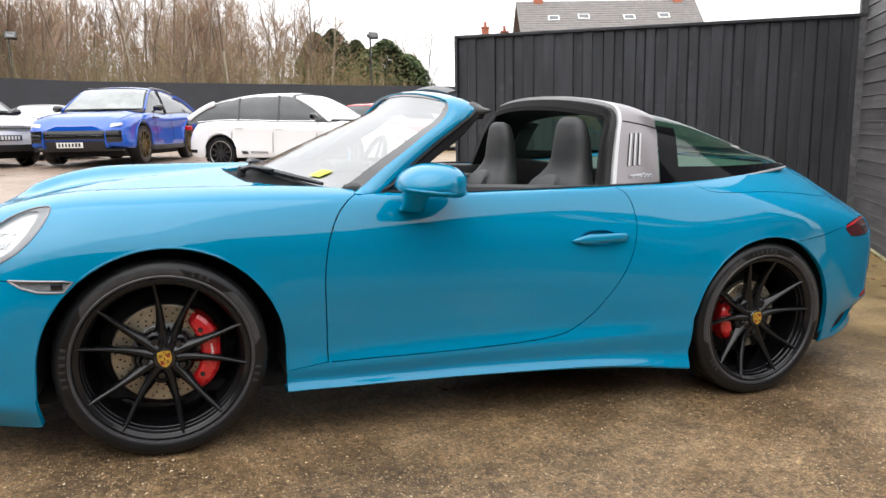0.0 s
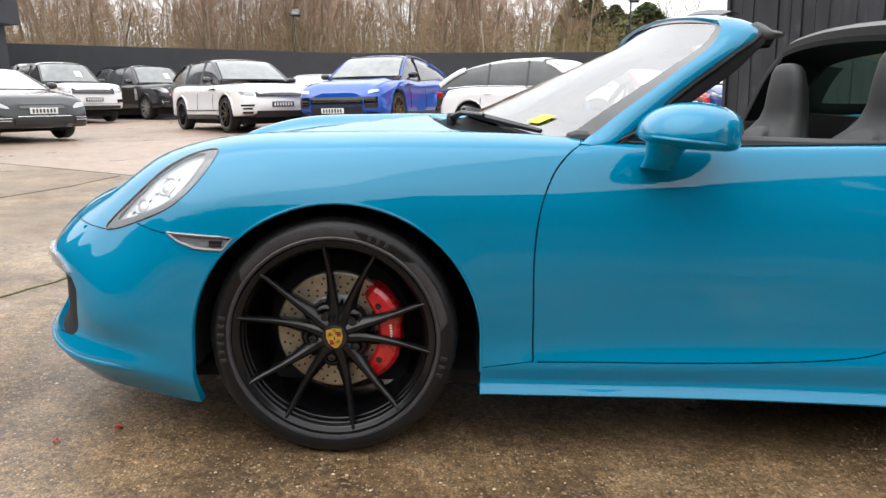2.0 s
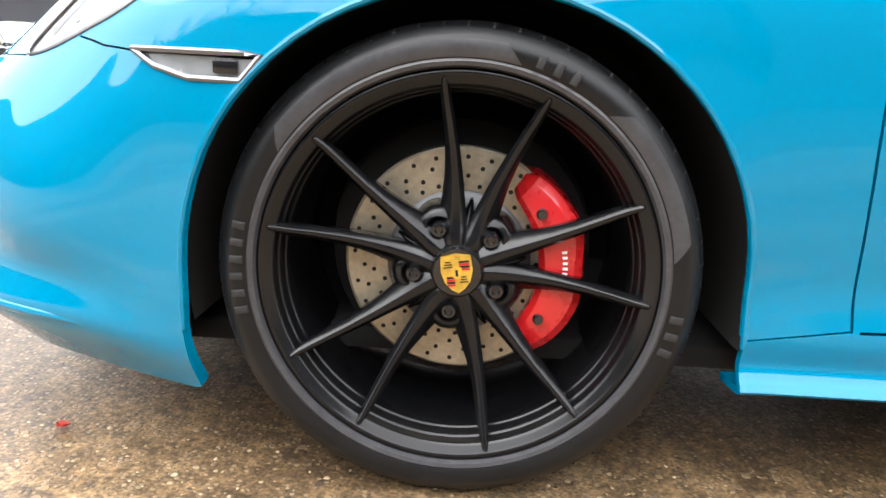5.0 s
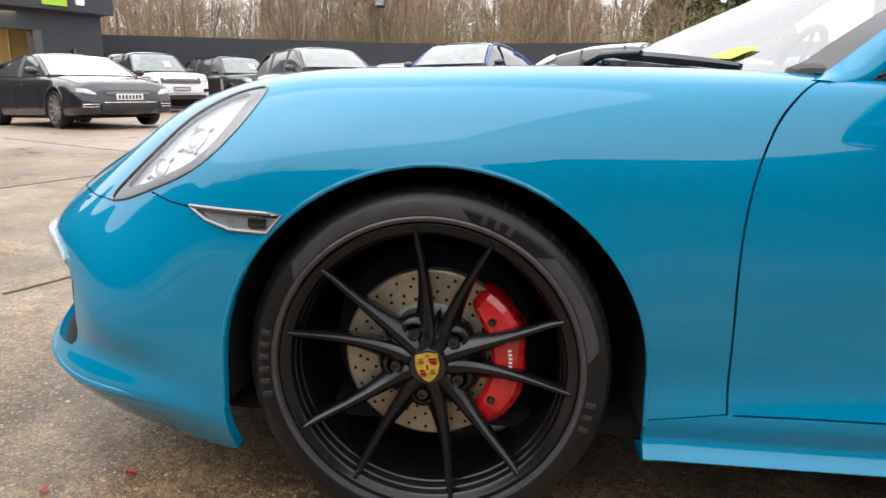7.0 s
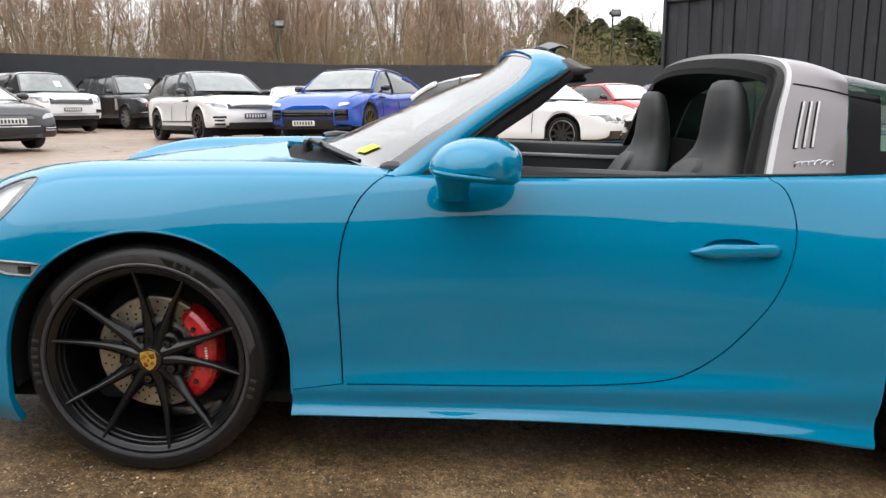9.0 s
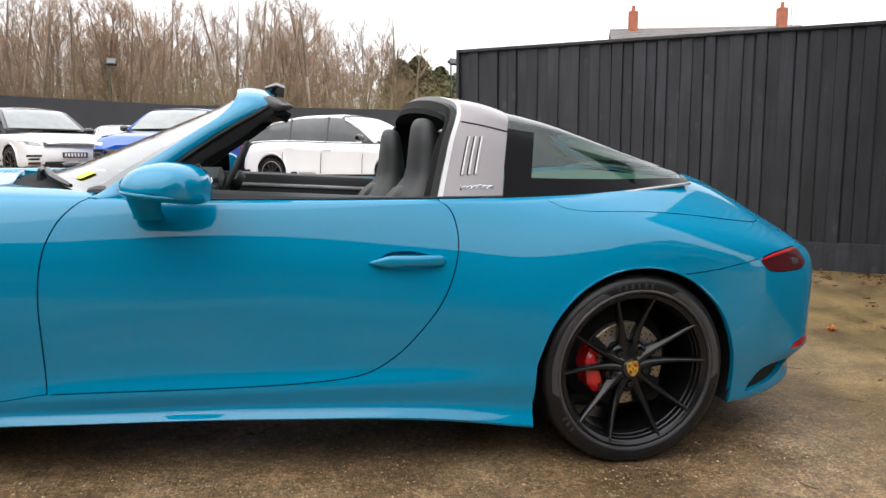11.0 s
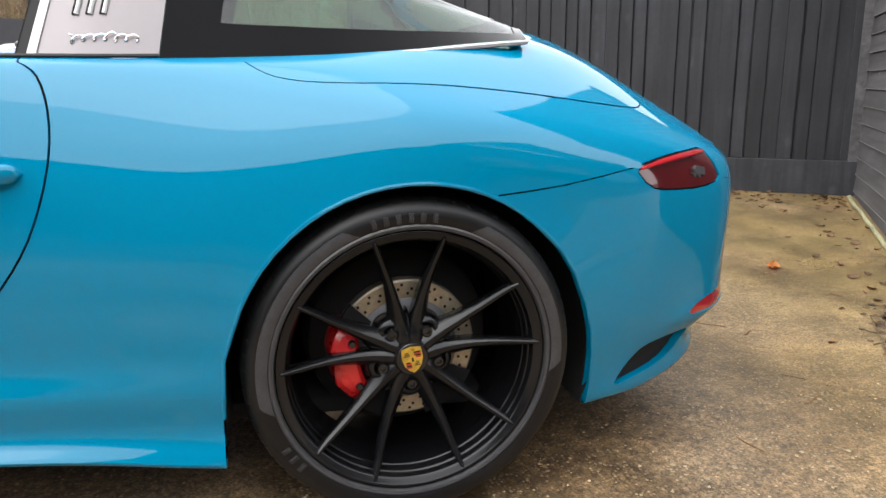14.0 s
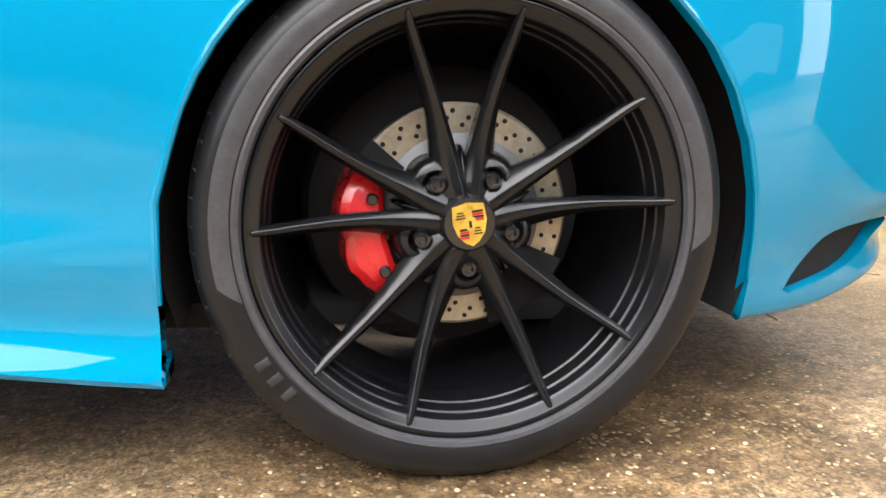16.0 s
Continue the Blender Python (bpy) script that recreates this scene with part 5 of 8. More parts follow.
    for j in range(7 if x < 1 else 0):
        t = radians(mid_a - 9 + j * 3.0)
        b2 = box(-.0017, .0017, .0262, .0295, (rad_in + rad_out) / 2 - .0034, (rad_in + rad_out) / 2 + .0034)
        b2.transform(Matrix.Rotation(-t + math.pi / 2, 4, "Y"))
        add_mesh(bm, b2)
    if x < 1:
        part("caliper_mark", bm, WHITE_MARK, cal, "white lettering bars")
    part("hub_carrier", lathe([(.0, .10), (.16, .11), (.20, .14), (.21, .2), (.0, .21)], 32), VOID, wheel)
    return wheel


# paler than the rubber: the sidewall's sky sheen is put into this colour
TYRE_BAND = material("tyre_band_painted_sheen", (0.046, 0.046, 0.050), 0.36, vary=0.25, scale=40, grain=160)
TYRE_MARK = material("worn_tyre_lettering", (0.020, 0.020, 0.021), 0.55, vary=0.2, scale=30)
DARK_CAST = material("dark_cast_metal", (0.03, 0.03, 0.032), 0.5, 0.6, vary=0.3, scale=20)
GREY_CAST = material("grey_cast_metal", (0.16, 0.16, 0.165), 0.5, 0.7, vary=0.2, scale=20)
for side in (-1, 1):
    build_wheel(0, .865 * side, .336, .338, .235, (2, 54, .116, .188), 81, side, ((78, 145), (9, 49)), ((192, 6), (72, 3), (-8, 3)), 1.015, .014)
    build_wheel(2.45, .885 * side, .342, .346, .29, (191, 37, .104, .168), 94.5, side, ((116, 196), (-4, 68)), ((108, 6), (222, 3)), 1.03, .022)
    for cx, cz, r, y0 in ((.012, .332, .392, .865), (2.470, .342, .402, .862)):
        prof = [(r + .004, y0 * side), (r + .002, (y0 - .03) * side), (r - .002, .52 * side), (.02, .50 * side)]
        part("wheel_arch_liner", lathe(prof, 40, center=(cx, 0, cz), arc=(radians(-13), radians(193)) if cx < 1 else (radians(-20), radians(200))), VOID, targa)
part("floor_pan", box(-.6, 2.75, -.76, .76, .17, .21, .01), VOID, targa)


# ---- windscreen frame, targa hoop and rear glass ----
PILLAR_IN = [(0, .62, -.765, .868), (.1, .658, -.75, .880), (.35, .768, -.72, .962), (.65, .928, -.68, 1.080), (.88, 1.044, -.63, 1.173), (.95, 1.066, -.595, 1.207), (1.0, 1.068, -.55, 1.228)]
PILLAR_OUT = [(0, .690, -.785, .866), (.1, .735, -.775, .874), (.35, .818, -.745, .934), (.65, .961, -.705, 1.049), (.88, 1.092, -.665, 1.142), (.95, 1.165, -.625, 1.190), (1.0, 1.185, -.56, 1.215)]
HEADER_IN = [(0, 1.068, -.55, 1.228), (.25, 1.060, -.42, 1.246), (.6, 1.050, -.2, 1.262), (1, 1.045, 0, 1.267)]
HEADER_OUT = [(0, 1.185, -.56, 1.215), (.25, 1.190, -.42, 1.236), (.6, 1.190, -.2, 1.253), (1, 1.190, 0, 1.258)]


def frame_sections(inner, outer, n, drop):
    secs = []
    for f in np.linspace(0, 1, n):
        a, b = spline(inner, f)[0], spline(outer, f)[0]
        out = np.array((-.05, -.75, .65)) if drop == "side" else np.array((-.15, 0, 1))
        out = out / np.linalg.norm(out)
        sec = []
        for g, lift in ((0, 0), (.15, .007), (.4, .013), (.7, .012), (.92, .005), (1, -.004)):
            sec.append(a + (b - a) * g + out * lift)
        for g, lift in ((.97, -.02), (.5, -.03), (.05, -.02)):
            sec.append(a + (b - a) * g + out * lift)
        secs.append([Vector(p) for p in sec])
    return secs


def mirrored(secs):
    return [[Vector((p.x, -p.y, p.z)) for p in s] for s in secs]


half_frame = frame_sections(PILLAR_IN, PILLAR_OUT, 26, "side") + frame_sections(HEADER_IN, HEADER_OUT, 16, "top")[1:]
part("windscreen_frame", loft(half_frame + mirrored(half_frame)[::-1][1:]), PAINT, targa, smooth=50)

# black inner lining under each pillar and along the header
LINING = [(0, .78, -.755, .860), (.1, .82, -.742, .873), (.4, .965, -.702, .992), (.75, 1.098, -.662, 1.086), (1.0, 1.192, -.612, 1.168)]
for side in (1, -1):
    secs = []
    for f in np.linspace(0, 1, 20):
        a, b = spline(PILLAR_OUT, f * .97)[0], spline(LINING, f)[0]
        inn = np.array((0, .055, .0))
        sec = [a + (0, .012, -.004), a * .5 + b * .5 + (0, -.002, 0), b, b + inn, a + inn + (-.03, .02, 0)]
        secs.append([Vector((p[0], p[1] * side, p[2])) for p in sec])
    part("pillar_lining", loft(secs), FABRIC, targa, smooth=50)
    # rubber seal between paint and lining
    part("pillar_seal", tube([Vector(p * (1, side, 1)) for p in spline(PILLAR_OUT, np.linspace(.02, .96, 24)) + (0.004, .004, -.006)], .007), SEAL, targa)
secs = []
for y in np.linspace(-.58, .58, 25):
    k = 1 - (y / .58) ** 2
    secs.append([Vector((1.12, y, 1.185 + .03 * k)), Vector((1.20, y, 1.205 + .035 * k)), Vector((1.235, y, 1.192 + .035 * k)), Vector((1.225, y, 1.165 + .035 * k)), Vector((1.13, y, 1.15 + .03 * k))])
part("header_lining", loft(secs), FABRIC, targa, "grey-black padded header lining", smooth=60)
for y0, y1 in ((-.52, -.10), (.10, .52)):
    bm = box(0, .055, y0, y1, -.010, .008, .007)
    bm.transform(Matrix.Translation((1.20, 0, 1.185)) @ Matrix.Rotation(radians(22), 4, "Y"))
    part("sun_visor", bm, FABRIC, targa, "folded dark sun visor")
secs = []
for y in np.linspace(-.33, .33, 15):
    k = 1 - (y / .33) ** 2
    secs.append([Vector((1.155, y, 1.264 + .024 * k)), Vector((1.195, y, 1.278 + .028 * k)), Vector((1.228, y, 1.268 + .028 * k)), Vector((1.195, y, 1.270 + .028 * k)), Vector((1.158, y, 1.258 + .024 * k))])
part("wind_deflector", loft(secs), BLACK, targa, "raised black wind deflector", smooth=60)
for y in (-.24, .24):
    part("deflector_arm", tube([(1.165, y, 1.24), (1.185, y, 1.262), (1.192, y, 1.278)], .008), BLACK, targa)
for s in (-1, 1):
    secs = []
    for x, z, hy, hz in ((1.150, 1.195, .022, .020), (1.172, 1.197, .032, .026), (1.195, 1.193, .033, .023), (1.218, 1.190, .030, .015), (1.240, 1.193, .025, .010), (1.252, 1.190, .016, .005)):
        secs.append([Vector((x + .006 * math.sin(5 * a), .572 * s + hy * math.cos(a), z + hz * math.sin(a) * (1 + .12 * math.sin(3 * a + 40 * x)))) for a in np.linspace(0, 2 * math.pi, 21)[:-1]])
    part("roof_latch", loft(secs), SEAL_GREY, targa, "crumpled grey roof seal", smooth=50)


# dark quarter panels between the pillar foot and the mirror
for side in (1, -1):
    tri = [(.755, -.762, .884), (.965, -.752, .884), (.965, -.716, .985)]
    part("quarter_panel", loft([[Vector((x, (y + dy) * side, z)) for x, y, z in tri] for dy in (0, .012)]), GLOSS_BLACK, targa, "dark glass quarter panel", smooth=20)
    part("quarter_frame", tube([Vector((x, (y - .002) * side, z)) for x, y, z in (tri[0], tri[2], tri[1])], .007, 6), SEAL, targa)


# windscreen
def screen_point(v, h, lift=0.0):
    c = spline(PILLAR_IN, .04 + .96 * v)[0]
    k = 1 - h * h
    return Vector((c[0] - (.285 - .262 * v) * k + .012 - lift, abs(c[1]) * h, c[2] + (.048 - .010 * v) * k - .004 + lift * .7))


def screen_part(name, keep, mat, lift, label):
    bm = bmesh.new()
    nv, nh = 30, 44
    vs = {}
    for i in range(nv):
        for j in range(nh):
            v, h = (i + .5) / nv, -1 + 2 * (j + .5) / nh
            if keep(v, h):
                q = []
                for di, dj in ((0, 0), (0, 1), (1, 1), (1, 0)):
                    key = (i + di, j + dj)
                    if key not in vs:
                        vs[key] = bm.verts.new(screen_point(key[0] / nv, -1 + 2 * key[1] / nh, lift))
                    q.append(vs[key])
                bm.faces.new(q)
    ob = part(name, bm, mat, targa, label, smooth=60)
    return ob


screen = screen_part("windscreen", lambda v, h: True, SCREEN_GLASS, 0.0, "clear raked windscreen")
screen.visible_shadow = False
screen_part("windscreen_border", lambda v, h: abs(h) > .925 or v > .95 or v < .035, GLOSS_BLACK, 0.0025, "black printed windscreen border")

# cowl and wipers
bm = bmesh.new()
rows = []
SCUTTLE = [(0, .254, 0, .907), (.15, .254, .111, .896), (.5, .308, .371, .877), (.76, .427, .56, .883), (.9, .546, .663, .89), (1, .611, .708, .888)]
for f in np.linspace(-1, 1, 41):
    ex, ey, ez = spline(SCUTTLE, abs(f))[0]
    front = Vector((ex + .004, math.copysign(ey - .004, f), ez - .012))
    back = screen_point(0, f) + Vector((.02, 0, -.012))
    rows.append([bm.verts.new(front), bm.verts.new(front.lerp(back, .5) - Vector((0, 0, .022))), bm.verts.new(back)])
for a, b in zip(rows, rows[1:]):
    for k in range(2):
        bm.faces.new((a[k], a[k + 1], b[k + 1], b[k]))
part("cowl", bm, FABRIC, targa, "black plastic scuttle panel")
for h0, h1, hub_h in ((-.24, -.84, -.10), (.62, .02, .70)):
    blade = [screen_point(.012 + .02 * f, h0 + (h1 - h0) * f, .016) for f in np.linspace(0, 1, 9)]
    part("wiper_blade", tube(blade, [.006, .010, .012, .012, .012, .012, .011, .010, .007], 6), BLACK, targa)
    arm = [screen_point(0, hub_h) + Vector((-.045, 0, -.012))] + [screen_point(.0, hub_h + (h0 + (h1 - h0) * .45 - hub_h) * f, .024 * f) + Vector((-.03 * (1 - f), 0, .006)) for f in (.35, .7, 1.0)]
    part("wiper_arm", tube(arm, [.013, .010, .008, .006], 8), BLACK, targa)
    part("wiper_hub", lathe([(0, .016), (.014, .014), (.018, .004), (.02, -.03)], 16, "z", center=arm[0]), BLACK, targa)
note = [[screen_point(v, h, .0055), screen_point(v, h, .004)] for v, h in ((.11, -.655), (.12, -.725), (.20, -.745), (.19, -.675))]
bm = loft([[p[0] for p in note], [p[1] for p in note]])
part("screen_sticker", bm, YELLOW, targa, "yellow paper note stuck on the windscreen")

# targa hoop: outline (half width, height) with its front and rear edge
HOOP = [(0, .752, .905, 1.743, 1.968, .918, .762), (1, .714, 1.014, 1.768, 1.982, 1.033, .715), (2, .684, 1.106, 1.790, 1.997, 1.117, .675), (3, .654, 1.173, 1.813, 2.008, 1.160, .640), (4, .612, 1.219, 1.828, 2.02, 1.194, .607), (5, .55, 1.247, 1.822, 2.03, 1.219, .53), (6, .40, 1.267, 1.81, 2.04, 1.24, .385), (7, .2, 1.280, 1.80, 2.047, 1.254, .19), (8, 0, 1.284, 1.797, 2.05, 1.259, 0)]


def hoop_point(k, g, lift=0.0):
    """k along the hoop from belt to crown, g from its front edge to its rear edge, in the near half."""
    w, z, x0, x1, z1, w1 = spline(HOOP, k)[0]
    a = spline(HOOP, min(8, k + .05))[0] - spline(HOOP, max(0, k - .05))[0]
    n = np.array((-a[1], a[0]))
    ln = np.hypot(*n)
    ny, nz = abs(a[1]) / ln, abs(a[0]) / ln
    b = 4 * g * (1 - g) * .010 + lift
    return Vector((x0 + (x1 - x0) * g, -(w + (w1 - w) * g + ny * b), z + (z1 - z) * g + nz * b))


def hoop_strip(name, g0, g1, mat, lift, thick, label="", k0=0.0, k1=8.0):
    secs = []
    ks = list(np.linspace(k0, k1, 44))
    for k in ks:
        gs = np.linspace(g0, g1, 7)
        ring = [hoop_point(k, g, lift) for g in gs] + [hoop_point(k, g, lift - thick) for g in gs[::-1]]
        secs.append(ring)
    if k1 >= 8:
        secs = secs + mirrored(secs)[::-1][1:]
    return part(name, loft(secs), mat, targa, label, smooth=45)


hoop_strip("targa_hoop", 0.0, 1.0, SILVER, 0.0, .03, "satin silver targa roll hoop")
# paler strip paints the bright highlight along the hoop's front edge
hoop_strip("hoop_edge", -.015, .060, SILVER_EDGE, .003, .02, "paler silver strip, a painted highlight along the front of the hoop")
hoop_strip("hoop_seal", -.12, -.02, SEAL, -.012, .03, "black rubber hoop seal")
hoop_strip("hoop_lining", -.19, .9, FABRIC, -.042, .02, "black fabric hoop lining")
for side in (1, -1):
    pts = [hoop_point(3.05 - .35 * g, g, .0012) for g in np.linspace(.1, 1.0, 8)]
    part("hoop_joint", tube([Vector((p.x, p.y * side, p.z)) for p in pts], .0022, 6), VOID, targa)
    for j, g in enumerate((.31, .42, .53)):
        pts = [hoop_point(k, g + .01 * (k - 1.4), .0015) for k in np.linspace(.70, 2.15, 12)]
        part("hoop_louvre", tube([Vector((p.x, p.y * side, p.z)) for p in pts], .0048, 8), SILVER_EDGE, targa)
        part("louvre_slot", tube([Vector((p.x - .0062, p.y * side, p.z)) for p in pts], .0022, 6), VOID, targa)
    # a row of linked loops stands for the chrome script
    pts = []
    for f in np.linspace(0, 1, 90):
        g = .28 + .56 * f
        c = hoop_point(.30 + .02 * math.sin(f * 3), g, .004)
        amp = .007 * (1.6 if f < .12 or .55 < f < .7 else 1)
        pts.append(Vector((c.x + .006 * math.sin(f * 42 + .5), c.y * side, c.z + .8 * amp * math.cos(f * 42))))
    part("hoop_script", tube(pts, .0017, 6), CHROME, targa, "chrome script emblem")


# rear glass: continues the hoop and closes down on the deck
def rear_point(k, f, lift=0.0):
    """k as on the hoop, f from the hoop to the tail end of the glass."""
    x1 = spline([(0, 1.97), (1, 1.984), (2, 1.999), (3, 2.01), (4, 2.022), (5, 2.03), (6, 2.04), (7, 2.047), (8, 2.05)], k)[0][0]
    w1, z1 = spline([(h[0], h[6], h[5]) for h in HOOP], k)[0]
    tail_x = spline([(0, 2.74), (1, 2.752), (2, 2.765), (3, 2.78), (4, 2.80), (6, 2.845), (8, 2.875)], k)[0][0]
    x = x1 + (tail_x - x1) * f
    top = spline([(2.0, 1.262), (2.2, 1.226), (2.4, 1.166), (2.6, 1.100), (2.75, 1.056), (2.9, 1.022)], x)[0][0]
    base = spline([(2.0, .918), (2.2, .932), (2.4, .955), (2.6, .984), (2.75, 1.003), (2.9, 1.018)], x)[0][0]
    bw = spline([(2.0, .772), (2.3, .752), (2.5, .722), (2.65, .69), (2.75, .655), (2.8, .60), (2.85, .45), (2.9, .3)], x)[0][0]
    frac = (z1 - .918) / (1.259 - .918)
    wf = w1 / .772
    shrink = 1 - .10 * f * (frac > 0)
    return Vector((x, -(bw * wf) * (1 if frac <= 0 else shrink + (1 - shrink) * (1 - frac)) - lift, base + (top - base) * frac + lift * .6))


def rear_part(name, keep, mat, lift, label):
    bm = bmesh.new()
    nk, nf = 40, 30
    for side in (1, -1):
        vs = {}
        for i in range(nk):
            for j in range(nf):
                if keep((i + .5) / nk * 8, (j + .5) / nf):
                    q = []
                    for di, dj in ((0, 0), (1, 0), (1, 1), (0, 1)):
                        key = (i + di, j + dj)
                        if key not in vs:
                            p = rear_point(key[0] / nk * 8, key[1] / nf, lift)
                            vs[key] = bm.verts.new((p.x, p.y * side, p.z))
                        q.append(vs[key])
                    bm.faces.new(q)
    return part(name, bm, mat, targa, label, smooth=60)


rear_glass = rear_part("rear_window", lambda k, f: True, REAR_GLASS, 0.0, "wrap-around green-tinted rear window")
rear_glass.visible_shadow = False
rear_part("rear_window_border", lambda k, f: k < .58 or (f < .13 and k < 3.0) or f > .955, BORDER, .002, "black printed window border")
for side in (1, -1):
    pts = [rear_point(0, f) for f in np.linspace(0, 1, 24)] + [rear_point(k, 1) for k in np.linspace(.5, 8, 20)]
    part("window_trim", tube([Vector((p.x, p.y * side - .003 * side, p.z - .006)) for p in pts], .006, 6), SILVER_EDGE, targa, "slim silver window trim")
    # black weather strip along the top of the door
    pts = [Vector(p) * 1 for p in (body_at(s, BELT_U - .004) for s in np.linspace(.66, 1.97, 40))]
    part("belt_strip", tube([Vector((p.x, p.y * side, p.z + .002)) for p in pts], .0055, 6), SEAL, targa)

# ---- cabin ----
for side in (1, -1):
    bm = box(.62, 1.95, .655, .735, .40, .905, .03)
    bm.transform(Matrix.Scale(side, 4, (0, 1, 0)))
    card = part("door_card", bm, LEATHER, targa, "black leather inner door trim")
    bm = box(.85, 1.72, .645, .665, .835, .852, .004)
    bm.transform(Matrix.Scale(side, 4, (0, 1, 0)))
    part("trim_strip", bm, SILVER_EDGE, card)
part("dashboard", loft([[Vector((x, y, z)) for x, z in ((.46, .80), (.58, .855), (.85, .885), (.96, .87), (.98, .78), (.92, .60), (.5, .6))] for y in (-.64, -.4, 0, .4, .64)]), FABRIC, targa, "black dashboard", smooth=50)
part("instrument_cowl", loft([[Vector((x, y, z + .045 * (1 - ((y - .37) / .2) ** 2))) for x, z in ((.78, .885), (.95, .89), (.97, .84), (.8, .83))] for y in np.linspace(.18, .56, 11)]), LEATHER, targa)
part("bulkhead", box(1.93, 1.97, -.70, .70, .35, .95, .01), FABRIC, targa)
part("parcel_shelf", loft([[Vector((1.95, y, .918)), Vector((2.4, y * .95, .948)), Vector((2.66, y * .87, .985)), Vector((2.82, y * .60, 1.006)), Vector((2.84, y * .6, .90)), Vector((1.95, y, .85))] for y in (-.764, -.3, .3, .764)]), CARPET, targa, "pale grey shelf under the rear window")
part("cabin_floor", box(.5, 1.95, -.70, .70, .24, .28), FABRIC, targa)
part("centre_console", box(.85, 1.75, -.13, .13, .28, .62, .04), LEATHER, targa)
wheel_m = Matrix.Translation((1.0, .37, .88)) @ Matrix.Rotation(radians(-68), 4, "Y")
steer = part("steering_wheel", (lambda b: (b.transform(wheel_m), b)[1])(lathe([(.182 + .014 * math.cos(a), .014 * math.sin(a)) for a in np.linspace(0, 2 * math.pi, 11)[:-1]], 40, "z", closed=True)), LEATHER, targa, "black leather steering wheel")
for a in (0, 180, 270):
    p = [wheel_m @ Vector((r * math.cos(radians(a)), r * math.sin(radians(a)), -.02 * (1 - r / .18))) for r in (.03, .1, .18)]
    part("wheel_arm", tube(p, [.02, .014, .010], 8, squash=.5), BLACK, steer)
part("horn_pad", (lambda b: (b.transform(wheel_m), b)[1])(lathe([(0, .0), (.05, -.004), (.06, -.02), (.04, -.05)], 24, "z")), LEATHER, steer)

SEAT = [(1.186, 1.748, .016, .045), (1.176, 1.750, .032, .080), (1.15, 1.753, .043, .105), (1.08, 1.758, .052, .128), (1.0, 1.762, .060, .140), (.955, 1.755, .068, .155), (.915, 1.738, .078, .185), (.885, 1.722, .088, .225), (.85, 1.708, .094, .245), (.75, 1.675, .098, .25), (.55, 1.60, .10, .25), (.42, 1.56, .10, .24)]
for y in (-.37, .37):
    secs = []
    for z, cx, hx, hy in SEAT:
        ring = []
        for a in np.linspace(0, 2 * math.pi, 29)[:-1]:
            ca, sa = math.cos(a), math.sin(a)
            dish = 1 - .25 * max(0, -ca) * (1 - abs(sa)) * (z < .98)
            ring.append(Vector((cx + hx * math.copysign(abs(ca) ** .8, ca) * dish, y + hy * math.copysign(abs(sa) ** .75, sa), z)))
        secs.append(ring)
    seat = new("seat")
    seat.parent = targa
    seat.matrix_local = pose(0, 0, 0) if y < 0 else pose(-.016, 0, -.034)
    seat["label"] = "black leather sports seat"
    part("backrest", loft(secs[::-1]), LEATHER, seat, smooth=70)
    # centre insert with its seam
    secs = [[Vector((cx - hx * .9 - .012 * math.sin(math.pi * i / 8), y + w * t, z)) for t in (-1, -.6, 0, .6, 1)] + [Vector((cx - hx * .5, y + w * t, z)) for t in (1, .6, 0, -.6, -1)] for i, (z, cx, hx, w) in enumerate([(.925, 1.735, .075, .03), (.91, 1.73, .08, .065), (.88, 1.715, .088, .085), (.84, 1.70, .094, .095), (.78, 1.68, .097, .10), (.7, 1.65, .10, .10), (.6, 1.61, .10, .10), (.5, 1.57, .10, .10), (.45, 1.56, .1, .09)])]
    part("centre_panel", loft(secs), SEAT_CENTRE, seat, smooth=60)
    part("seat_cushion", loft([[Vector((x, y + .24 * t, zz + .03 * t * t)) for t in (-1, -.6, 0, .6, 1)] + [Vector((x, y + .23 * t, .30)) for t in (1, 0, -1)] for x, zz in ((1.05, .44), (1.12, .48), (1.3, .48), (1.55, .44))]), LEATHER, seat, smooth=60)
    for s in (-1, 1):
        part("seam", tube([Vector((cx - hx * .62, y + s * hy * .80, z)) for z, cx, hx, hy in SEAT[2:9]], .0025, 6), FABRIC, seat)
    part("belt_guide", tube([(1.80, y + .16, .93), (1.775, y + .185, .96), (1.80, y + .205, .95), (1.83, y + .2, .90)], .008, 8), BLACK, seat)

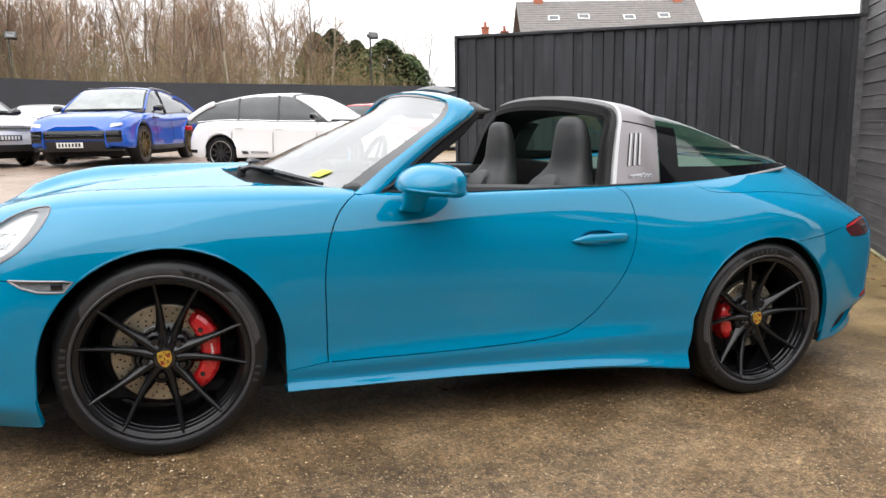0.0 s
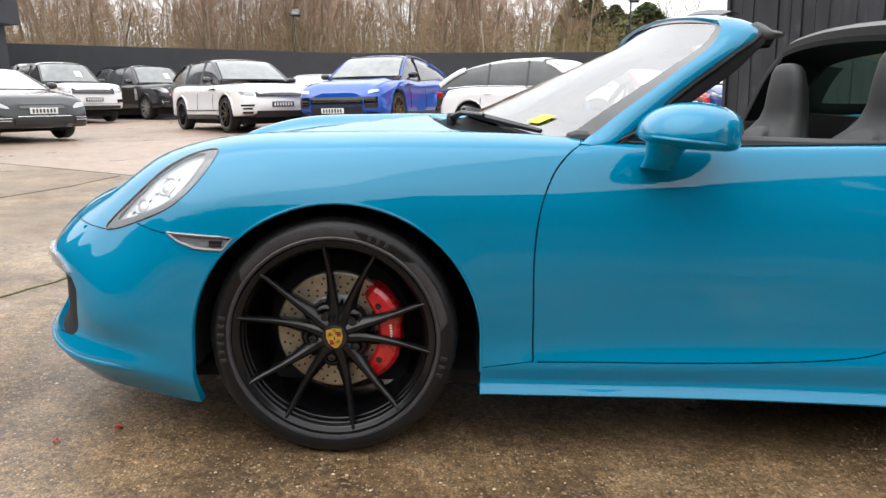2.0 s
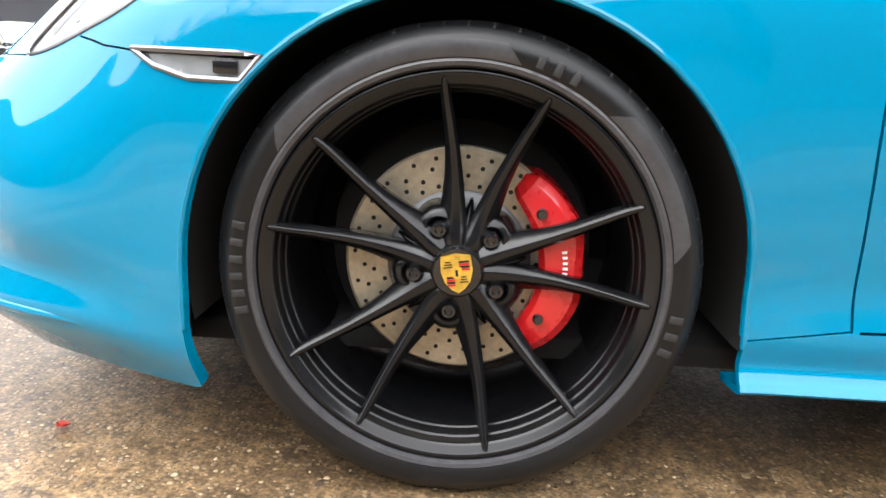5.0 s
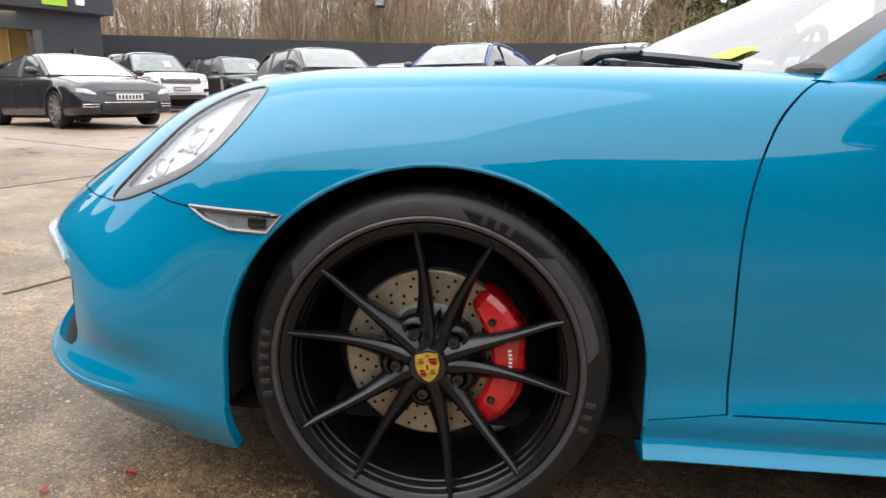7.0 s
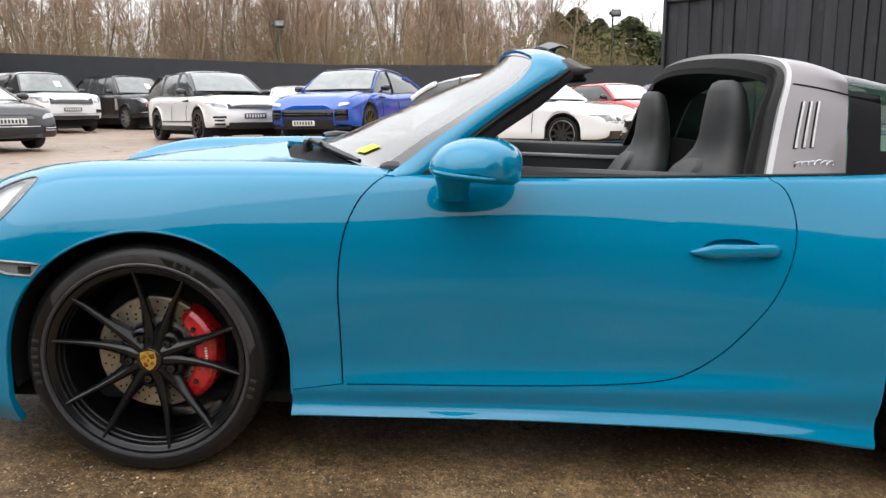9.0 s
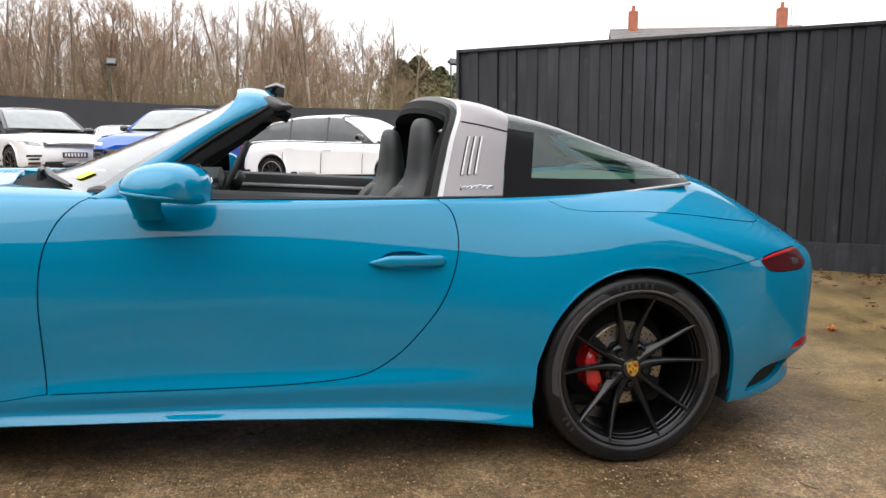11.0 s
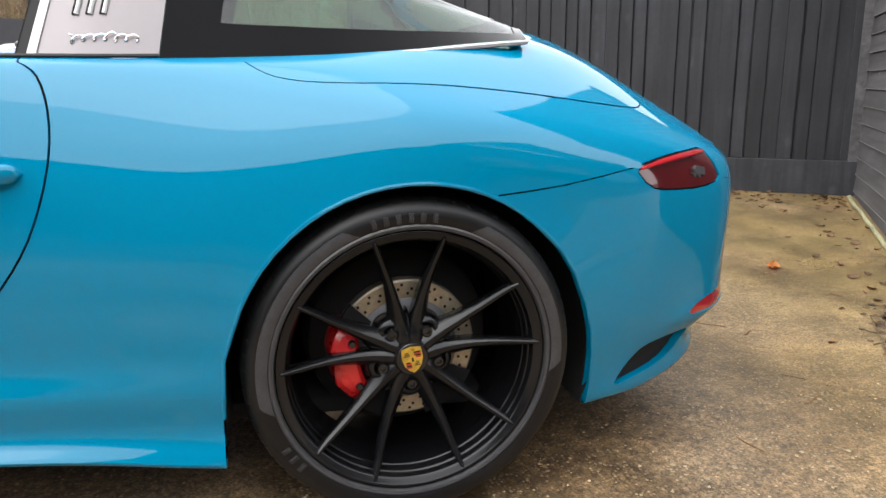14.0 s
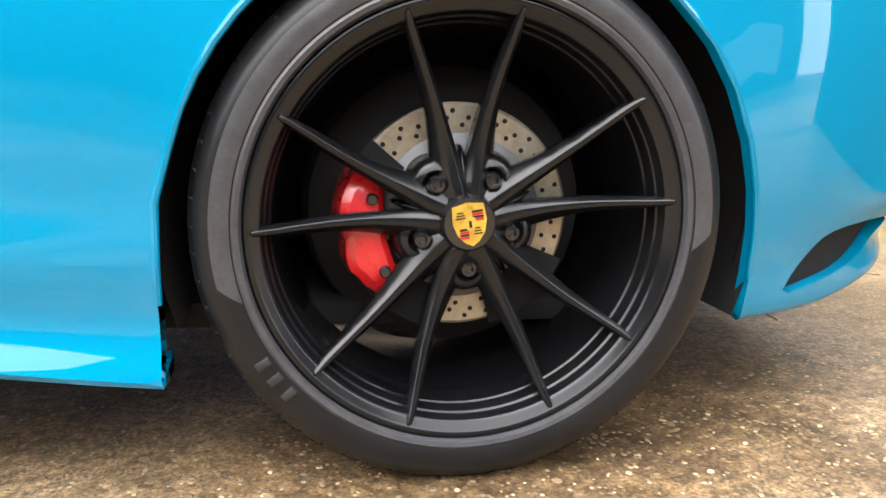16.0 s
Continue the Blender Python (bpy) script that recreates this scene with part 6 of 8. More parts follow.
# ---- mirrors, handles ----
for side in (1, -1):
    m = Matrix.Scale(side, 4, (0, 1, 0))
    housing = []
    for f, wx, top, low, cz in ((0, .015, .010, .008, .920), (.05, .050, .036, .020, .919), (.16, .090, .060, .034, .917), (.4, .117, .078, .044, .915), (.7, .124, .083, .047, .914), (.92, .122, .081, .046, .914), (1.0, .115, .074, .042, .914)):
        ring = []
        for a in np.linspace(0, 2 * math.pi, 41)[:-1]:
            ca, sa = math.cos(a), math.sin(a)
            if sa >= 0:
                dx, dz = wx * math.copysign(abs(ca) ** .9, ca) + .016 * sa, top * sa ** .85
            else:
                dx, dz = wx * math.copysign(abs(ca) ** .55, ca), -low * abs(sa) ** .6 * (.72 + .28 * ca)
            ring.append(Vector((.897 + dx - .02 * (1 - f), -1.075 + .235 * f, cz + dz)))
        housing.append(ring)
    bm = loft(housing)
    bm.transform(m)
    door_mirror = part("door_mirror", bm, PAINT, targa, "blue aerofoil door mirror", smooth=60)
    foot = loft([[Vector((cx + rx * math.cos(a), cy + ry * math.sin(a), z)) for a in np.linspace(0, 2 * math.pi, 21)[:-1]] for z, cx, cy, rx, ry in ((.912, .836, -.945, .056, .075), (.890, .832, -.935, .050, .065), (.868, .832, -.918, .044, .052), (.845, .834, -.895, .042, .052), (.826, .836, -.865, .046, .062))])
    foot.transform(m)
    part("mirror_foot", foot, PAINT, door_mirror, smooth=60)
    # lip along the lower edge of the shell
    lip_pts = [(.775, -.90, .914), (.775, -.96, .9135), (.781, -1.01, .913), (.800, -1.05, .912), (.835, -1.074, .910), (.875, -1.078, .9075), (.915, -1.076, .905), (.93, -1.070, .903)]
    part("mirror_lip", tube([m @ Vector(p) for p in spline([(k, *p) for k, p in enumerate(lip_pts)], np.linspace(0, 7, 30))], [.0045] * 22 + [.0045 - .0004 * k for k in range(8)], 8), PAINT, door_mirror)
    # handle: a stout pull bar across a dished recess in the door skin
    handle = shell("door_handle", *PANELS["handle"], PAINT, targa, side, 0, .0185, "blue pull handle over a shaded recess")
    secs = []
    for f in np.linspace(0, 1, 25):
        hz = .002 + .0165 * min(1, (f / .24) ** .7) * min(1, ((1.0001 - f) / .07) ** .5) + .002 * math.exp(-((f - .3) / .12) ** 2)
        hy = .004 + .008 * math.sin(math.pi * (.04 + .92 * f)) ** .5
        x = 1.500 + .252 * f
        c = np.array((x, float(body_at(*locate([(x, .71)])[0])[1]) - .001 - .019 * math.sin(math.pi * f) ** .55, .702 + .014 * f + .004 * math.sin(math.pi * f)))
        secs.append([m @ Vector((c[0], c[1] + hy * math.cos(a), c[2] + hz * math.sin(a))) for a in np.linspace(0, 2 * math.pi, 17)[:-1]])
    part("pull", loft(secs), PAINT, handle, smooth=60)

# ---- lamps and bumper details ----
for side in (1, -1):
    shell("headlight_bowl", *PANELS["head"], LAMP_BOWL, targa, side, 0, .012)
    edge = [body_at(s, u) for s, u in resample(dom_head, .012, True)]
    part("headlight_bezel", tube([Vector((p[0], p[1] * side, p[2])) for p in edge + edge[:1]], .0028, 6), SILVER_DARK, targa)
    # grey inner border, broad along the upper rear edge of the lens
    outline = resample(dom_head, .008, True)
    mid_dom = outline.mean(0)
    strip = []
    for s, u in outline:
        p = body_at(s, u)
        low = min(1, max(0, .5 + 18 * ((p[0] + .66) * .70 - (p[2] - .60))))
        k = .05 + .26 * low
        row = []
        for f, sink in ((0, .0020), (k * .5, .0022), (k, .0026), (k, .011)):
            q = body_at(s + (mid_dom[0] - s) * f, u + (mid_dom[1] - u) * f)
            row.append(Vector((q[0], (q[1] + sink) * side, q[2] - sink * .5)))
        strip.append(row)
    part("headlight_border", loft(strip + strip[:1], closed=False, cap=False), LAMP_BORDER, targa, smooth=60)
    # two stacked lamps with their hoods, and the four small daytime points round each
    for lx, lz, r in ((-.462, .733, .030), (-.535, .675, .024)):
        st, gi = locate([(lx, lz)])[0]
        c, du, dv = body_at(st, gi), body_at(st + .01, gi) - body_at(st, gi), body_at(st, gi + .01) - body_at(st, gi)
        up = Vector(np.cross(du, dv)).normalized()
        up = up if up.y < 0 else -up
        m4 = Matrix.Scale(side, 4, (0, 1, 0)) @ Matrix.Translation(Vector(c) - up * .0125) @ up.to_track_quat("Z", "Y").to_matrix().to_4x4()
        bm = lathe([(0, .006), (r * .5, .004), (r * .66, .001), (r * .72, -.001), (r * .86, .004), (r, .002), (r, -.010)], 28, "z")
        bm.transform(m4)
        lamp = part("projector", bm, LAMP_BOWL, targa, "round projector lamp")
        for a in (45, 135, 225, 315):
            bm = box(-.005, .005, -.0035, .0035, 0, .004, .001)
            bm.transform(m4 @ Matrix.Rotation(radians(a), 4, "Z") @ Matrix.Translation((r * 1.25, 0, 0)))
            part("daytime_point", bm, LAMP_RING, lamp)
    shell("marker_bowl", *PANELS["marker"], LAMP_RING, targa, side, 0, .0045)
    mx, my, mz = body_at(*locate([(-.300, .600)])[0])
    part("marker_reflector", box(mx - .017, mx + .015, my * side - .004, my * side + .004, mz - .009, mz + .008, .002), GLOSS_BLACK, targa, "small black square of the side marker")
    bars = [body_at(s, u) for s, u in resample(dom_marker, .02, True)]
    part("marker_frame", tube([Vector((p[0], p[1] * side - .001 * side, p[2])) for p in bars] + [Vector((bars[0][0], bars[0][1] * side, bars[0][2]))], .0042, 6), SILVER_DARK, targa)
    shell("daytime_bowl", *PANELS["drl"], LAMP_RING, targa, side, .03, -.007)
    # lower lip along the front bumper, and the tail light's bright band
    lip = [body_at(s, u) for s, u in [(s, BK[1]) for s in np.linspace(-1, -.46, 40)]]
    part("front_lip", tube([Vector((p[0] + .003, p[1] * side + .005 * side, p[2] + .002)) for p in lip], [.010 * min(1, .25 + k / 10, .25 + (39 - k) / 14) for k in range(40)], 8), PAINT, targa, smooth=60)
    top = [body_at(s, u) for s, u in locate([(2.945, .739), (3.014, .754), (3.10, .765), (3.17, .770)])]
    part("tail_band", tube([Vector((p[0] + .001, p[1] * side - .002 * side, p[2])) for p in top], [.003, .007, .008, .006], 8, squash=.6), TAIL_BRIGHT, targa)
    tp, tt = PANELS["tail"]
    mid = tp[tt].mean(1)
    shell("reversing_lamp", tp, tt[(mid[:, 0] > 3.115) & (mid[:, 0] < 3.16) & (mid[:, 2] > .718) & (mid[:, 2] < .736)], SILVER_DARK, targa, side, .006, -.002, "clear reversing lamp")
    part("washer_cap", lathe([(0, .008), (.008, .006), (.010, 0), (.010, -.01)], 14, "z", center=(-.721, -.705 * side, .590)), PAINT, targa)
for side in (1, -1):
    for arch, first, last in ((FRONT_ARCH, 1, -1), (REAR_ARCH, 1, -1)):
        edge = [body_at(s, u) for s, u in resample(locate(arch)[first:last], .015)]
        part("arch_lip", tube([Vector((p[0], (p[1] + .001) * side, p[2])) for p in edge], .0050, 8), PAINT, targa)
part("rear_diffuser", loft([[Vector((x, y, z)) for x, z in ((2.86, .20), (3.28 - .25 * (y / .6) ** 2, .25), (3.30 - .25 * (y / .6) ** 2, .30), (2.86, .30))] for y in np.linspace(-.6, .6, 11)]), BLACK, targa)
part("nose_backing", loft([[Vector((x, y, z)) for x, z in ((-.86 + .5 * (y / .7) ** 4, .16), (-.88 + .5 * (y / .7) ** 4, .5), (-.5, .5), (-.5, .16))] for y in np.linspace(-.68, .68, 13)]), VOID, targa)


# ---- parked cars ----
YELLOW_CALIPER = material("yellow_brake_paint", (0.60, 0.42, 0.02), 0.35, vary=0.1)
CARGLASS_SIDE = material("tinted_side_glass", (0.06, 0.064, 0.066), 0.08, vary=0.3, scale=2, coat=0.35, spec=0.3)
# pale base colours put sky reflection into the windscreens, on top of their gloss
CARGLASS_SCREEN = material("screen_painted_sky", (0.17, 0.185, 0.18), 0.08, vary=0.35, scale=3, coat=1.0, spec=0.6)
CARGLASS_RAKED = material("raked_screen_painted_sky", (0.50, 0.52, 0.51), 0.07, 0.6, vary=0.2, scale=3, coat=1.0, spec=0.6)
PLATE_WHITE = material("plate_white", (0.75, 0.75, 0.72), 0.4, vary=0.05)
PLATE_MARK = material("plate_mark", (0.02, 0.02, 0.02), 0.5, vary=0.1)
LAMP_CLEAR = material("lamp_glass", (0.40, 0.41, 0.43), 0.12, 0.2, vary=0.35, scale=14, coat=1)
ALLOY = material("silver_alloy", (0.50, 0.49, 0.46), 0.3, 0.8, vary=0.15, scale=10)
BRONZE = material("bronze_alloy", (0.10, 0.075, 0.03), 0.4, 0.6, vary=0.15, scale=10)
PLASTIC = material("black_bumper_plastic", (0.02, 0.02, 0.021), 0.55, vary=0.2, scale=10)


def car_wheel(parent, x, y, r, rim_mat, spokes, out, lip_mat):
    """A parked car's wheel; out: +1 or -1, the side that it faces."""
    w = new("wheel")
    w.parent = parent
    w.matrix_local = Matrix.Translation((x, y, r)) @ Matrix.Scale(-out, 4, (0, 1, 0))
    rr = r * .745
    part("tyre", lathe([(rr, .0), (rr + .02, -.012), (r - .02, -.008), (r, .03), (r, .2), (r - .03, .23), (rr, .22)], 36), RUBBER, w)
    part("rim", lathe([(rr, .006), (rr + .006, -.006), (rr - .012, .0), (rr - .02, .03), (rr - .03, .10), (.0, .12)], 36), rim_mat if rim_mat is not ALLOY else GREY_CAST, w)
    for k in range(spokes):
        a = 2 * math.pi * k / spokes + .2
        d, n = Vector((math.cos(a), 0, math.sin(a))), Vector((-math.sin(a), 0, math.cos(a)))
        secs = [[d * f + n * wd + Vector((0, yy, 0)), d * f - n * wd + Vector((0, yy, 0)), d * f - n * wd + Vector((0, yy + .03, 0)), d * f + n * wd + Vector((0, yy + .03, 0))] for f, wd, yy in ((.03, .03, .018), (rr * .5, .024, .016), (rr - .008, .018, .004))]
        part("spoke", loft(secs), rim_mat, w, smooth=30)
    part("rim_lip", lathe([(rr - .004, -.004), (rr + .004, -.008), (rr + .009, -.003)], 36), lip_mat, w)
    part("hub", lathe([(0, .008), (.04, .010), (.055, .03)], 16), rim_mat, w)
    return w


def build_car(name, x, y, heading, label, paint, size, top, belt, shape):
    """A parked car from its side profile. size: length, width, wheelbase, wheel radius; top: knots (x, height) of hood, roof and tail; belt: knots of the belt line; shape: dict of details. Forward is +x."""
    length, width, base, r = size
    z0 = float(ground_z(x, y)[0])
    car = thing(name, Matrix.Translation((x, y, z0)) @ Matrix.Rotation(radians(heading), 4, "Z"), label, "car", "parked cars")
    hw, hl = width / 2, length / 2
    axle = (base / 2 + shape.get("shift", 0), -base / 2 + shape.get("shift", 0))
    sill = shape.get("sill", .30)
    R = r + shape.get("arch", .045)

    def plan(px):
        """Half width of the body at px, drawn in towards its ends."""
        e = abs(px) / hl
        return hw * (1 - .08 * max(0, (e - .70) / .30) ** 2 - .10 * max(0, (e - .88) / .12) ** 2 - .22 * max(0, (e - .955) / .045) ** 2)
    lean, lean_z = shape.get("lean", .10), shape.get("lean_z", .52)

    def ends(px, z):
        """Roundness of nose and tail seen from the side: the ends fall back above and below the bumper."""
        e = max(0, (abs(px) / hl - .78) / .22)
        return px - math.copysign(lean * e * e * min(1.4, abs(z - lean_z) / .38) ** 2, px)
    xs = sorted(set(list(np.round(np.linspace(-hl, hl, 46), 3)) + [round(s * hl * e, 3) for s in (-1, 1) for e in (.965, .975, .985, .993)] + [round(a + d, 3) for a in axle for d in np.linspace(-R, R, 15)]))
    secs = []
    gx_hood = shape["screen"][0] + .05
    for px in xs:
        e = abs(px) / hl
        w = plan(px)
        zt = float(spline(belt, px)[0][0])
        zb = sill + shape.get("rise", .06) * max(0, (e - .86) / .14)
        for a in axle:
            if abs(px - a) < R:
                zb = max(zb, r + math.sqrt(R * R - (px - a) ** 2))
        zb = min(zb, zt - .12)
        zm = (sill + zt) / 2
        flare = shape.get("flare", .6) * max([0] + [1 - max(0, (abs(px - a) - R * .8) / .22) for a in axle if abs(px - a) < R * .8 + .22]) * .018
        zs = max(zt - .17, zm + .02)
        waist = shape.get("waist", .030) * max(0, 1 - e ** 4)
        bulge = shape.get("bonnet", .020) * (px > gx_hood)
        half = [(0, zb + .0), (w * .86, zb), (w * .965 + flare, zb + .012), (w * .99 + flare, zb + .05), (w - waist * .55 + flare * .5, (sill * .45 + zm * .55)), (w - waist + flare * .4, zm), (w - waist * .35, zs - .015), (w * .985, zs + .012), (w * .955, zt - .06), (w * .90, zt - .012), (w * .80, zt + .004), (w * .60, zt + .012 + bulge), (w * .52, zt + .016 + bulge * .4), (0, zt + .034)]
        for q in range(1, len(half)):
            half[q] = (half[q][0], max(half[q][1], half[q - 1][1] + (.006 if q < 10 else 0)))
        ring = [Vector((ends(px, zz), -yy, zz)) for yy, zz in half] + [Vector((ends(px, zz), yy, zz)) for yy, zz in half[-2:0:-1]]
        secs.append(ring)
    part("body", loft(secs), paint, car, smooth=42)
    part("underbody", box(-hl + .4, hl - .5, -hw * .78, hw * .78, .17, sill + .25, .03), VOID, car)
    for a in axle:
        for s in (-1, 1):
            part("wheel_arch", lathe([(R + .012, s * (hw - .012)), (R - .02, s * (hw - .05)), (R - .02, s * (hw - .35)), (.05, s * (hw - .35))], 24, center=(a, 0, r), arc=(radians(-12), radians(192))), shape.get("arch_mat", VOID), car)
    # glasshouse
    gx0, gx1 = shape["screen"][0], shape["tail"][0]
    gsecs, rsecs = [], []
    for px in np.linspace(gx0, gx1, 34):
        zt, zb = float(spline(top, px)[0][0]), float(spline(belt, px)[0][0]) - .02
        zt = max(zt, zb + .012)
        k = (zt - zb) / max(.1, shape["height"] - zb)
        wb, wr = hw * .90, hw * (.90 - .20 * k)
        ring = [(wb, zb), (wb - (wb - wr) * .5, zb + (zt - zb) * .55), (wr, zt - .045 * k), (wr * .86, zt - .008), (wr * .45, zt + .018 * k), (0, zt + .025 * k)]
        gsecs.append([Vector((px, -a, b)) for a, b in ring] + [Vector((px, a, b)) for a, b in ring[-2::-1]])
        if shape["screen"][1] >= px >= shape["tail"][1]:
            rr = [(wr + .006, zt - .075 * k), (wr + .004, zt - .035 * k), (wr * .86, zt + .004), (wr * .45, zt + .03 * k), (0, zt + .037 * k)]
            rsecs.append([Vector((px, -a, b)) for a, b in rr] + [Vector((px, a, b)) for a, b in rr[-2::-1]])
    part("side_glass", loft(gsecs, closed=False, cap=False), CARGLASS_SIDE, car, smooth=50)
    part("roof", loft(rsecs, closed=False, cap=False), shape.get("roof", paint), car, smooth=50)
    # windscreen panel between its base and the roof edge
    bm = bmesh.new()
    rows = []
    for f in np.linspace(.06, .97, 8):
        px = gx0 + (shape["screen"][1] - gx0) * f
        zt, zb = float(spline(top, px)[0][0]), float(spline(belt, px)[0][0])
        k = max(0, (zt - zb) / (shape["height"] - zb))
        wr = hw * (.90 - .20 * k) - .05
        rows.append([bm.verts.new((px + .012 + (.05 * (1 - t * t)), wr * t, zt + .006 + .022 * k * (1 - t * t))) for t in np.linspace(-1, 1, 9)])
    for a, b in zip(rows, rows[1:]):
        for k in range(8):
            bm.faces.new((a[k], a[k + 1], b[k + 1], b[k]))
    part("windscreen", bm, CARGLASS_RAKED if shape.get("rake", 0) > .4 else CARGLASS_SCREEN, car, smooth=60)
    if "note" in shape:
        # sheet of paper behind the glass, level with the screen
        sheet = []
        for f in (.28, .58):
            px = gx0 + (shape["screen"][1] - gx0) * f
            zt = float(spline(top, px)[0][0])
            sheet.append([Vector((px + .062 + dx, yy, zt + .018)) for yy, dx in ((.22, 0), (.42, -.01), (.42, -.006), (.22, .004))])
        part("price_sheet", loft(sheet), shape["note"], car, "white sheet of paper in the windscreen", smooth=None)
    for s in (-1, 1):
        def edge(px):
            zt, zb = float(spline(top, px)[0][0]), float(spline(belt, px)[0][0]) - .02
            k = (max(zt, zb + .012) - zb) / max(.1, shape["height"] - zb)
            return Vector((px, s * (hw * (.90 - .20 * k) + .004), zt - .04 * k))
        pil = shape.get("pillar", paint)
        part("front_pillar", tube([edge(p) for p in np.linspace(gx0 - .02, shape["screen"][1], 8)], .038, 6, squash=.6), pil, car)
        part("rear_pillar", tube([edge(p) for p in np.linspace(shape["tail"][1] + .1, gx1 + .01, 10)], shape.get("tail_post", .045), 6, squash=.7), shape.get("rear_pillar", pil), car)
        for px in shape.get("posts", ()):
            t, b = edge(px), Vector((px + .05, s * hw * .905, float(spline(belt, px)[0][0])))
            part("door_post", tube([b, t.lerp(b, .45) + Vector((0, s * .012, 0)), t], .032, 6, squash=.4), GLOSS_BLACK, car)
        mx = gx0 - .28
        mz = float(spline(belt, mx)[0][0]) + .10
        mir = loft([[Vector((mx + .07 * rx * math.cos(a), s * (hw + off), mz + .075 * rx * math.sin(a))) for a in np.linspace(0, 2 * math.pi, 13)[:-1]] for off, rx in ((-.02, .55), (.05, .95), (.14, 1.0), (.19, .6))])
        part("door_mirror", mir, shape.get("mirror", GLOSS_BLACK), car, smooth=60)
        part("mirror_arm", tube([(mx, s * (hw - .06), mz - .10), (mx, s * (hw + .03), mz - .04)], .022, 6), GLOSS_BLACK, car)
        if shape.get("cladding"):
            part("sill_trim", box(axle[1] + R + .01, axle[0] - R - .01, s * (hw - .012) - .02, s * (hw - .012) + .02, sill - .06, sill + .05, .015), shape["cladding"], car)
        if "rails" in shape:
            part("roof_rail", tube([edge(p) + Vector((0, -s * .03, .05)) for p in np.linspace(shape["screen"][1] - .1, shape["tail"][1] + .2, 8)], .014, 6), GLOSS_BLACK, car)
        for hx in shape.get("handles", ()):
            hz = float(spline(belt, hx)[0][0]) - .15
            part("door_handle", box(hx - .1, hx + .1, s * (hw * .99) - .015, s * (hw * .99) + .02, hz - .012, hz + .014, .008), paint, car)
        for dx in shape.get("door_lines", ()):
            zz = float(spline(belt, dx)[0][0])
            part("door_gap", tube([(dx, s * (hw + .0005), sill + .12), (dx + .01, s * (hw + .0015), (sill + zz) / 2), (dx + .02, s * hw * .95, zz - .03)], .006, 4), VOID, car)
        if shape.get("vent"):
            vx = axle[0] - R - .10
            vz = float(spline(belt, vx)[0][0]) - .13
            part("wing_vent", loft([[Vector((vx + u, s * (hw - .004), vz + v)), Vector((vx + u, s * (hw + .006), vz + v)), Vector((vx + u, s * (hw + .006), vz + v + h2)), Vector((vx + u, s * (hw - .004), vz + v + h2))] for u, v, h2 in ((-.34, .012, .012), (-.12, .006, .03), (.06, 0, .035))]), GLOSS_BLACK, car)
        if shape.get("gill"):
            gx = axle[0] - R - .20
            for j in range(3):
                part("door_vent", box(gx - .02 + .055 * j, gx + .02 + .055 * j, s * (hw - .02) - .012, s * (hw - .02) + .024, .66, 1.06, .006), shape["gill"], car)
        if shape.get("graphic"):
            for j in range(8):
                u = axle[1] + R + .12 + (0 if j == 0 else .17 + .06 * j)
                wd = .15 if j == 0 else .022
                part("side_graphic", loft([[Vector((u + q, s * (hw + .001), zz)), Vector((u + q, s * (hw + .004), zz)), Vector((u + wd + q, s * (hw + .004), zz)), Vector((u + wd + q, s * (hw + .001), zz))] for zz, q in ((sill + .09, .04), (sill + .15, 0))]), PLASTIC, car)
            part("bumper_slot", box(-hl + .16, -hl + .36, s * plan(-hl + .22) - .01, s * plan(-hl + .22) + .012, sill + .12, sill + .19, .008), GLOSS_BLACK, car)
        if shape.get("strip"):
            part("side_strip", box(axle[1] + R + .03, axle[0] - R - .03, s * (hw - .006) - .010, s * (hw - .006) + .008, sill + .13, sill + .155, .004), shape["strip"], car)
        # bright line under the side windows and a dark seam along the bonnet
        part("window_line", tube([Vector((p, s * (hw * .90 + .008), float(spline(belt, p)[0][0]) + .012)) for p in np.linspace(gx1 + .25, gx0 - .35, 14)], .006, 5), shape.get("line", GLOSS_BLACK), car)
        part("bonnet_gap", tube([Vector((ends(p, float(spline(belt, p)[0][0])), s * plan(p) * .86, float(spline(belt, p)[0][0]) + .002)) for p in np.linspace(gx0 - .05, hl * .93, 10)], .005, 4), VOID, car)
        for a in axle:
            made = car_wheel(car, a, s * (hw - .015), r, shape["rim"], shape.get("spokes", 10), s, shape.get("lip", GREY_CAST))
            if "caliper" in shape:
                part("caliper", lathe([(r * .36, .045), (r * .56, .045), (r * .56, .10), (r * .36, .10)], 8, arc=(radians(150), radians(215)), closed=True), shape["caliper"], made)
    # nose pieces: (part name, y0, y1, z0, z1, proud, material, mirrored)
    def nose_x(yy, zz):
        px = hl
        while px > 0 and (plan(px) * .985 < abs(yy) or float(spline(belt, px)[0][0]) - .03 < zz):
            px -= .01
        return px
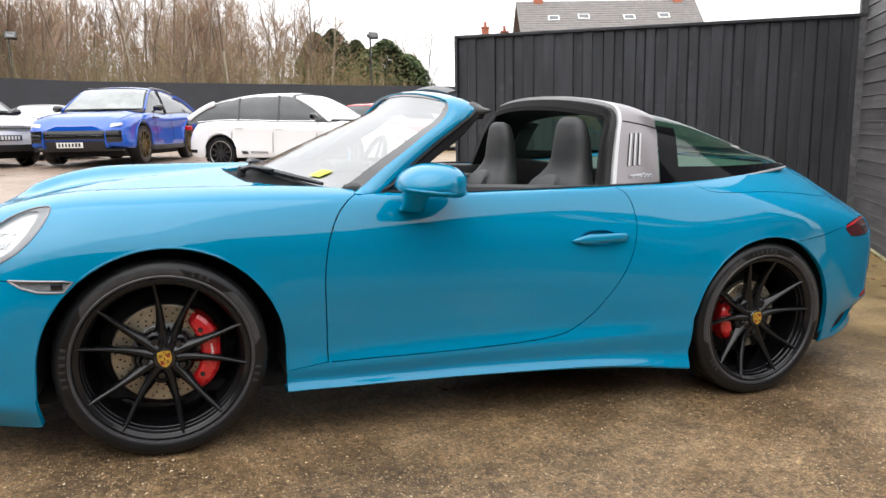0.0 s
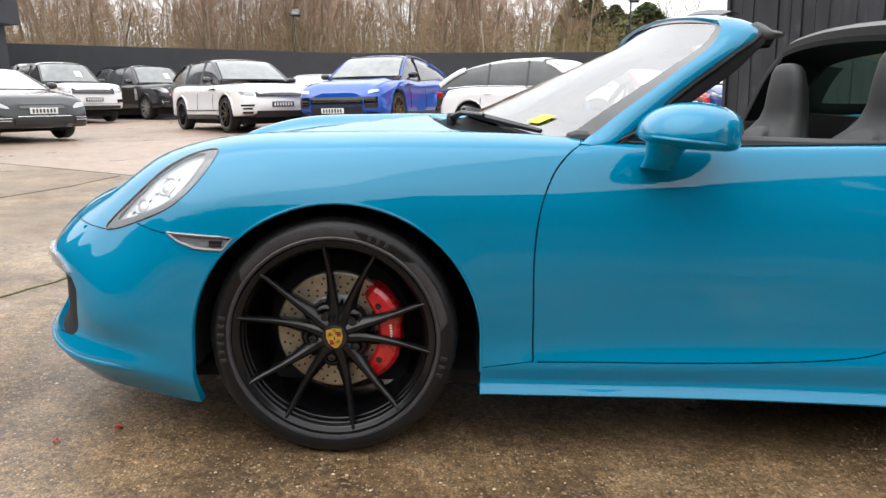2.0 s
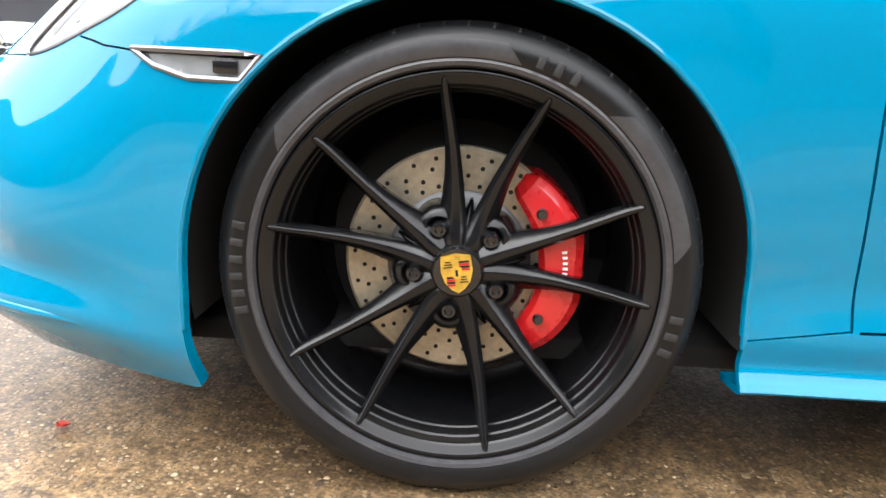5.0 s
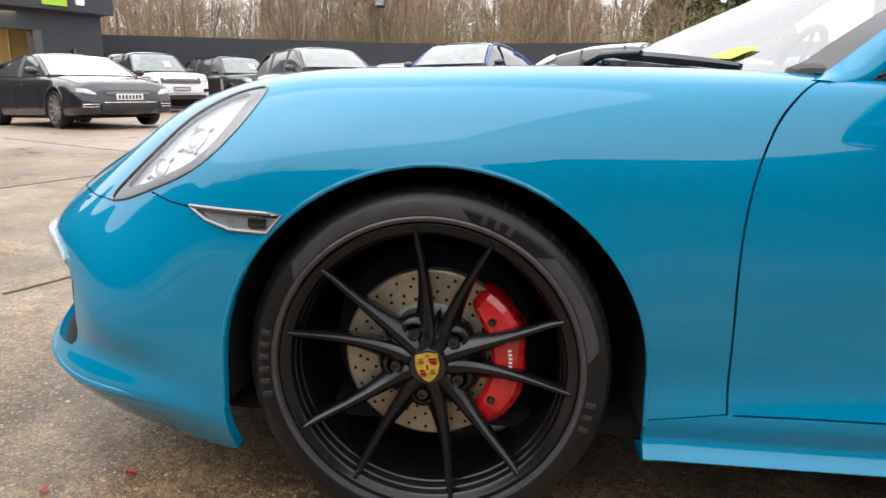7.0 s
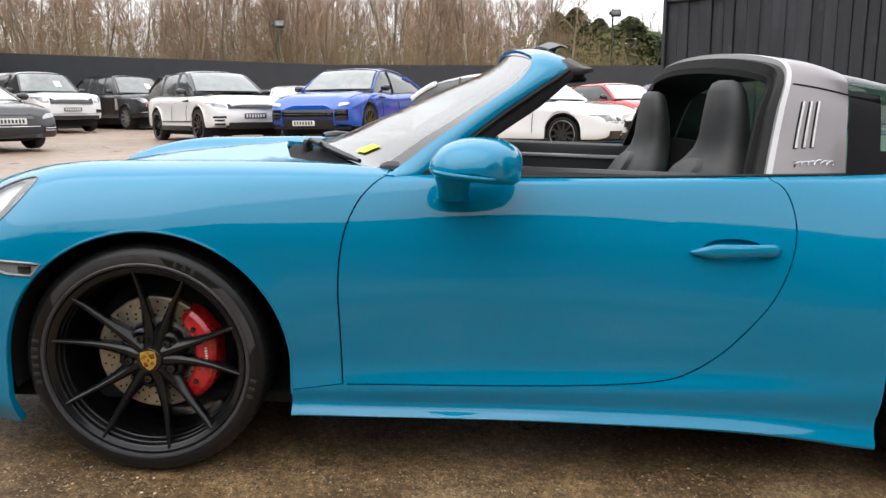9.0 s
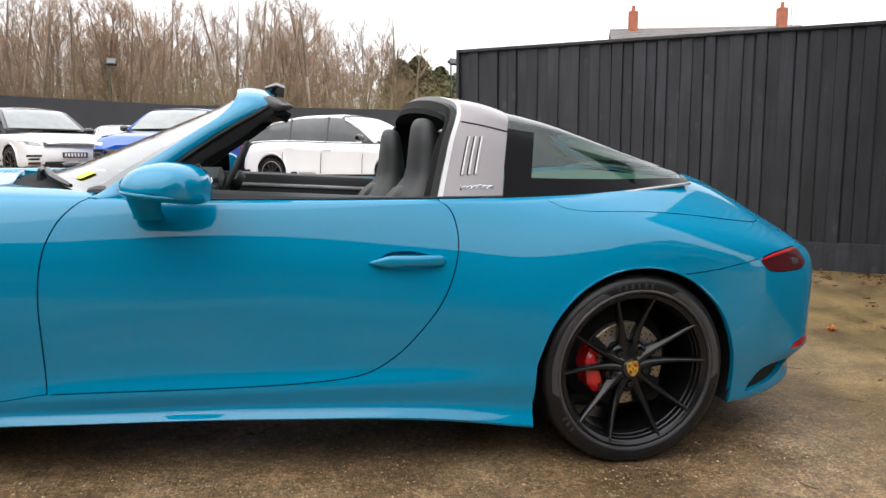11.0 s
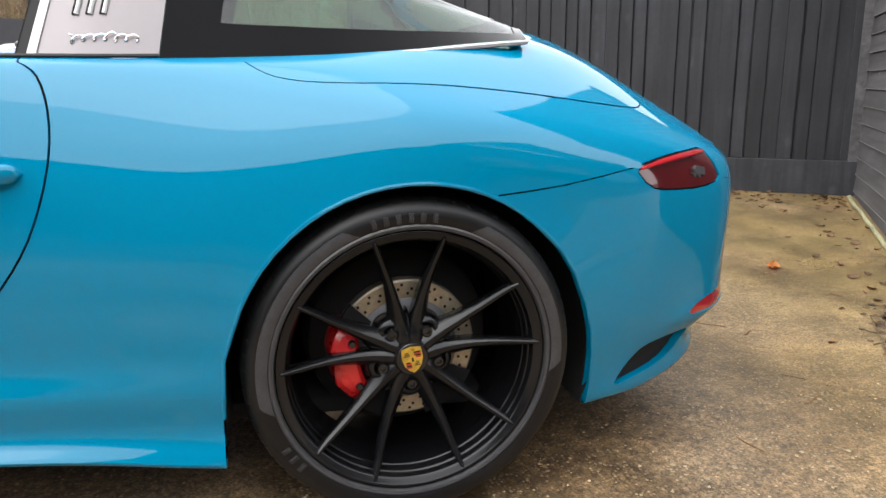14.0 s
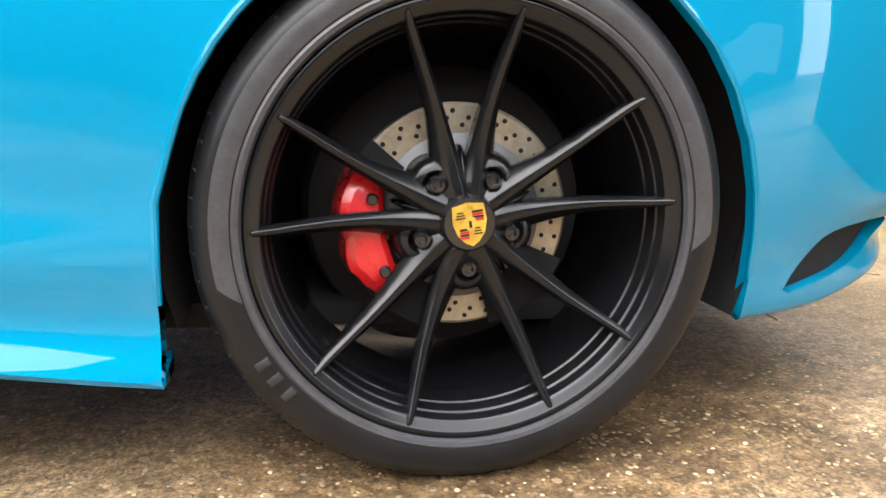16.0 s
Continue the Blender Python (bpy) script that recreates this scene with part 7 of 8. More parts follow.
    for nm, y0, y1, za, zb2, proud, mat, twin in shape["nose"]:
        for s in ((-1, 1) if twin else (1,)):
            secs = []
            for t in np.linspace(0, 1, 9):
                yy = y0 + (y1 - y0) * t
                grow = math.sin(math.pi * (.12 + .76 * t)) ** .35
                zc, hz = (za + zb2) / 2, (zb2 - za) / 2 * (grow if nm in ("headlight", "tail_light") else 1)
                rise = shape.get("lamp_rise", .05) * (t - .5) if nm == "headlight" else 0
                xa, xb = ends(nose_x(yy, zc - hz), zc - hz), ends(nose_x(yy, zc + hz), zc + hz)
                xm = max(ends(nose_x(yy, zc), zc), (xa + xb) / 2)
                lift = proud * .35 + .010
                secs.append([Vector((xa + lift, s * yy, zc - hz + rise)), Vector((xm + lift + .004, s * yy, zc + rise)), Vector((xb + lift, s * yy, zc + hz + rise)), Vector((xb - .12, s * yy, zc + hz + rise)), Vector((xa - .12, s * yy, zc - hz + rise))])
            part(nm, loft(secs), mat, car, smooth=30)
    py, pz = shape.get("plate", (0, .55))
    px0 = ends(hl, pz) - .018
    plate = part("number_plate", box(px0 + .035, px0 + .05, py - .26, py + .26, pz - .056, pz + .056, .004), shape.get("plate_mat", PLATE_WHITE), car)
    for k in range(7):
        yy = py - .2 + k * .066
        part("plate_bar", box(px0 + .050, px0 + .053, yy - .02, yy + .018, pz - .035, pz + .035), PLATE_MARK if shape.get("plate_mat", PLATE_WHITE) is PLATE_WHITE else PLATE_WHITE, plate)
    for s in (-1, 1):
        part("tail_light", box(-hl + .03, -hl + .20, s * plan(-hl + .12) - .03, s * plan(-hl + .12) + .008, shape.get("tail_z", .9) - .05, shape.get("tail_z", .9) + .05, .012), TAIL_BRIGHT, car)
    return car


def car_paint(name, color, metal=0.0):
    return material(name, color, 0.3, metal, vary=0.03, scale=2, coat=1, rvary=.02, spec=0.2)


PEARL = car_paint("white_car_paint", (0.78, 0.78, 0.79))
GREYPAINT = car_paint("dark_grey_car_paint", (0.014, 0.0145, 0.017))
BLACKPAINT = car_paint("black_car_paint", (0.010, 0.010, 0.012))
BLUEPAINT = car_paint("deep_blue_car_paint", (0.002, 0.075, 0.44), 0.0)
REDPAINT = car_paint("red_car_paint", (0.50, 0.012, 0.015))
NAVYPAINT = car_paint("navy_car_paint", (0.02, 0.06, 0.22))
SILVERPAINT = car_paint("pale_silver_car_paint", (0.62, 0.62, 0.64), 0.3)

build_car("saloon_car", -8.95, 12.75, -35, "dark grey electric saloon with silver wheels, parked on the yard", GREYPAINT, (4.97, 1.96, 2.96, .345),
          [(-2.5, .98), (-2.2, 1.05), (-1.6, 1.20), (-.9, 1.38), (-.2, 1.44), (.25, 1.39), (.8, 1.14), (1.15, .96), (2.5, .6)],
          [(-2.49, .95), (-1.6, 1.0), (0, .97), (1.1, .95), (1.6, .90), (2.1, .82), (2.42, .73), (2.49, .64)],
          dict(height=1.44, screen=(1.15, .25), tail=(-2.15, -1.3), rim=ALLOY, spokes=10, sill=.22, rise=.02, lean=.22, lean_z=.42, posts=(-.25,), nose=[("grille", 0, .42, .60, .66, .02, GLOSS_BLACK, True), ("badge_line", 0, .44, .665, .675, .03, CHROME, True), ("lower_intake", 0, .55, .32, .43, .02, PLASTIC, True), ("fog_intake", .60, .86, .35, .46, .015, PLASTIC, True), ("chrome_strip", .60, .86, .375, .385, .03, CHROME, True), ("chrome_strip", .60, .86, .42, .43, .03, CHROME, True), ("chrome_smile", 0, .50, .45, .462, .03, CHROME, True), ("headlight", .52, .90, .61, .70, .0, LAMP_CLEAR, True)], plate=(0, .555), door_lines=(.85, -.25), handles=(.0,), mirror=GREYPAINT, pillar=GLOSS_BLACK, rake=.55))
build_car("white_suv", -4.42, 15.85, -53, "white sport utility vehicle with black roof and black wheels", PEARL, (4.80, 1.93, 2.87, .385),
          [(-2.4, 1.15), (-2.2, 1.35), (-1.9, 1.55), (-1.0, 1.65), (-.3, 1.665), (.25, 1.62), (.7, 1.38), (1.05, 1.15), (2.4, .9)],
          [(-2.39, 1.08), (-1.5, 1.10), (0, 1.07), (1.0, 1.06), (1.6, 1.045), (2.1, 1.0), (2.32, .94), (2.39, .84)],
          dict(height=1.665, screen=(1.05, .25), tail=(-2.3, -1.75), rim=GLOSS_BLACK, spokes=10, roof=GLOSS_BLACK, pillar=GLOSS_BLACK, rear_pillar=GLOSS_BLACK, cladding=PLASTIC, sill=.34, vent=1, strip=PLASTIC, lean=.16, lean_z=.6, waist=.045, posts=(-.2, -1.25), nose=[("grille", 0, .60, .76, .88, .02, GLOSS_BLACK, True), ("grille_bar", 0, .58, .80, .805, .03, GREY_CAST, True), ("grille_bar", 0, .58, .84, .845, .03, GREY_CAST, True), ("lower_intake", 0, .60, .32, .46, .01, PLASTIC, True), ("side_intake", .66, .90, .56, .60, .015, GLOSS_BLACK, True), ("side_intake", .70, .88, .49, .53, .015, GLOSS_BLACK, True), ("side_intake", .68, .88, .40, .45, .015, GLOSS_BLACK, True), ("headlight", .58, .94, .79, .87, .0, LAMP_CLEAR, True)], plate=(0, .60), plate_mat=PLATE_MARK, door_lines=(.75, -.25), handles=(.1, -.9), mirror=GLOSS_BLACK, rake=.25))
build_car("blue_suv", -.84, 15.4, -109, "bright blue performance utility vehicle with dark wheels and black grille", BLUEPAINT, (5.11, 2.02, 3.0, .40),
          [(-2.55, 1.12), (-2.3, 1.2), (-1.8, 1.40), (-1.0, 1.58), (-.3, 1.638), (.3, 1.60), (.75, 1.36), (1.1, 1.13), (2.5, .9)],
          [(-2.55, 1.08), (-1.6, 1.12), (0, 1.07), (1.05, 1.08), (1.6, 1.035), (2.2, .95), (2.46, .86), (2.54, .74)],
          dict(height=1.638, screen=(1.1, .3), tail=(-2.4, -1.4), rim=BRONZE, spokes=10, cladding=PLASTIC, sill=.33, arch_mat=PLASTIC, arch=.06, vent=1, lean=.20, lean_z=.58, waist=.06, bonnet=.035, posts=(-.2,), rails=1, nose=[("grille", 0, .60, .53, .70, .02, GLOSS_BLACK, True), ("grille_mesh", 0, .56, .60, .606, .03, GREY_CAST, True), ("lower_intake", 0, .58, .31, .49, .01, PLASTIC, True), ("side_intake", .63, .90, .47, .70, .02, GLOSS_BLACK, True), ("intake_slat", .66, .88, .545, .56, .05, PLASTIC, True), ("intake_slat", .66, .88, .615, .63, .05, PLASTIC, True), ("corner_blade", .60, .64, .36, .53, .05, BLUEPAINT, True), ("chin", 0, .88, .29, .33, .01, PLASTIC, True), ("headlight", .44, .90, .765, .835, .012, LAMP_CLEAR, True)], plate=(-.1, .42), caliper=YELLOW_CALIPER, door_lines=(.75, -.3), mirror=GLOSS_BLACK, rake=.30))
build_car("white_estate", 2.90, 12.87, -38.7, "white estate car with black wheels and dark hatched side graphics", PEARL, (4.93, 1.90, 2.96, .35),
          [(-2.46, 1.02), (-2.3, 1.15), (-2.04, 1.32), (-1.25, 1.525), (-.42, 1.57), (.21, 1.52), (.68, 1.26), (1.05, .985), (2.4, .73)],
          [(-2.46, .99), (-1.67, 1.04), (0, 1.0), (1.0, .97), (1.57, .92), (2.09, .83), (2.46, .69)],
          dict(height=1.57, screen=(1.05, .21), tail=(-2.38, -1.88), rim=BLACK, lip=ALLOY, spokes=10, graphic=1, sill=.25, shift=-.06, lean=.20, waist=.035, line=CHROME, tail_post=.07, posts=(-.2, -1.15),
               nose=[("grille", 0, .44, .48, .72, .02, GLOSS_BLACK, True), ("grille_bar", 0, .42, .59, .62, .03, CHROME, True), ("lower_intake", 0, .46, .26, .38, .02, PLASTIC, True), ("side_intake", .54, .84, .27, .42, .02, GLOSS_BLACK, True), ("headlight", .50, .925, .55, .71, -.02, LAMP_CLEAR, True), ("lamp_bowl", .60, .70, .60, .67, .004, GLOSS_BLACK, True), ("lamp_swirl", .56, .86, .575, .590, .004, CHROME, True), ("lamp_swirl", .72, .75, .59, .67, .004, CHROME, True)],
               plate=(0, .42), door_lines=(.75, -.26, -1.25), handles=(-.1, -1.05), mirror=GLOSS_BLACK, rake=.5, tail_z=.90))
for bx, by, hd, paint, nm, lab in ((-11.6, 21.65, -43, PEARL, "white_offroader", "tall white luxury off-road vehicle parked by the fence"), (-9.85, 24.6, -41, BLACKPAINT, "black_offroader", "tall black luxury off-road vehicle parked by the fence")):
    build_car(nm, bx, by, hd, lab, paint, (5.0, 1.99, 2.92, .39),
              [(-2.45, 1.2), (-2.35, 1.5), (-2.1, 1.74), (-1.0, 1.82), (-.3, 1.835), (.3, 1.79), (.65, 1.5), (.95, 1.22), (2.4, 1.0)],
              [(-2.49, 1.18), (-1.5, 1.22), (0, 1.20), (.9, 1.18), (1.6, 1.16), (2.2, 1.13), (2.43, 1.07), (2.49, .97)],
              dict(height=1.835, screen=(.95, .3), tail=(-2.42, -2.1), rim=ALLOY if paint is BLACKPAINT else BLACK, spokes=10, roof=GLOSS_BLACK if paint is BLACKPAINT else paint, pillar=GLOSS_BLACK, sill=.38, vent=1, gill=SILVER_EDGE, note=PLATE_WHITE, lean=.08, lean_z=.7, waist=.04, posts=(-.2, -1.3), nose=[("grille", 0, .62, .84, 1.02, .02, GLOSS_BLACK, True), ("grille_bar", 0, .60, .92, .935, .03, GREY_CAST, True), ("lower_intake", 0, .80, .40, .50, .01, PLASTIC, True), ("side_intake", .70, .92, .58, .68, .015, GLOSS_BLACK, True), ("bumper_line", 0, .92, .545, .555, .02, PLASTIC, True), ("chrome_strip", 0, .62, 1.02, 1.032, .03, CHROME, True), ("chrome_strip", .68, .94, .565, .575, .03, CHROME, True), ("headlight", .64, .97, .88, 1.04, .0, LAMP_CLEAR, True), ("lamp_bowl", .70, .80, .92, 1.0, .006, CHROME, True)], plate=(0, .68), plate_mat=PLATE_MARK, door_lines=(.8, -.25), mirror=GLOSS_BLACK, rake=.15))
build_car("silver_coupe", -2.9, 19.0, -75, "low pale silver coupe parked behind the utility vehicles", SILVERPAINT, (4.5, 1.9, 2.6, .34),
          [(-2.2, .95), (-1.6, 1.12), (-.9, 1.30), (-.3, 1.36), (.2, 1.31), (.7, 1.10), (1.0, .93), (2.2, .7)],
          [(-2.24, .93), (-1.2, .98), (0, .92), (1, .90), (1.6, .84), (2.24, .62)],
          dict(height=1.36, screen=(1.0, .2), tail=(-2.0, -1.0), rim=BLACK, spokes=10, nose=[("grille", 0, .5, .40, .55, .02, GLOSS_BLACK, True), ("headlight", .5, .88, .60, .72, -.02, LAMP_CLEAR, True)], rake=.5))
build_car("red_hatchback", 6.6, 19.6, -68, "red hatchback with black grille, parked beyond the estate car", REDPAINT, (4.3, 1.80, 2.6, .33),
          [(-2.1, 1.0), (-1.9, 1.25), (-1.4, 1.40), (-.5, 1.44), (.2, 1.39), (.65, 1.17), (1.0, .96), (2.1, .7)],
          [(-2.14, .95), (-1.2, .98), (0, .95), (1, .93), (1.6, .86), (2.14, .68)],
          dict(height=1.44, screen=(1.0, .2), tail=(-2.05, -1.5), rim=ALLOY, spokes=10, nose=[("grille", 0, .44, .36, .68, .02, GLOSS_BLACK, True), ("grille_bar", 0, .42, .62, .635, .03, CHROME, True), ("side_intake", .55, .82, .30, .46, .02, PLASTIC, True), ("headlight", .48, .84, .60, .72, -.02, LAMP_CLEAR, True)], plate=(0, .45), rake=.5))
build_car("navy_hatchback", 8.6, 20.0, -80, "dark blue hatchback parked near the boundary fence", NAVYPAINT, (4.3, 1.80, 2.6, .33),
          [(-2.1, 1.0), (-1.9, 1.25), (-1.4, 1.40), (-.5, 1.46), (.2, 1.41), (.65, 1.17), (1.0, .96), (2.1, .7)],
          [(-2.14, .95), (-1.2, .98), (0, .95), (1, .93), (1.6, .86), (2.14, .68)],
          dict(height=1.46, screen=(1.0, .2), tail=(-2.05, -1.5), rim=ALLOY, spokes=10, nose=[("grille", 0, .44, .40, .66, .02, GLOSS_BLACK, True), ("headlight", .48, .84, .60, .72, -.02, LAMP_CLEAR, True)], plate=(0, .45), rake=.5))


# ---- woods behind the boundary fence ----
def island_material(name, colors, rough=0.85):
    """Tone varied from piece to piece."""
    m = bpy.data.materials.new(name)
    m.use_nodes = True
    nt, ln = m.node_tree.nodes, m.node_tree.links
    geo, ramp, b = nt.new("ShaderNodeNewGeometry"), nt.new("ShaderNodeValToRGB"), nt["Principled BSDF"]
    ramp.color_ramp.elements[0].color, ramp.color_ramp.elements[1].color = (*colors[0], 1), (*colors[-1], 1)
    for k, c in enumerate(colors[1:-1], 1):
        e = ramp.color_ramp.elements.new(k / (len(colors) - 1))
        e.color = (*c, 1)
    ln.new(geo.outputs["Random Per Island"], ramp.inputs["Fac"])
    ln.new(ramp.outputs["Color"], b.inputs["Base Color"])
    b.inputs["Roughness"].default_value = rough
    return m


BARK = island_material("bare_branches", [(0.131, 0.096, 0.070), (0.228, 0.175, 0.131), (0.166, 0.123, 0.088), (0.455, 0.385, 0.298), (0.149, 0.114, 0.079)])
TWIGS = island_material("fine_twigs", [(0.248, 0.152, 0.104), (0.368, 0.256, 0.168), (0.304, 0.168, 0.136), (0.400, 0.320, 0.200), (0.224, 0.160, 0.096)])
BRAMBLE = island_material("winter_undergrowth", [(0.246, 0.167, 0.087), (0.362, 0.246, 0.131), (0.189, 0.160, 0.072), (0.160, 0.167, 0.065), (0.304, 0.196, 0.109)])
CONIFER = island_material("dark_evergreen", [(0.050, 0.078, 0.026), (0.090, 0.130, 0.040), (0.115, 0.150, 0.055), (0.075, 0.100, 0.038)])


class Soup:
    """Collects triangles and tapered sticks into one mesh."""

    def __init__(self):
        self.v, self.f, self.n = [], [], 0

    def stick(self, a, b, ra, rb, n=3):
        d = b - a
        ln = np.linalg.norm(d) + 1e-9
        s = np.cross(d, (.3, .7, .64))
        s /= np.linalg.norm(s) + 1e-9
        u = np.cross(d / ln, s)
        for k in range(n):
            t = 2 * math.pi * k / n
            o = s * math.cos(t) + u * math.sin(t)
            self.v += [a + o * ra, b + o * rb]
        for k in range(n):
            i, j = self.n + 2 * k, self.n + 2 * ((k + 1) % n)
            self.f.append((i, j, j + 1, i + 1))
        self.n += 2 * n

    def blade(self, a, b, w, side):
        self.v += [a - side * w, a + side * w, b]
        self.f.append((self.n, self.n + 1, self.n + 2))
        self.n += 3

    def leaf(self, c, s, u):
        self.v += [c - s, c + u * .4, c + s, c - u]
        self.f.append((self.n, self.n + 1, self.n + 2, self.n + 3))
        self.n += 4

    def mesh(self, name, mat, label, category, kind="stuff", parent=None):
        return link_soup(name, np.array(self.v, np.float32), [self.f], mat, label, category, kind, parent)


def link_soup(name, verts, face_sets, mat, label, category, kind="stuff", parent=None):
    """Link a mesh from an array of points and lists of faces."""
    faces = [f for fs in face_sets for f in fs]
    sizes = np.array([len(f) for f in faces], np.int32)
    loops = np.fromiter((i for f in faces for i in f), np.int32)
    me = bpy.data.meshes.new(name)
    me.vertices.add(len(verts))
    me.vertices.foreach_set("co", np.ascontiguousarray(verts, np.float32).ravel())
    me.loops.add(len(loops))
    me.loops.foreach_set("vertex_index", loops)
    me.polygons.add(len(sizes))
    me.polygons.foreach_set("loop_start", np.r_[0, np.cumsum(sizes)[:-1]].astype(np.int32))
    me.polygons.foreach_set("loop_total", sizes)
    me.update(calc_edges=True)
    me.materials.append(mat)
    ob = new(name, me)
    if parent:
        ob.parent = parent
        return ob
    return tagged(ob, label, category, kind=kind)


class Grove:
    """Repeats a few soups, turned and scaled, in one mesh."""

    def __init__(self, soups):
        self.src = [(np.array(s.v), s.f) for s in soups]
        self.v, self.f, self.n = [], [], 0

    def put(self, k, at, turn, size, tall):
        v, f = self.src[k]
        c, s = math.cos(turn) * size, math.sin(turn) * size
        self.v.append(np.c_[v[:, 0] * c - v[:, 1] * s + at[0], v[:, 0] * s + v[:, 1] * c + at[1], v[:, 2] * tall + at[2]])
        n = self.n
        self.f.append([tuple(i + n for i in q) for q in f])
        self.n += len(v)


def bare_tree(rng, soup, twigs, base, h, spread):
    """One leafless tree: trunk, limbs, branches and fine twigs."""
    lean = rng.normal(0, .09, 2)
    trunk = [base + np.array((lean[0] * h * f + rng.normal(0, .05), lean[1] * h * f, h * f)) for f in (0, .3, .6, .85, 1.0)]
    r0 = .02 + .0065 * h * rng.uniform(.5, 1.3)
    for k in range(4):
        soup.stick(trunk[k], trunk[k + 1], r0 * (1 - .22 * k), r0 * (1 - .22 * (k + 1)) + .006, 4)
    for _ in range(int(9 + h * 1.1)):
        f = rng.uniform(.18, .95)
        k = min(3, int(np.searchsorted((.3, .6, .85), f)))
        p = base + np.array((lean[0] * h * f, lean[1] * h * f, h * f))
        az = rng.uniform(0, 2 * math.pi)
        up = rng.uniform(.8, 1.8)
        ln = spread * (1.15 - f) * rng.uniform(.6, 1.2) + .35
        d = np.array((math.cos(az), math.sin(az), up))
        d /= np.linalg.norm(d)
        q = p + d * ln
        soup.stick(p, q, .014, .006)
        for _ in range(7):
            g = rng.uniform(.25, 1)
            a = p + (q - p) * g
            e = d + rng.normal(0, .45, 3) + np.array((0, 0, .35))
            e /= np.linalg.norm(e)
            b = a + e * rng.uniform(.4, .95)
            twigs.stick(a, b, .009, .004)
            for _ in range(3):
                e2 = e + rng.normal(0, .5, 3)
                twigs.blade(a + (b - a) * rng.uniform(.3, 1), b + e2 * rng.uniform(.2, .55), .007, np.array((.8, .6, 0)))


def build_woods():
    rng = np.random.default_rng(12)
    trunks, crowns = [], []
    for k in range(16):
        a, b = Soup(), Soup()
        bare_tree(rng, a, b, np.zeros(3), rng.uniform(7.2, 9.4), rng.uniform(1.2, 2.2))
        trunks.append(a)
        crowns.append(b)
    wood, fine = Grove(trunks), Grove(crowns)
    for k in range(620):
        x = rng.uniform(-48, 8.5)
        deep = rng.uniform(0, 1) ** 1.3
        y = 31.0 + .10 * x + 30 * deep + (3 if x > 4 else 0)
        tall = rng.uniform(.78, 1.08) * (1 - .12 * max(0, (x - 2) / 7)) * (.88 + .25 * deep)
        j, turn = int(rng.integers(16)), rng.uniform(0, 6.28)
        for g in (wood, fine):
            g.put(j, (x, y, .4), turn, rng.uniform(.9, 1.1), tall)
    shrubs = []
    for k in range(12):
        u = Soup()
        h = rng.uniform(1.9, 4.0)
        for _ in range(16):
            a = np.array((rng.normal(0, .35), rng.normal(0, .3), 0))
            u.blade(a, a + (rng.normal(0, .6), rng.normal(0, .3), h * rng.uniform(.5, 1.25)), rng.uniform(.006, .014), np.array((1, 0, 0)))
        for _ in range(60):
            c = np.array((rng.normal(0, .6), rng.normal(0, .3), h * rng.uniform(.1, 1.15)))
            u.leaf(c, np.array((rng.normal(0, .035), .01, rng.normal(0, .03))), np.array((rng.normal(0, .02), 0, .035)))
        shrubs.append(u)
    under = Grove(shrubs)
    for k in range(2600):
        x = rng.uniform(-48, 11)
        y = 29.2 + .10 * x + rng.uniform(0, 8)
        under.put(int(rng.integers(12)), (x, y, .4), rng.uniform(-.5, .5), rng.uniform(.8, 1.3), rng.uniform(.75, 1.15) * (1 + .12 * (y - 30 - .1 * x) / 5))
    # bare trees over the hedge across the drive
    back_wood, back_fine = Grove(trunks), Grove(crowns)
    for k in range(130):
        x, y = rng.uniform(-34, -7), rng.uniform(-22, -15.5)
        j, turn, wide, tall = int(rng.integers(16)), rng.uniform(0, 6.28), rng.uniform(.9, 1.2), rng.uniform(.85, 1.2)
        back_wood.put(j, (x, y, .2), turn, wide, tall)
        back_fine.put(j, (x, y, .2), turn, wide, tall)
    link_soup("drive_tree_trunks", np.concatenate(back_wood.v), back_wood.f, BARK, "bare tree trunks over the hedge across the drive", "woodland")
    link_soup("drive_tree_twigs", np.concatenate(back_fine.v), back_fine.f, TWIGS, "leafless twigs over the hedge across the drive", "woodland")
    for g, nm, mat, lab, cat in ((wood, "woodland_trunks", BARK, "bare winter birch and alder trunks behind the fence", "woodland"), (fine, "woodland_twigs", TWIGS, "haze of fine brown leafless twigs above the fence", "woodland"), (under, "undergrowth", BRAMBLE, "dense brown and olive winter undergrowth along the fence", "undergrowth")):
        link_soup(nm, np.concatenate(g.v), g.f, mat, lab, cat)
    # earth bank under the trees
    bm = bmesh.new()
    rows = [[bm.verts.new((x, 29.0 + .10 * x + dy, z + .25 * math.sin(x * .7 + dy))) for x in np.linspace(-50, 14, 33)] for dy, z in ((0, .3), (3, 1.6), (9, 2.6), (22, 3.4), (30, .2))]
    for a, b in zip(rows, rows[1:]):
        for k in range(32):
            bm.faces.new((a[k], a[k + 1], b[k + 1], b[k]))
    tagged(mesh_ob("earth_bank", bm, material("leaf_mould", (0.10, 0.075, 0.045), 0.9, vary=0.4, scale=1.2, bump=0.03, grain=6), smooth=60), "brown leaf-covered earth bank below the trees", "bank", kind="structure")


build_woods()


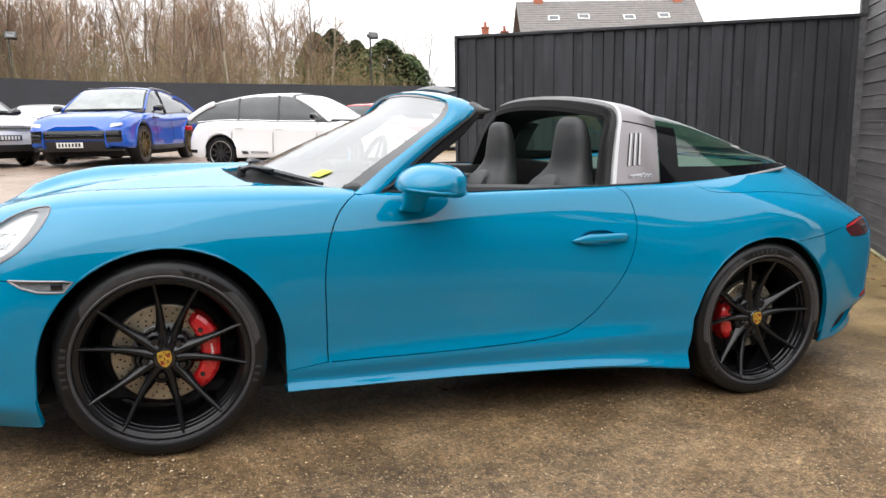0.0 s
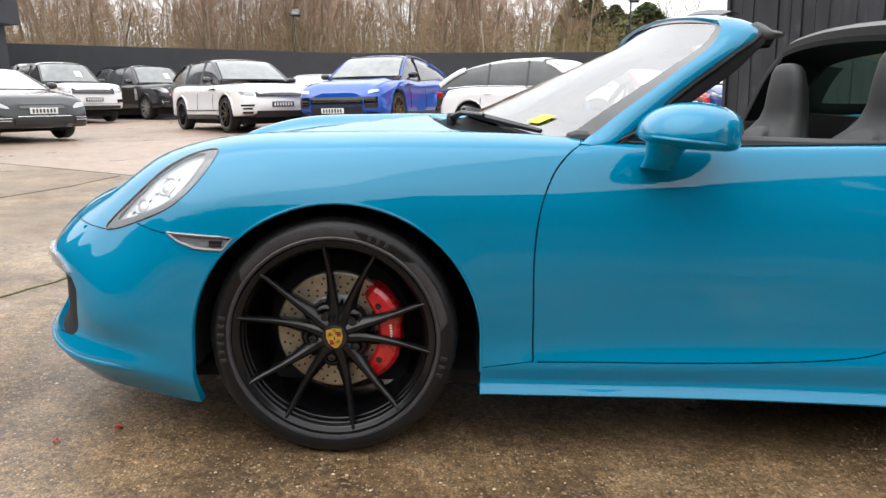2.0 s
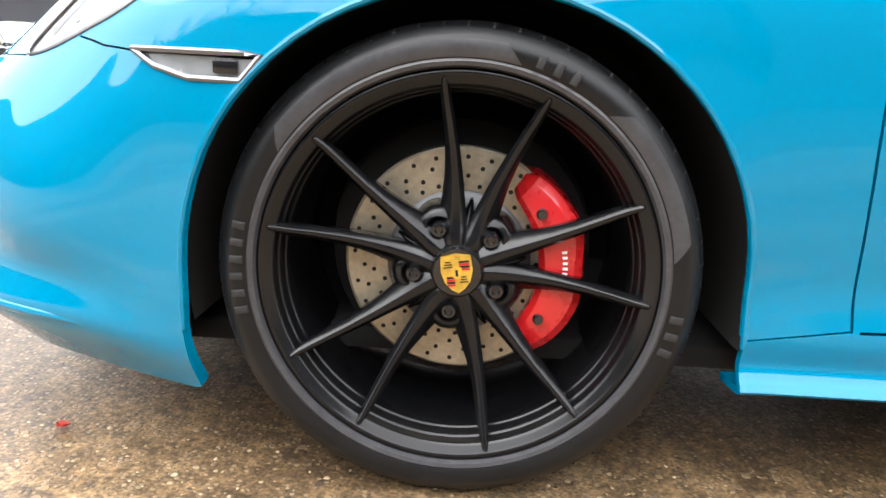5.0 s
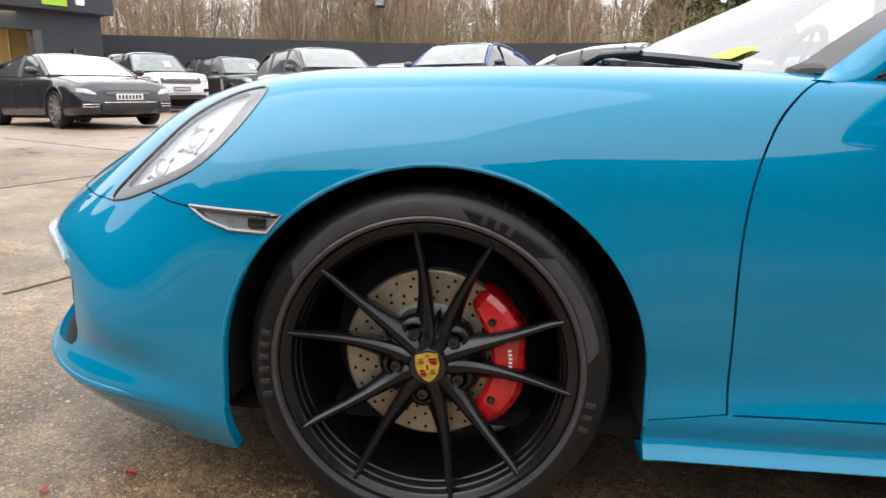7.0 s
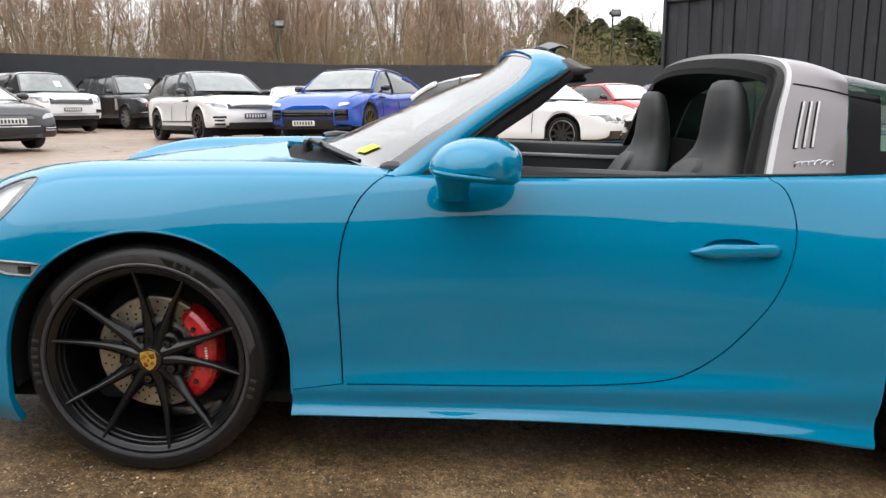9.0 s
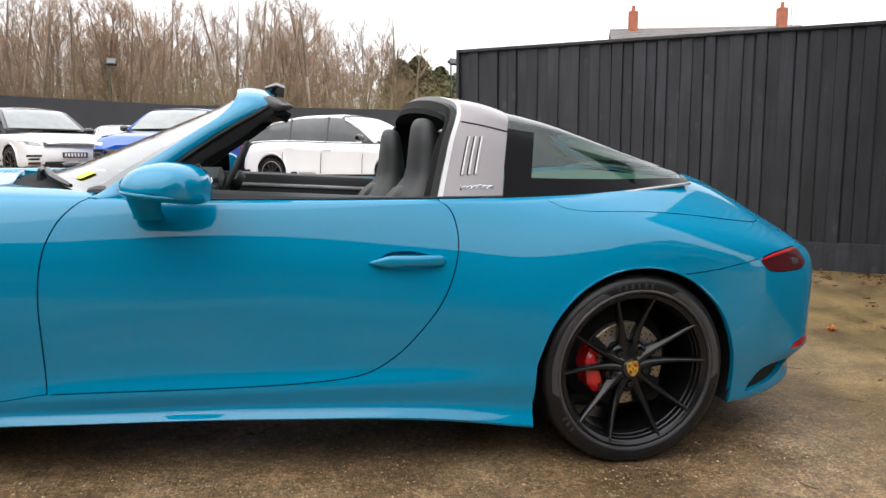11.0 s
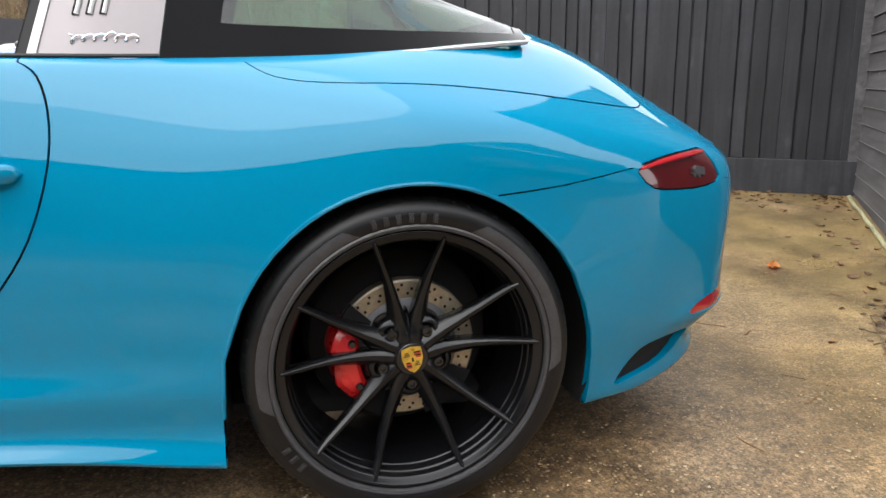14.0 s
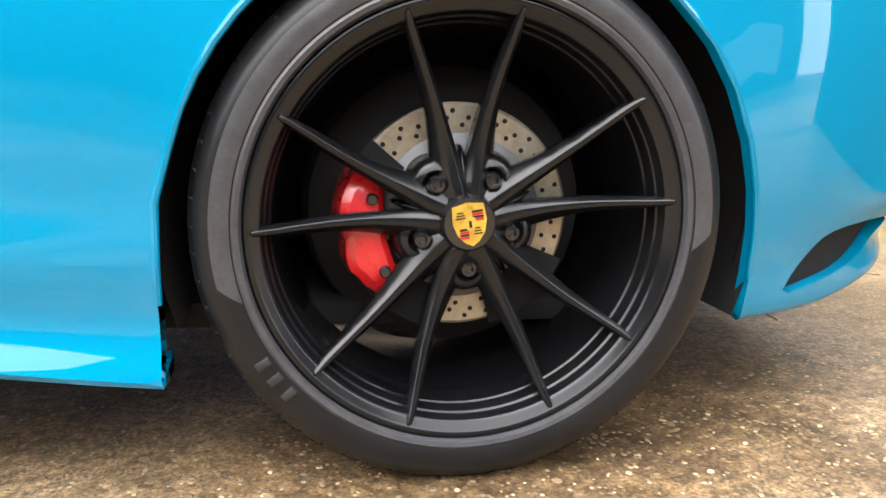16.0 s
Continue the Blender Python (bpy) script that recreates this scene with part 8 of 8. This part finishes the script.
def evergreen(x, y, h, w, seed):
    rng = np.random.default_rng(seed)
    tree = thing("evergreen_tree", Matrix.Translation((x, y, .4)), "bushy dark green evergreen beyond the boundary fence", "tree", "evergreens")
    part("trunk", tube([(0, 0, 0), (.05, 0, h * .5), (0, .05, h * .96)], [.16, .09, .02], 7), BARK, tree)
    s = Soup()
    for _ in range(10500):
        f = rng.uniform(.08, 1) ** .8
        r = w * (max(0, 1 - f ** 2.4) ** .6 * (.55 + .45 * min(1, f * 3))) * rng.uniform(.35, 1.05) + .05
        az = rng.uniform(0, 2 * math.pi)
        lump = 1 + .22 * math.sin(az * 3 + f * 9 + seed) + .12 * math.sin(f * 19 + az * 2)
        c = np.array((math.cos(az) * r * lump, math.sin(az) * r * lump, h * f))
        d = np.array((math.cos(az), math.sin(az), -.2)) * rng.uniform(.06, .15)
        s.leaf(c, np.array((-d[1], d[0], rng.normal(0, .04))), d)
    s.mesh("crown", CONIFER, "", "", parent=tree)


for ex, ey, eh, ew, sd in ((7.9, 37.6, 5.8, 1.4, 1), (9.1, 38.4, 6.1, 1.5, 2), (10.3, 38.0, 5.5, 1.4, 3), (11.6, 36.6, 5.4, 2.0, 4), (13.0, 37.2, 4.7, 1.9, 5)):
    evergreen(ex, ey, eh, ew, sd)
_rng = np.random.default_rng(77)
for tx, ty, th in ((13.6, 38.0, 5.9), (14.4, 39.5, 4.6), (6.9, 40.5, 8.0)):
    bare = thing("bare_tree", Matrix.Translation((tx, ty, .4)), "small leafless tree against the sky beyond the fence", "tree", "lone trees")
    limb, fine = Soup(), Soup()
    for _ in range(2):
        bare_tree(_rng, limb, fine, np.array((_rng.normal(0, .2), 0, 0.)), th, 1.9)
    limb.mesh("trunk", BARK, "", "", parent=bare)
    fine.mesh("crown", TWIGS, "", "", parent=bare)


def floodlight(x, y, z):
    pole = thing("floodlight_pole", Matrix.Translation((x, y, .4)), "slim dark pole with a small floodlight on top", "lamp", "yard floodlights")
    part("pole", tube([(0, 0, 0), (0, 0, z - .6)], .045, 8), GLOSS_BLACK, pole)
    bm = box(-.22, .22, -.08, .08, -.14, .16, .02)
    bm.transform(Matrix.Translation((.12, -.1, z - .45)) @ Matrix.Rotation(radians(-25), 4, "X"))
    head = part("lamp_head", bm, GLOSS_BLACK, pole)
    bm = box(-.15, .15, -.092, -.08, -.09, .10)
    bm.transform(Matrix.Translation((.12, -.1, z - .45)) @ Matrix.Rotation(radians(-25), 4, "X"))
    part("lamp_glass", bm, CAR_GLASS, head)
    part("sensor", box(-.16, -.06, -.05, .05, z - .5, z - .36, .01), GLOSS_BLACK, pole)
    part("bracket", tube([(0, 0, z - .62), (-.04, 0, z - .35), (.0, 0, z - .2)], .02, 6), GLOSS_BLACK, pole)


floodlight(9.3, 31.2, 5.35)
floodlight(-5.55, 30.6, 4.9)


# ---- ground details: loose pebbles, fallen leaves, joints ----
def flat_stone(rng, bm, x, y, z, r):
    a0, n = rng.uniform(0, 6.28), 6
    sx, sy = r * rng.uniform(.7, 1.2), r * rng.uniform(.7, 1.1)
    low = [bm.verts.new((x + sx * math.cos(a0 + k * 6.283 / n), y + sy * math.sin(a0 + k * 6.283 / n), z - r * .1)) for k in range(n)]
    top = [bm.verts.new((x + sx * .62 * math.cos(a0 + k * 6.283 / n), y + sy * .62 * math.sin(a0 + k * 6.283 / n), z + r * rng.uniform(.22, .36))) for k in range(n)]
    for k in range(n):
        bm.faces.new((low[k], low[(k + 1) % n], top[(k + 1) % n], top[k]))
    bm.faces.new(top)


def piece_material(name, stops, rough):
    m = bpy.data.materials.new(name)
    m.use_nodes = True
    nt, ln = m.node_tree.nodes, m.node_tree.links
    geo, ramp, noise, mul = nt.new("ShaderNodeNewGeometry"), nt.new("ShaderNodeValToRGB"), nt.new("ShaderNodeTexNoise"), nt.new("ShaderNodeMix")
    e = ramp.color_ramp.elements
    e[0].position, e[0].color = stops[0][0], (*stops[0][1], 1)
    e[1].position, e[1].color = stops[-1][0], (*stops[-1][1], 1)
    for p, c in stops[1:-1]:
        e.new(p).color = (*c, 1)
    ln.new(geo.outputs["Random Per Island"], ramp.inputs["Fac"])
    noise.inputs["Scale"].default_value = 180
    mul.data_type, mul.blend_type = "RGBA", "OVERLAY"
    mul.inputs["Factor"].default_value = 0.5
    ln.new(ramp.outputs["Color"], mul.inputs["A"])
    ln.new(noise.outputs["Fac"], mul.inputs["B"])
    ln.new(mul.outputs["Result"], nt["Principled BSDF"].inputs["Base Color"])
    nt["Principled BSDF"].inputs["Roughness"].default_value = rough
    return m


PEBBLE = piece_material("pale_pebbles", [(0, (0.20, 0.14, 0.07)), (.35, (0.34, 0.25, 0.14)), (.7, (0.42, 0.32, 0.19)), (1, (0.52, 0.43, 0.30))], 0.5)
LEAF_BROWN = piece_material("brown_leaf_litter", [(0, (0.05, 0.025, 0.012)), (.5, (0.14, 0.07, 0.03)), (1, (0.26, 0.13, 0.05))], 0.6)


def build_pebbles():
    rng = random.Random(21)
    bm = bmesh.new()
    for x0, x1, y0, y1, n in ((-1.3, 1.0, -2.0, -.75, 1500), (1.6, 4.2, -2.2, -.6, 2100), (1.0, 1.7, -1.9, -.8, 300)):
        spots = [YARD @ Vector((rng.uniform(x0, x1), rng.uniform(y0, y1), 0)) for _ in range(n)]
        zs = ground_z([p.x for p in spots], [p.y for p in spots])
        for p, z in zip(spots, zs):
            flat_stone(rng, bm, p.x, p.y, z + .0005, rng.choice((.0018, .0022, .0026, .003, .0036, .005)))
    tagged(mesh_ob("loose_pebbles", bm, PEBBLE), "pale pebbles showing in the brown concrete", "pebbles", kind="stuff")


build_pebbles()


def leaf_bm(rng, size, curl, bm=None):
    """A pointed, curled leaf with a midrib fold."""
    bm = bm or bmesh.new()
    rows = []
    for f in (0, .2, .45, .7, .9, 1.0):
        w = .40 * math.sin(math.pi * min(.97, f * .9 + .06)) ** .8 * size
        lift = curl * size * (f - .4) ** 2 * 2
        rows.append([bm.verts.new(((f - .5) * size, s * w, lift + abs(s) * curl * size * .35 + .002)) for s in (-1, -.5, 0, .5, 1)])
    for a, b in zip(rows, rows[1:]):
        for k in range(4):
            bm.faces.new((a[k], a[k + 1], b[k + 1], b[k]))
    return bm


def leaf_at(x, y, size, color, label, seed):
    rng = random.Random(seed)
    mat = material("leaf_" + label.split()[1], color, 0.5, vary=0.25, scale=60)
    bm = leaf_bm(rng, size, .35)
    bmesh.ops.solidify(bm, geom=list(bm.faces), thickness=.0006)
    ob = mesh_ob("fallen_leaf", bm, mat, smooth=50)
    ob.matrix_world = Matrix.Translation((x, y, float(ground_z(x, y)[0]) + .001)) @ Matrix.Rotation(rng.uniform(0, 6), 4, "Z")
    tagged(ob, label, "leaf")


leaf_at(4.5, .52, .075, (0.55, 0.20, 0.04), "curled orange leaf on the damp concrete", 1)
p_red = YARD @ Vector((-.64, -.77, 0))
leaf_at(p_red.x, p_red.y, .030, (0.55, 0.05, 0.03), "small red leaf on the damp concrete", 2)
p_red = YARD @ Vector((-.78, -.86, 0))
leaf_at(p_red.x, p_red.y, .022, (0.50, 0.10, 0.07), "torn red leaf on the damp concrete", 3)


def build_litter():
    """Dead leaves and twigs blown against the fence and the garage wall."""
    rng = random.Random(31)
    bm = bmesh.new()
    wall_a, wall_b = Vector((6.2, 1.8, 0)), Vector((4.42, -.6, 0))
    inward = Vector((-(wall_b - wall_a).normalized().y, (wall_b - wall_a).normalized().x, 0))
    if inward.x > 0:
        inward = -inward
    for k in range(330):
        kind = rng.random()
        if kind < .45:
            q, dirn, spread = FENCE_A.lerp(FENCE_B, min(.98, rng.choice((.76, .80, .86, .96)) + rng.gauss(0, .018))), Vector((-.617, -.787, 0)), .24
        elif kind < .85:
            q, dirn, spread = wall_a.lerp(wall_b, min(1, rng.gauss(.88, .07))), inward, .10
        else:
            q, dirn, spread = wall_a.lerp(wall_b, rng.random()), inward, .2
        q = q + dirn * (.06 + abs(rng.gauss(0, spread)))
        one = leaf_bm(rng, rng.choice((.016, .022, .028, .036, .046)), rng.uniform(.05, .4))
        one.transform(Matrix.Translation((q.x, q.y, float(ground_z(q.x, q.y)[0]))) @ Matrix.Rotation(rng.uniform(0, 6.3), 4, "Z") @ Matrix.Rotation(rng.uniform(-.3, .3), 4, "X"))
        add_mesh(bm, one)
    for k in range(26):
        c = YARD @ Vector((rng.uniform(2.9, 4.6), rng.uniform(-1.8, .2), 0))
        a, ln_ = rng.uniform(0, 3.14), rng.uniform(.04, .13)
        pts = []
        for j in range(4):
            px, py = c.x + math.cos(a) * ln_ * (j / 3 - .5) + rng.gauss(0, .004), c.y + math.sin(a) * ln_ * (j / 3 - .5) + rng.gauss(0, .004)
            pts.append((px, py, float(ground_z(px, py)[0]) + .003))
        tube(pts, .0016, 5, bm=bm)
    tagged(mesh_ob("leaf_litter", bm, LEAF_BROWN, smooth=50), "brown dead leaves and twigs along the foot of the walls", "leaf litter", kind="stuff")


build_litter()


def build_joint(pts, w, mat, label):
    """A mossy joint between slabs, slightly proud of them."""
    bm = bmesh.new()
    rng = random.Random(len(label))
    secs = []
    for (x0, y0), (x1, y1) in zip(pts, pts[1:]):
        n = max(6, int(math.hypot(x1 - x0, y1 - y0) / .08))
        nx, ny = -(y1 - y0), x1 - x0
        q = math.hypot(nx, ny)
        for j in range(n):
            x, y = x0 + (x1 - x0) * j / n + rng.gauss(0, .004), y0 + (y1 - y0) * j / n + rng.gauss(0, .004)
            h = w * rng.uniform(.55, 1.2) / 2
            z = float(ground_z(x, y)[0])
            secs.append([Vector((x + nx / q * s * h, y + ny / q * s * h, z + o)) for s, o in ((1, -.01), (.8, .003), (0, .005), (-.8, .003), (-1, -.01))])
    loft(secs, bm=bm)
    tagged(mesh_ob("paving_joint", bm, mat, smooth=50), label, "joint", kind="structure")


DARK_JOINT = material("dark_mossy_joint", (0.035, 0.030, 0.018), 0.85, vary=0.4, scale=12, grain=90)
GREEN_JOINT = material("green_mossy_joint", (0.06, 0.07, 0.02), 0.9, vary=0.4, scale=12, grain=90)
build_joint([(-7.5, 8.5), (-5.4, 7.0), (-3.4, 5.75), (.9, 3.05)], .035, DARK_JOINT, "dark joint at the edge of the paving")
build_joint([(-3.7, 2.8), (-3.5, 3.7), (-3.3, 4.5), (-3.2, 5.6)], .022, DARK_JOINT, "dark crack across the worn concrete")
build_joint([(-1.75, .40), (-1.6, .80), (-1.45, 1.5)], .025, GREEN_JOINT, "green mossy joint in the worn concrete")


def build_mesh_mat():
    """A scrap of rusty wire mesh lying by the garage wall."""
    rng = random.Random(6)
    bm = bmesh.new()
    m = Matrix.Translation((4.42, -.44, 0)) @ Matrix.Rotation(radians(53), 4, "Z")
    for k in range(15):
        o = -.19 + k * .027
        for a, b in (((-.26, o), (.26, o)), ((o * 1.35, -.19), (o * 1.35, .19))):
            pts = []
            for j in range(7):
                p = m @ Vector((a[0] + (b[0] - a[0]) * j / 6, a[1] + (b[1] - a[1]) * j / 6 + rng.gauss(0, .002), 0))
                pts.append((p.x, p.y, float(ground_z(p.x, p.y)[0]) + .006 + .004 * (j % 2)))
            tube(pts, .0015, 4, bm=bm)
    tagged(mesh_ob("wire_mesh", bm, material("rusty_wire", (0.17, 0.125, 0.08), 0.7, 0.2, vary=0.4, scale=30)), "scrap of rusty wire mesh lying by the garage wall", "wire mesh")


build_mesh_mat()
leaf_at(4.40, -.30, .05, (0.60, 0.52, 0.08), "small yellow leaf beside the garage wall", 5)


def build_foot_pipe():
    """A pale mossy pipe lying along the foot of the garage wall, with an elbow and a short end piece."""
    a, b = Vector((6.12, 1.80, 0)), Vector((4.50, -.39, 0))
    pipe = thing("drain_pipe", Matrix.Identity(4), "pale yellow mossy pipe lying along the garage wall", "pipe")

    def at(f, off=0.0, lift=.014):
        p = a.lerp(b, f)
        n = Vector((b.y - a.y, a.x - b.x, 0)).normalized() * off
        return Vector((p.x + n.x, p.y + n.y, float(ground_z(p.x, p.y)[0]) + lift))
    rng = random.Random(14)
    part("pipe", tube([at(f, .005 * rng.uniform(-1, 1)) for f in np.linspace(0, 1, 22)], .014, 12), PALE_STRIP, pipe)
    part("elbow", tube([at(.985), at(1.0), at(1.012, .03), at(1.02, .06)], [.017, .019, .019, .017], 12), PALE_STRIP, pipe)
    end = [at(1.02, .05), at(1.035, .085), at(1.05, .12)]
    part("end_piece", tube(end, [.013, .013, .017], 12), material("yellowed_plastic", (0.52, 0.47, 0.16), 0.5, vary=0.3, scale=14), pipe)


build_foot_pipe()


def build_hose():
    """A lime and black hose coil hung on the garage wall."""
    yaw = math.atan2(-2.5, -1.85)
    hose = thing("hose_coil", Matrix.Translation((4.695, -.158, .73)) @ Matrix.Rotation(yaw, 4, "Z"), "lime green and black hose coil hung on the garage wall", "hose")
    lime = material("lime_hose", (0.30, 0.55, 0.05), 0.4, vary=0.15, scale=20)
    for k, (r, y, mat) in enumerate(((.145, -.050, lime), (.128, -.058, lime), (.138, -.080, GLOSS_BLACK))):
        part("coil", lathe([(r + .011 * math.cos(a), y + .011 * math.sin(a)) for a in np.linspace(0, 2 * math.pi, 11)[:-1]], 40, closed=True), mat, hose)
    part("hook", tube([(0, -.02, .15), (0, -.09, .15), (0, -.10, .18)], .010, 8), GLOSS_BLACK, hose)
    part("backplate", box(-.05, .05, -.045, -.024, .10, .20, .006), WHITE_BOARD, hose)


build_hose()
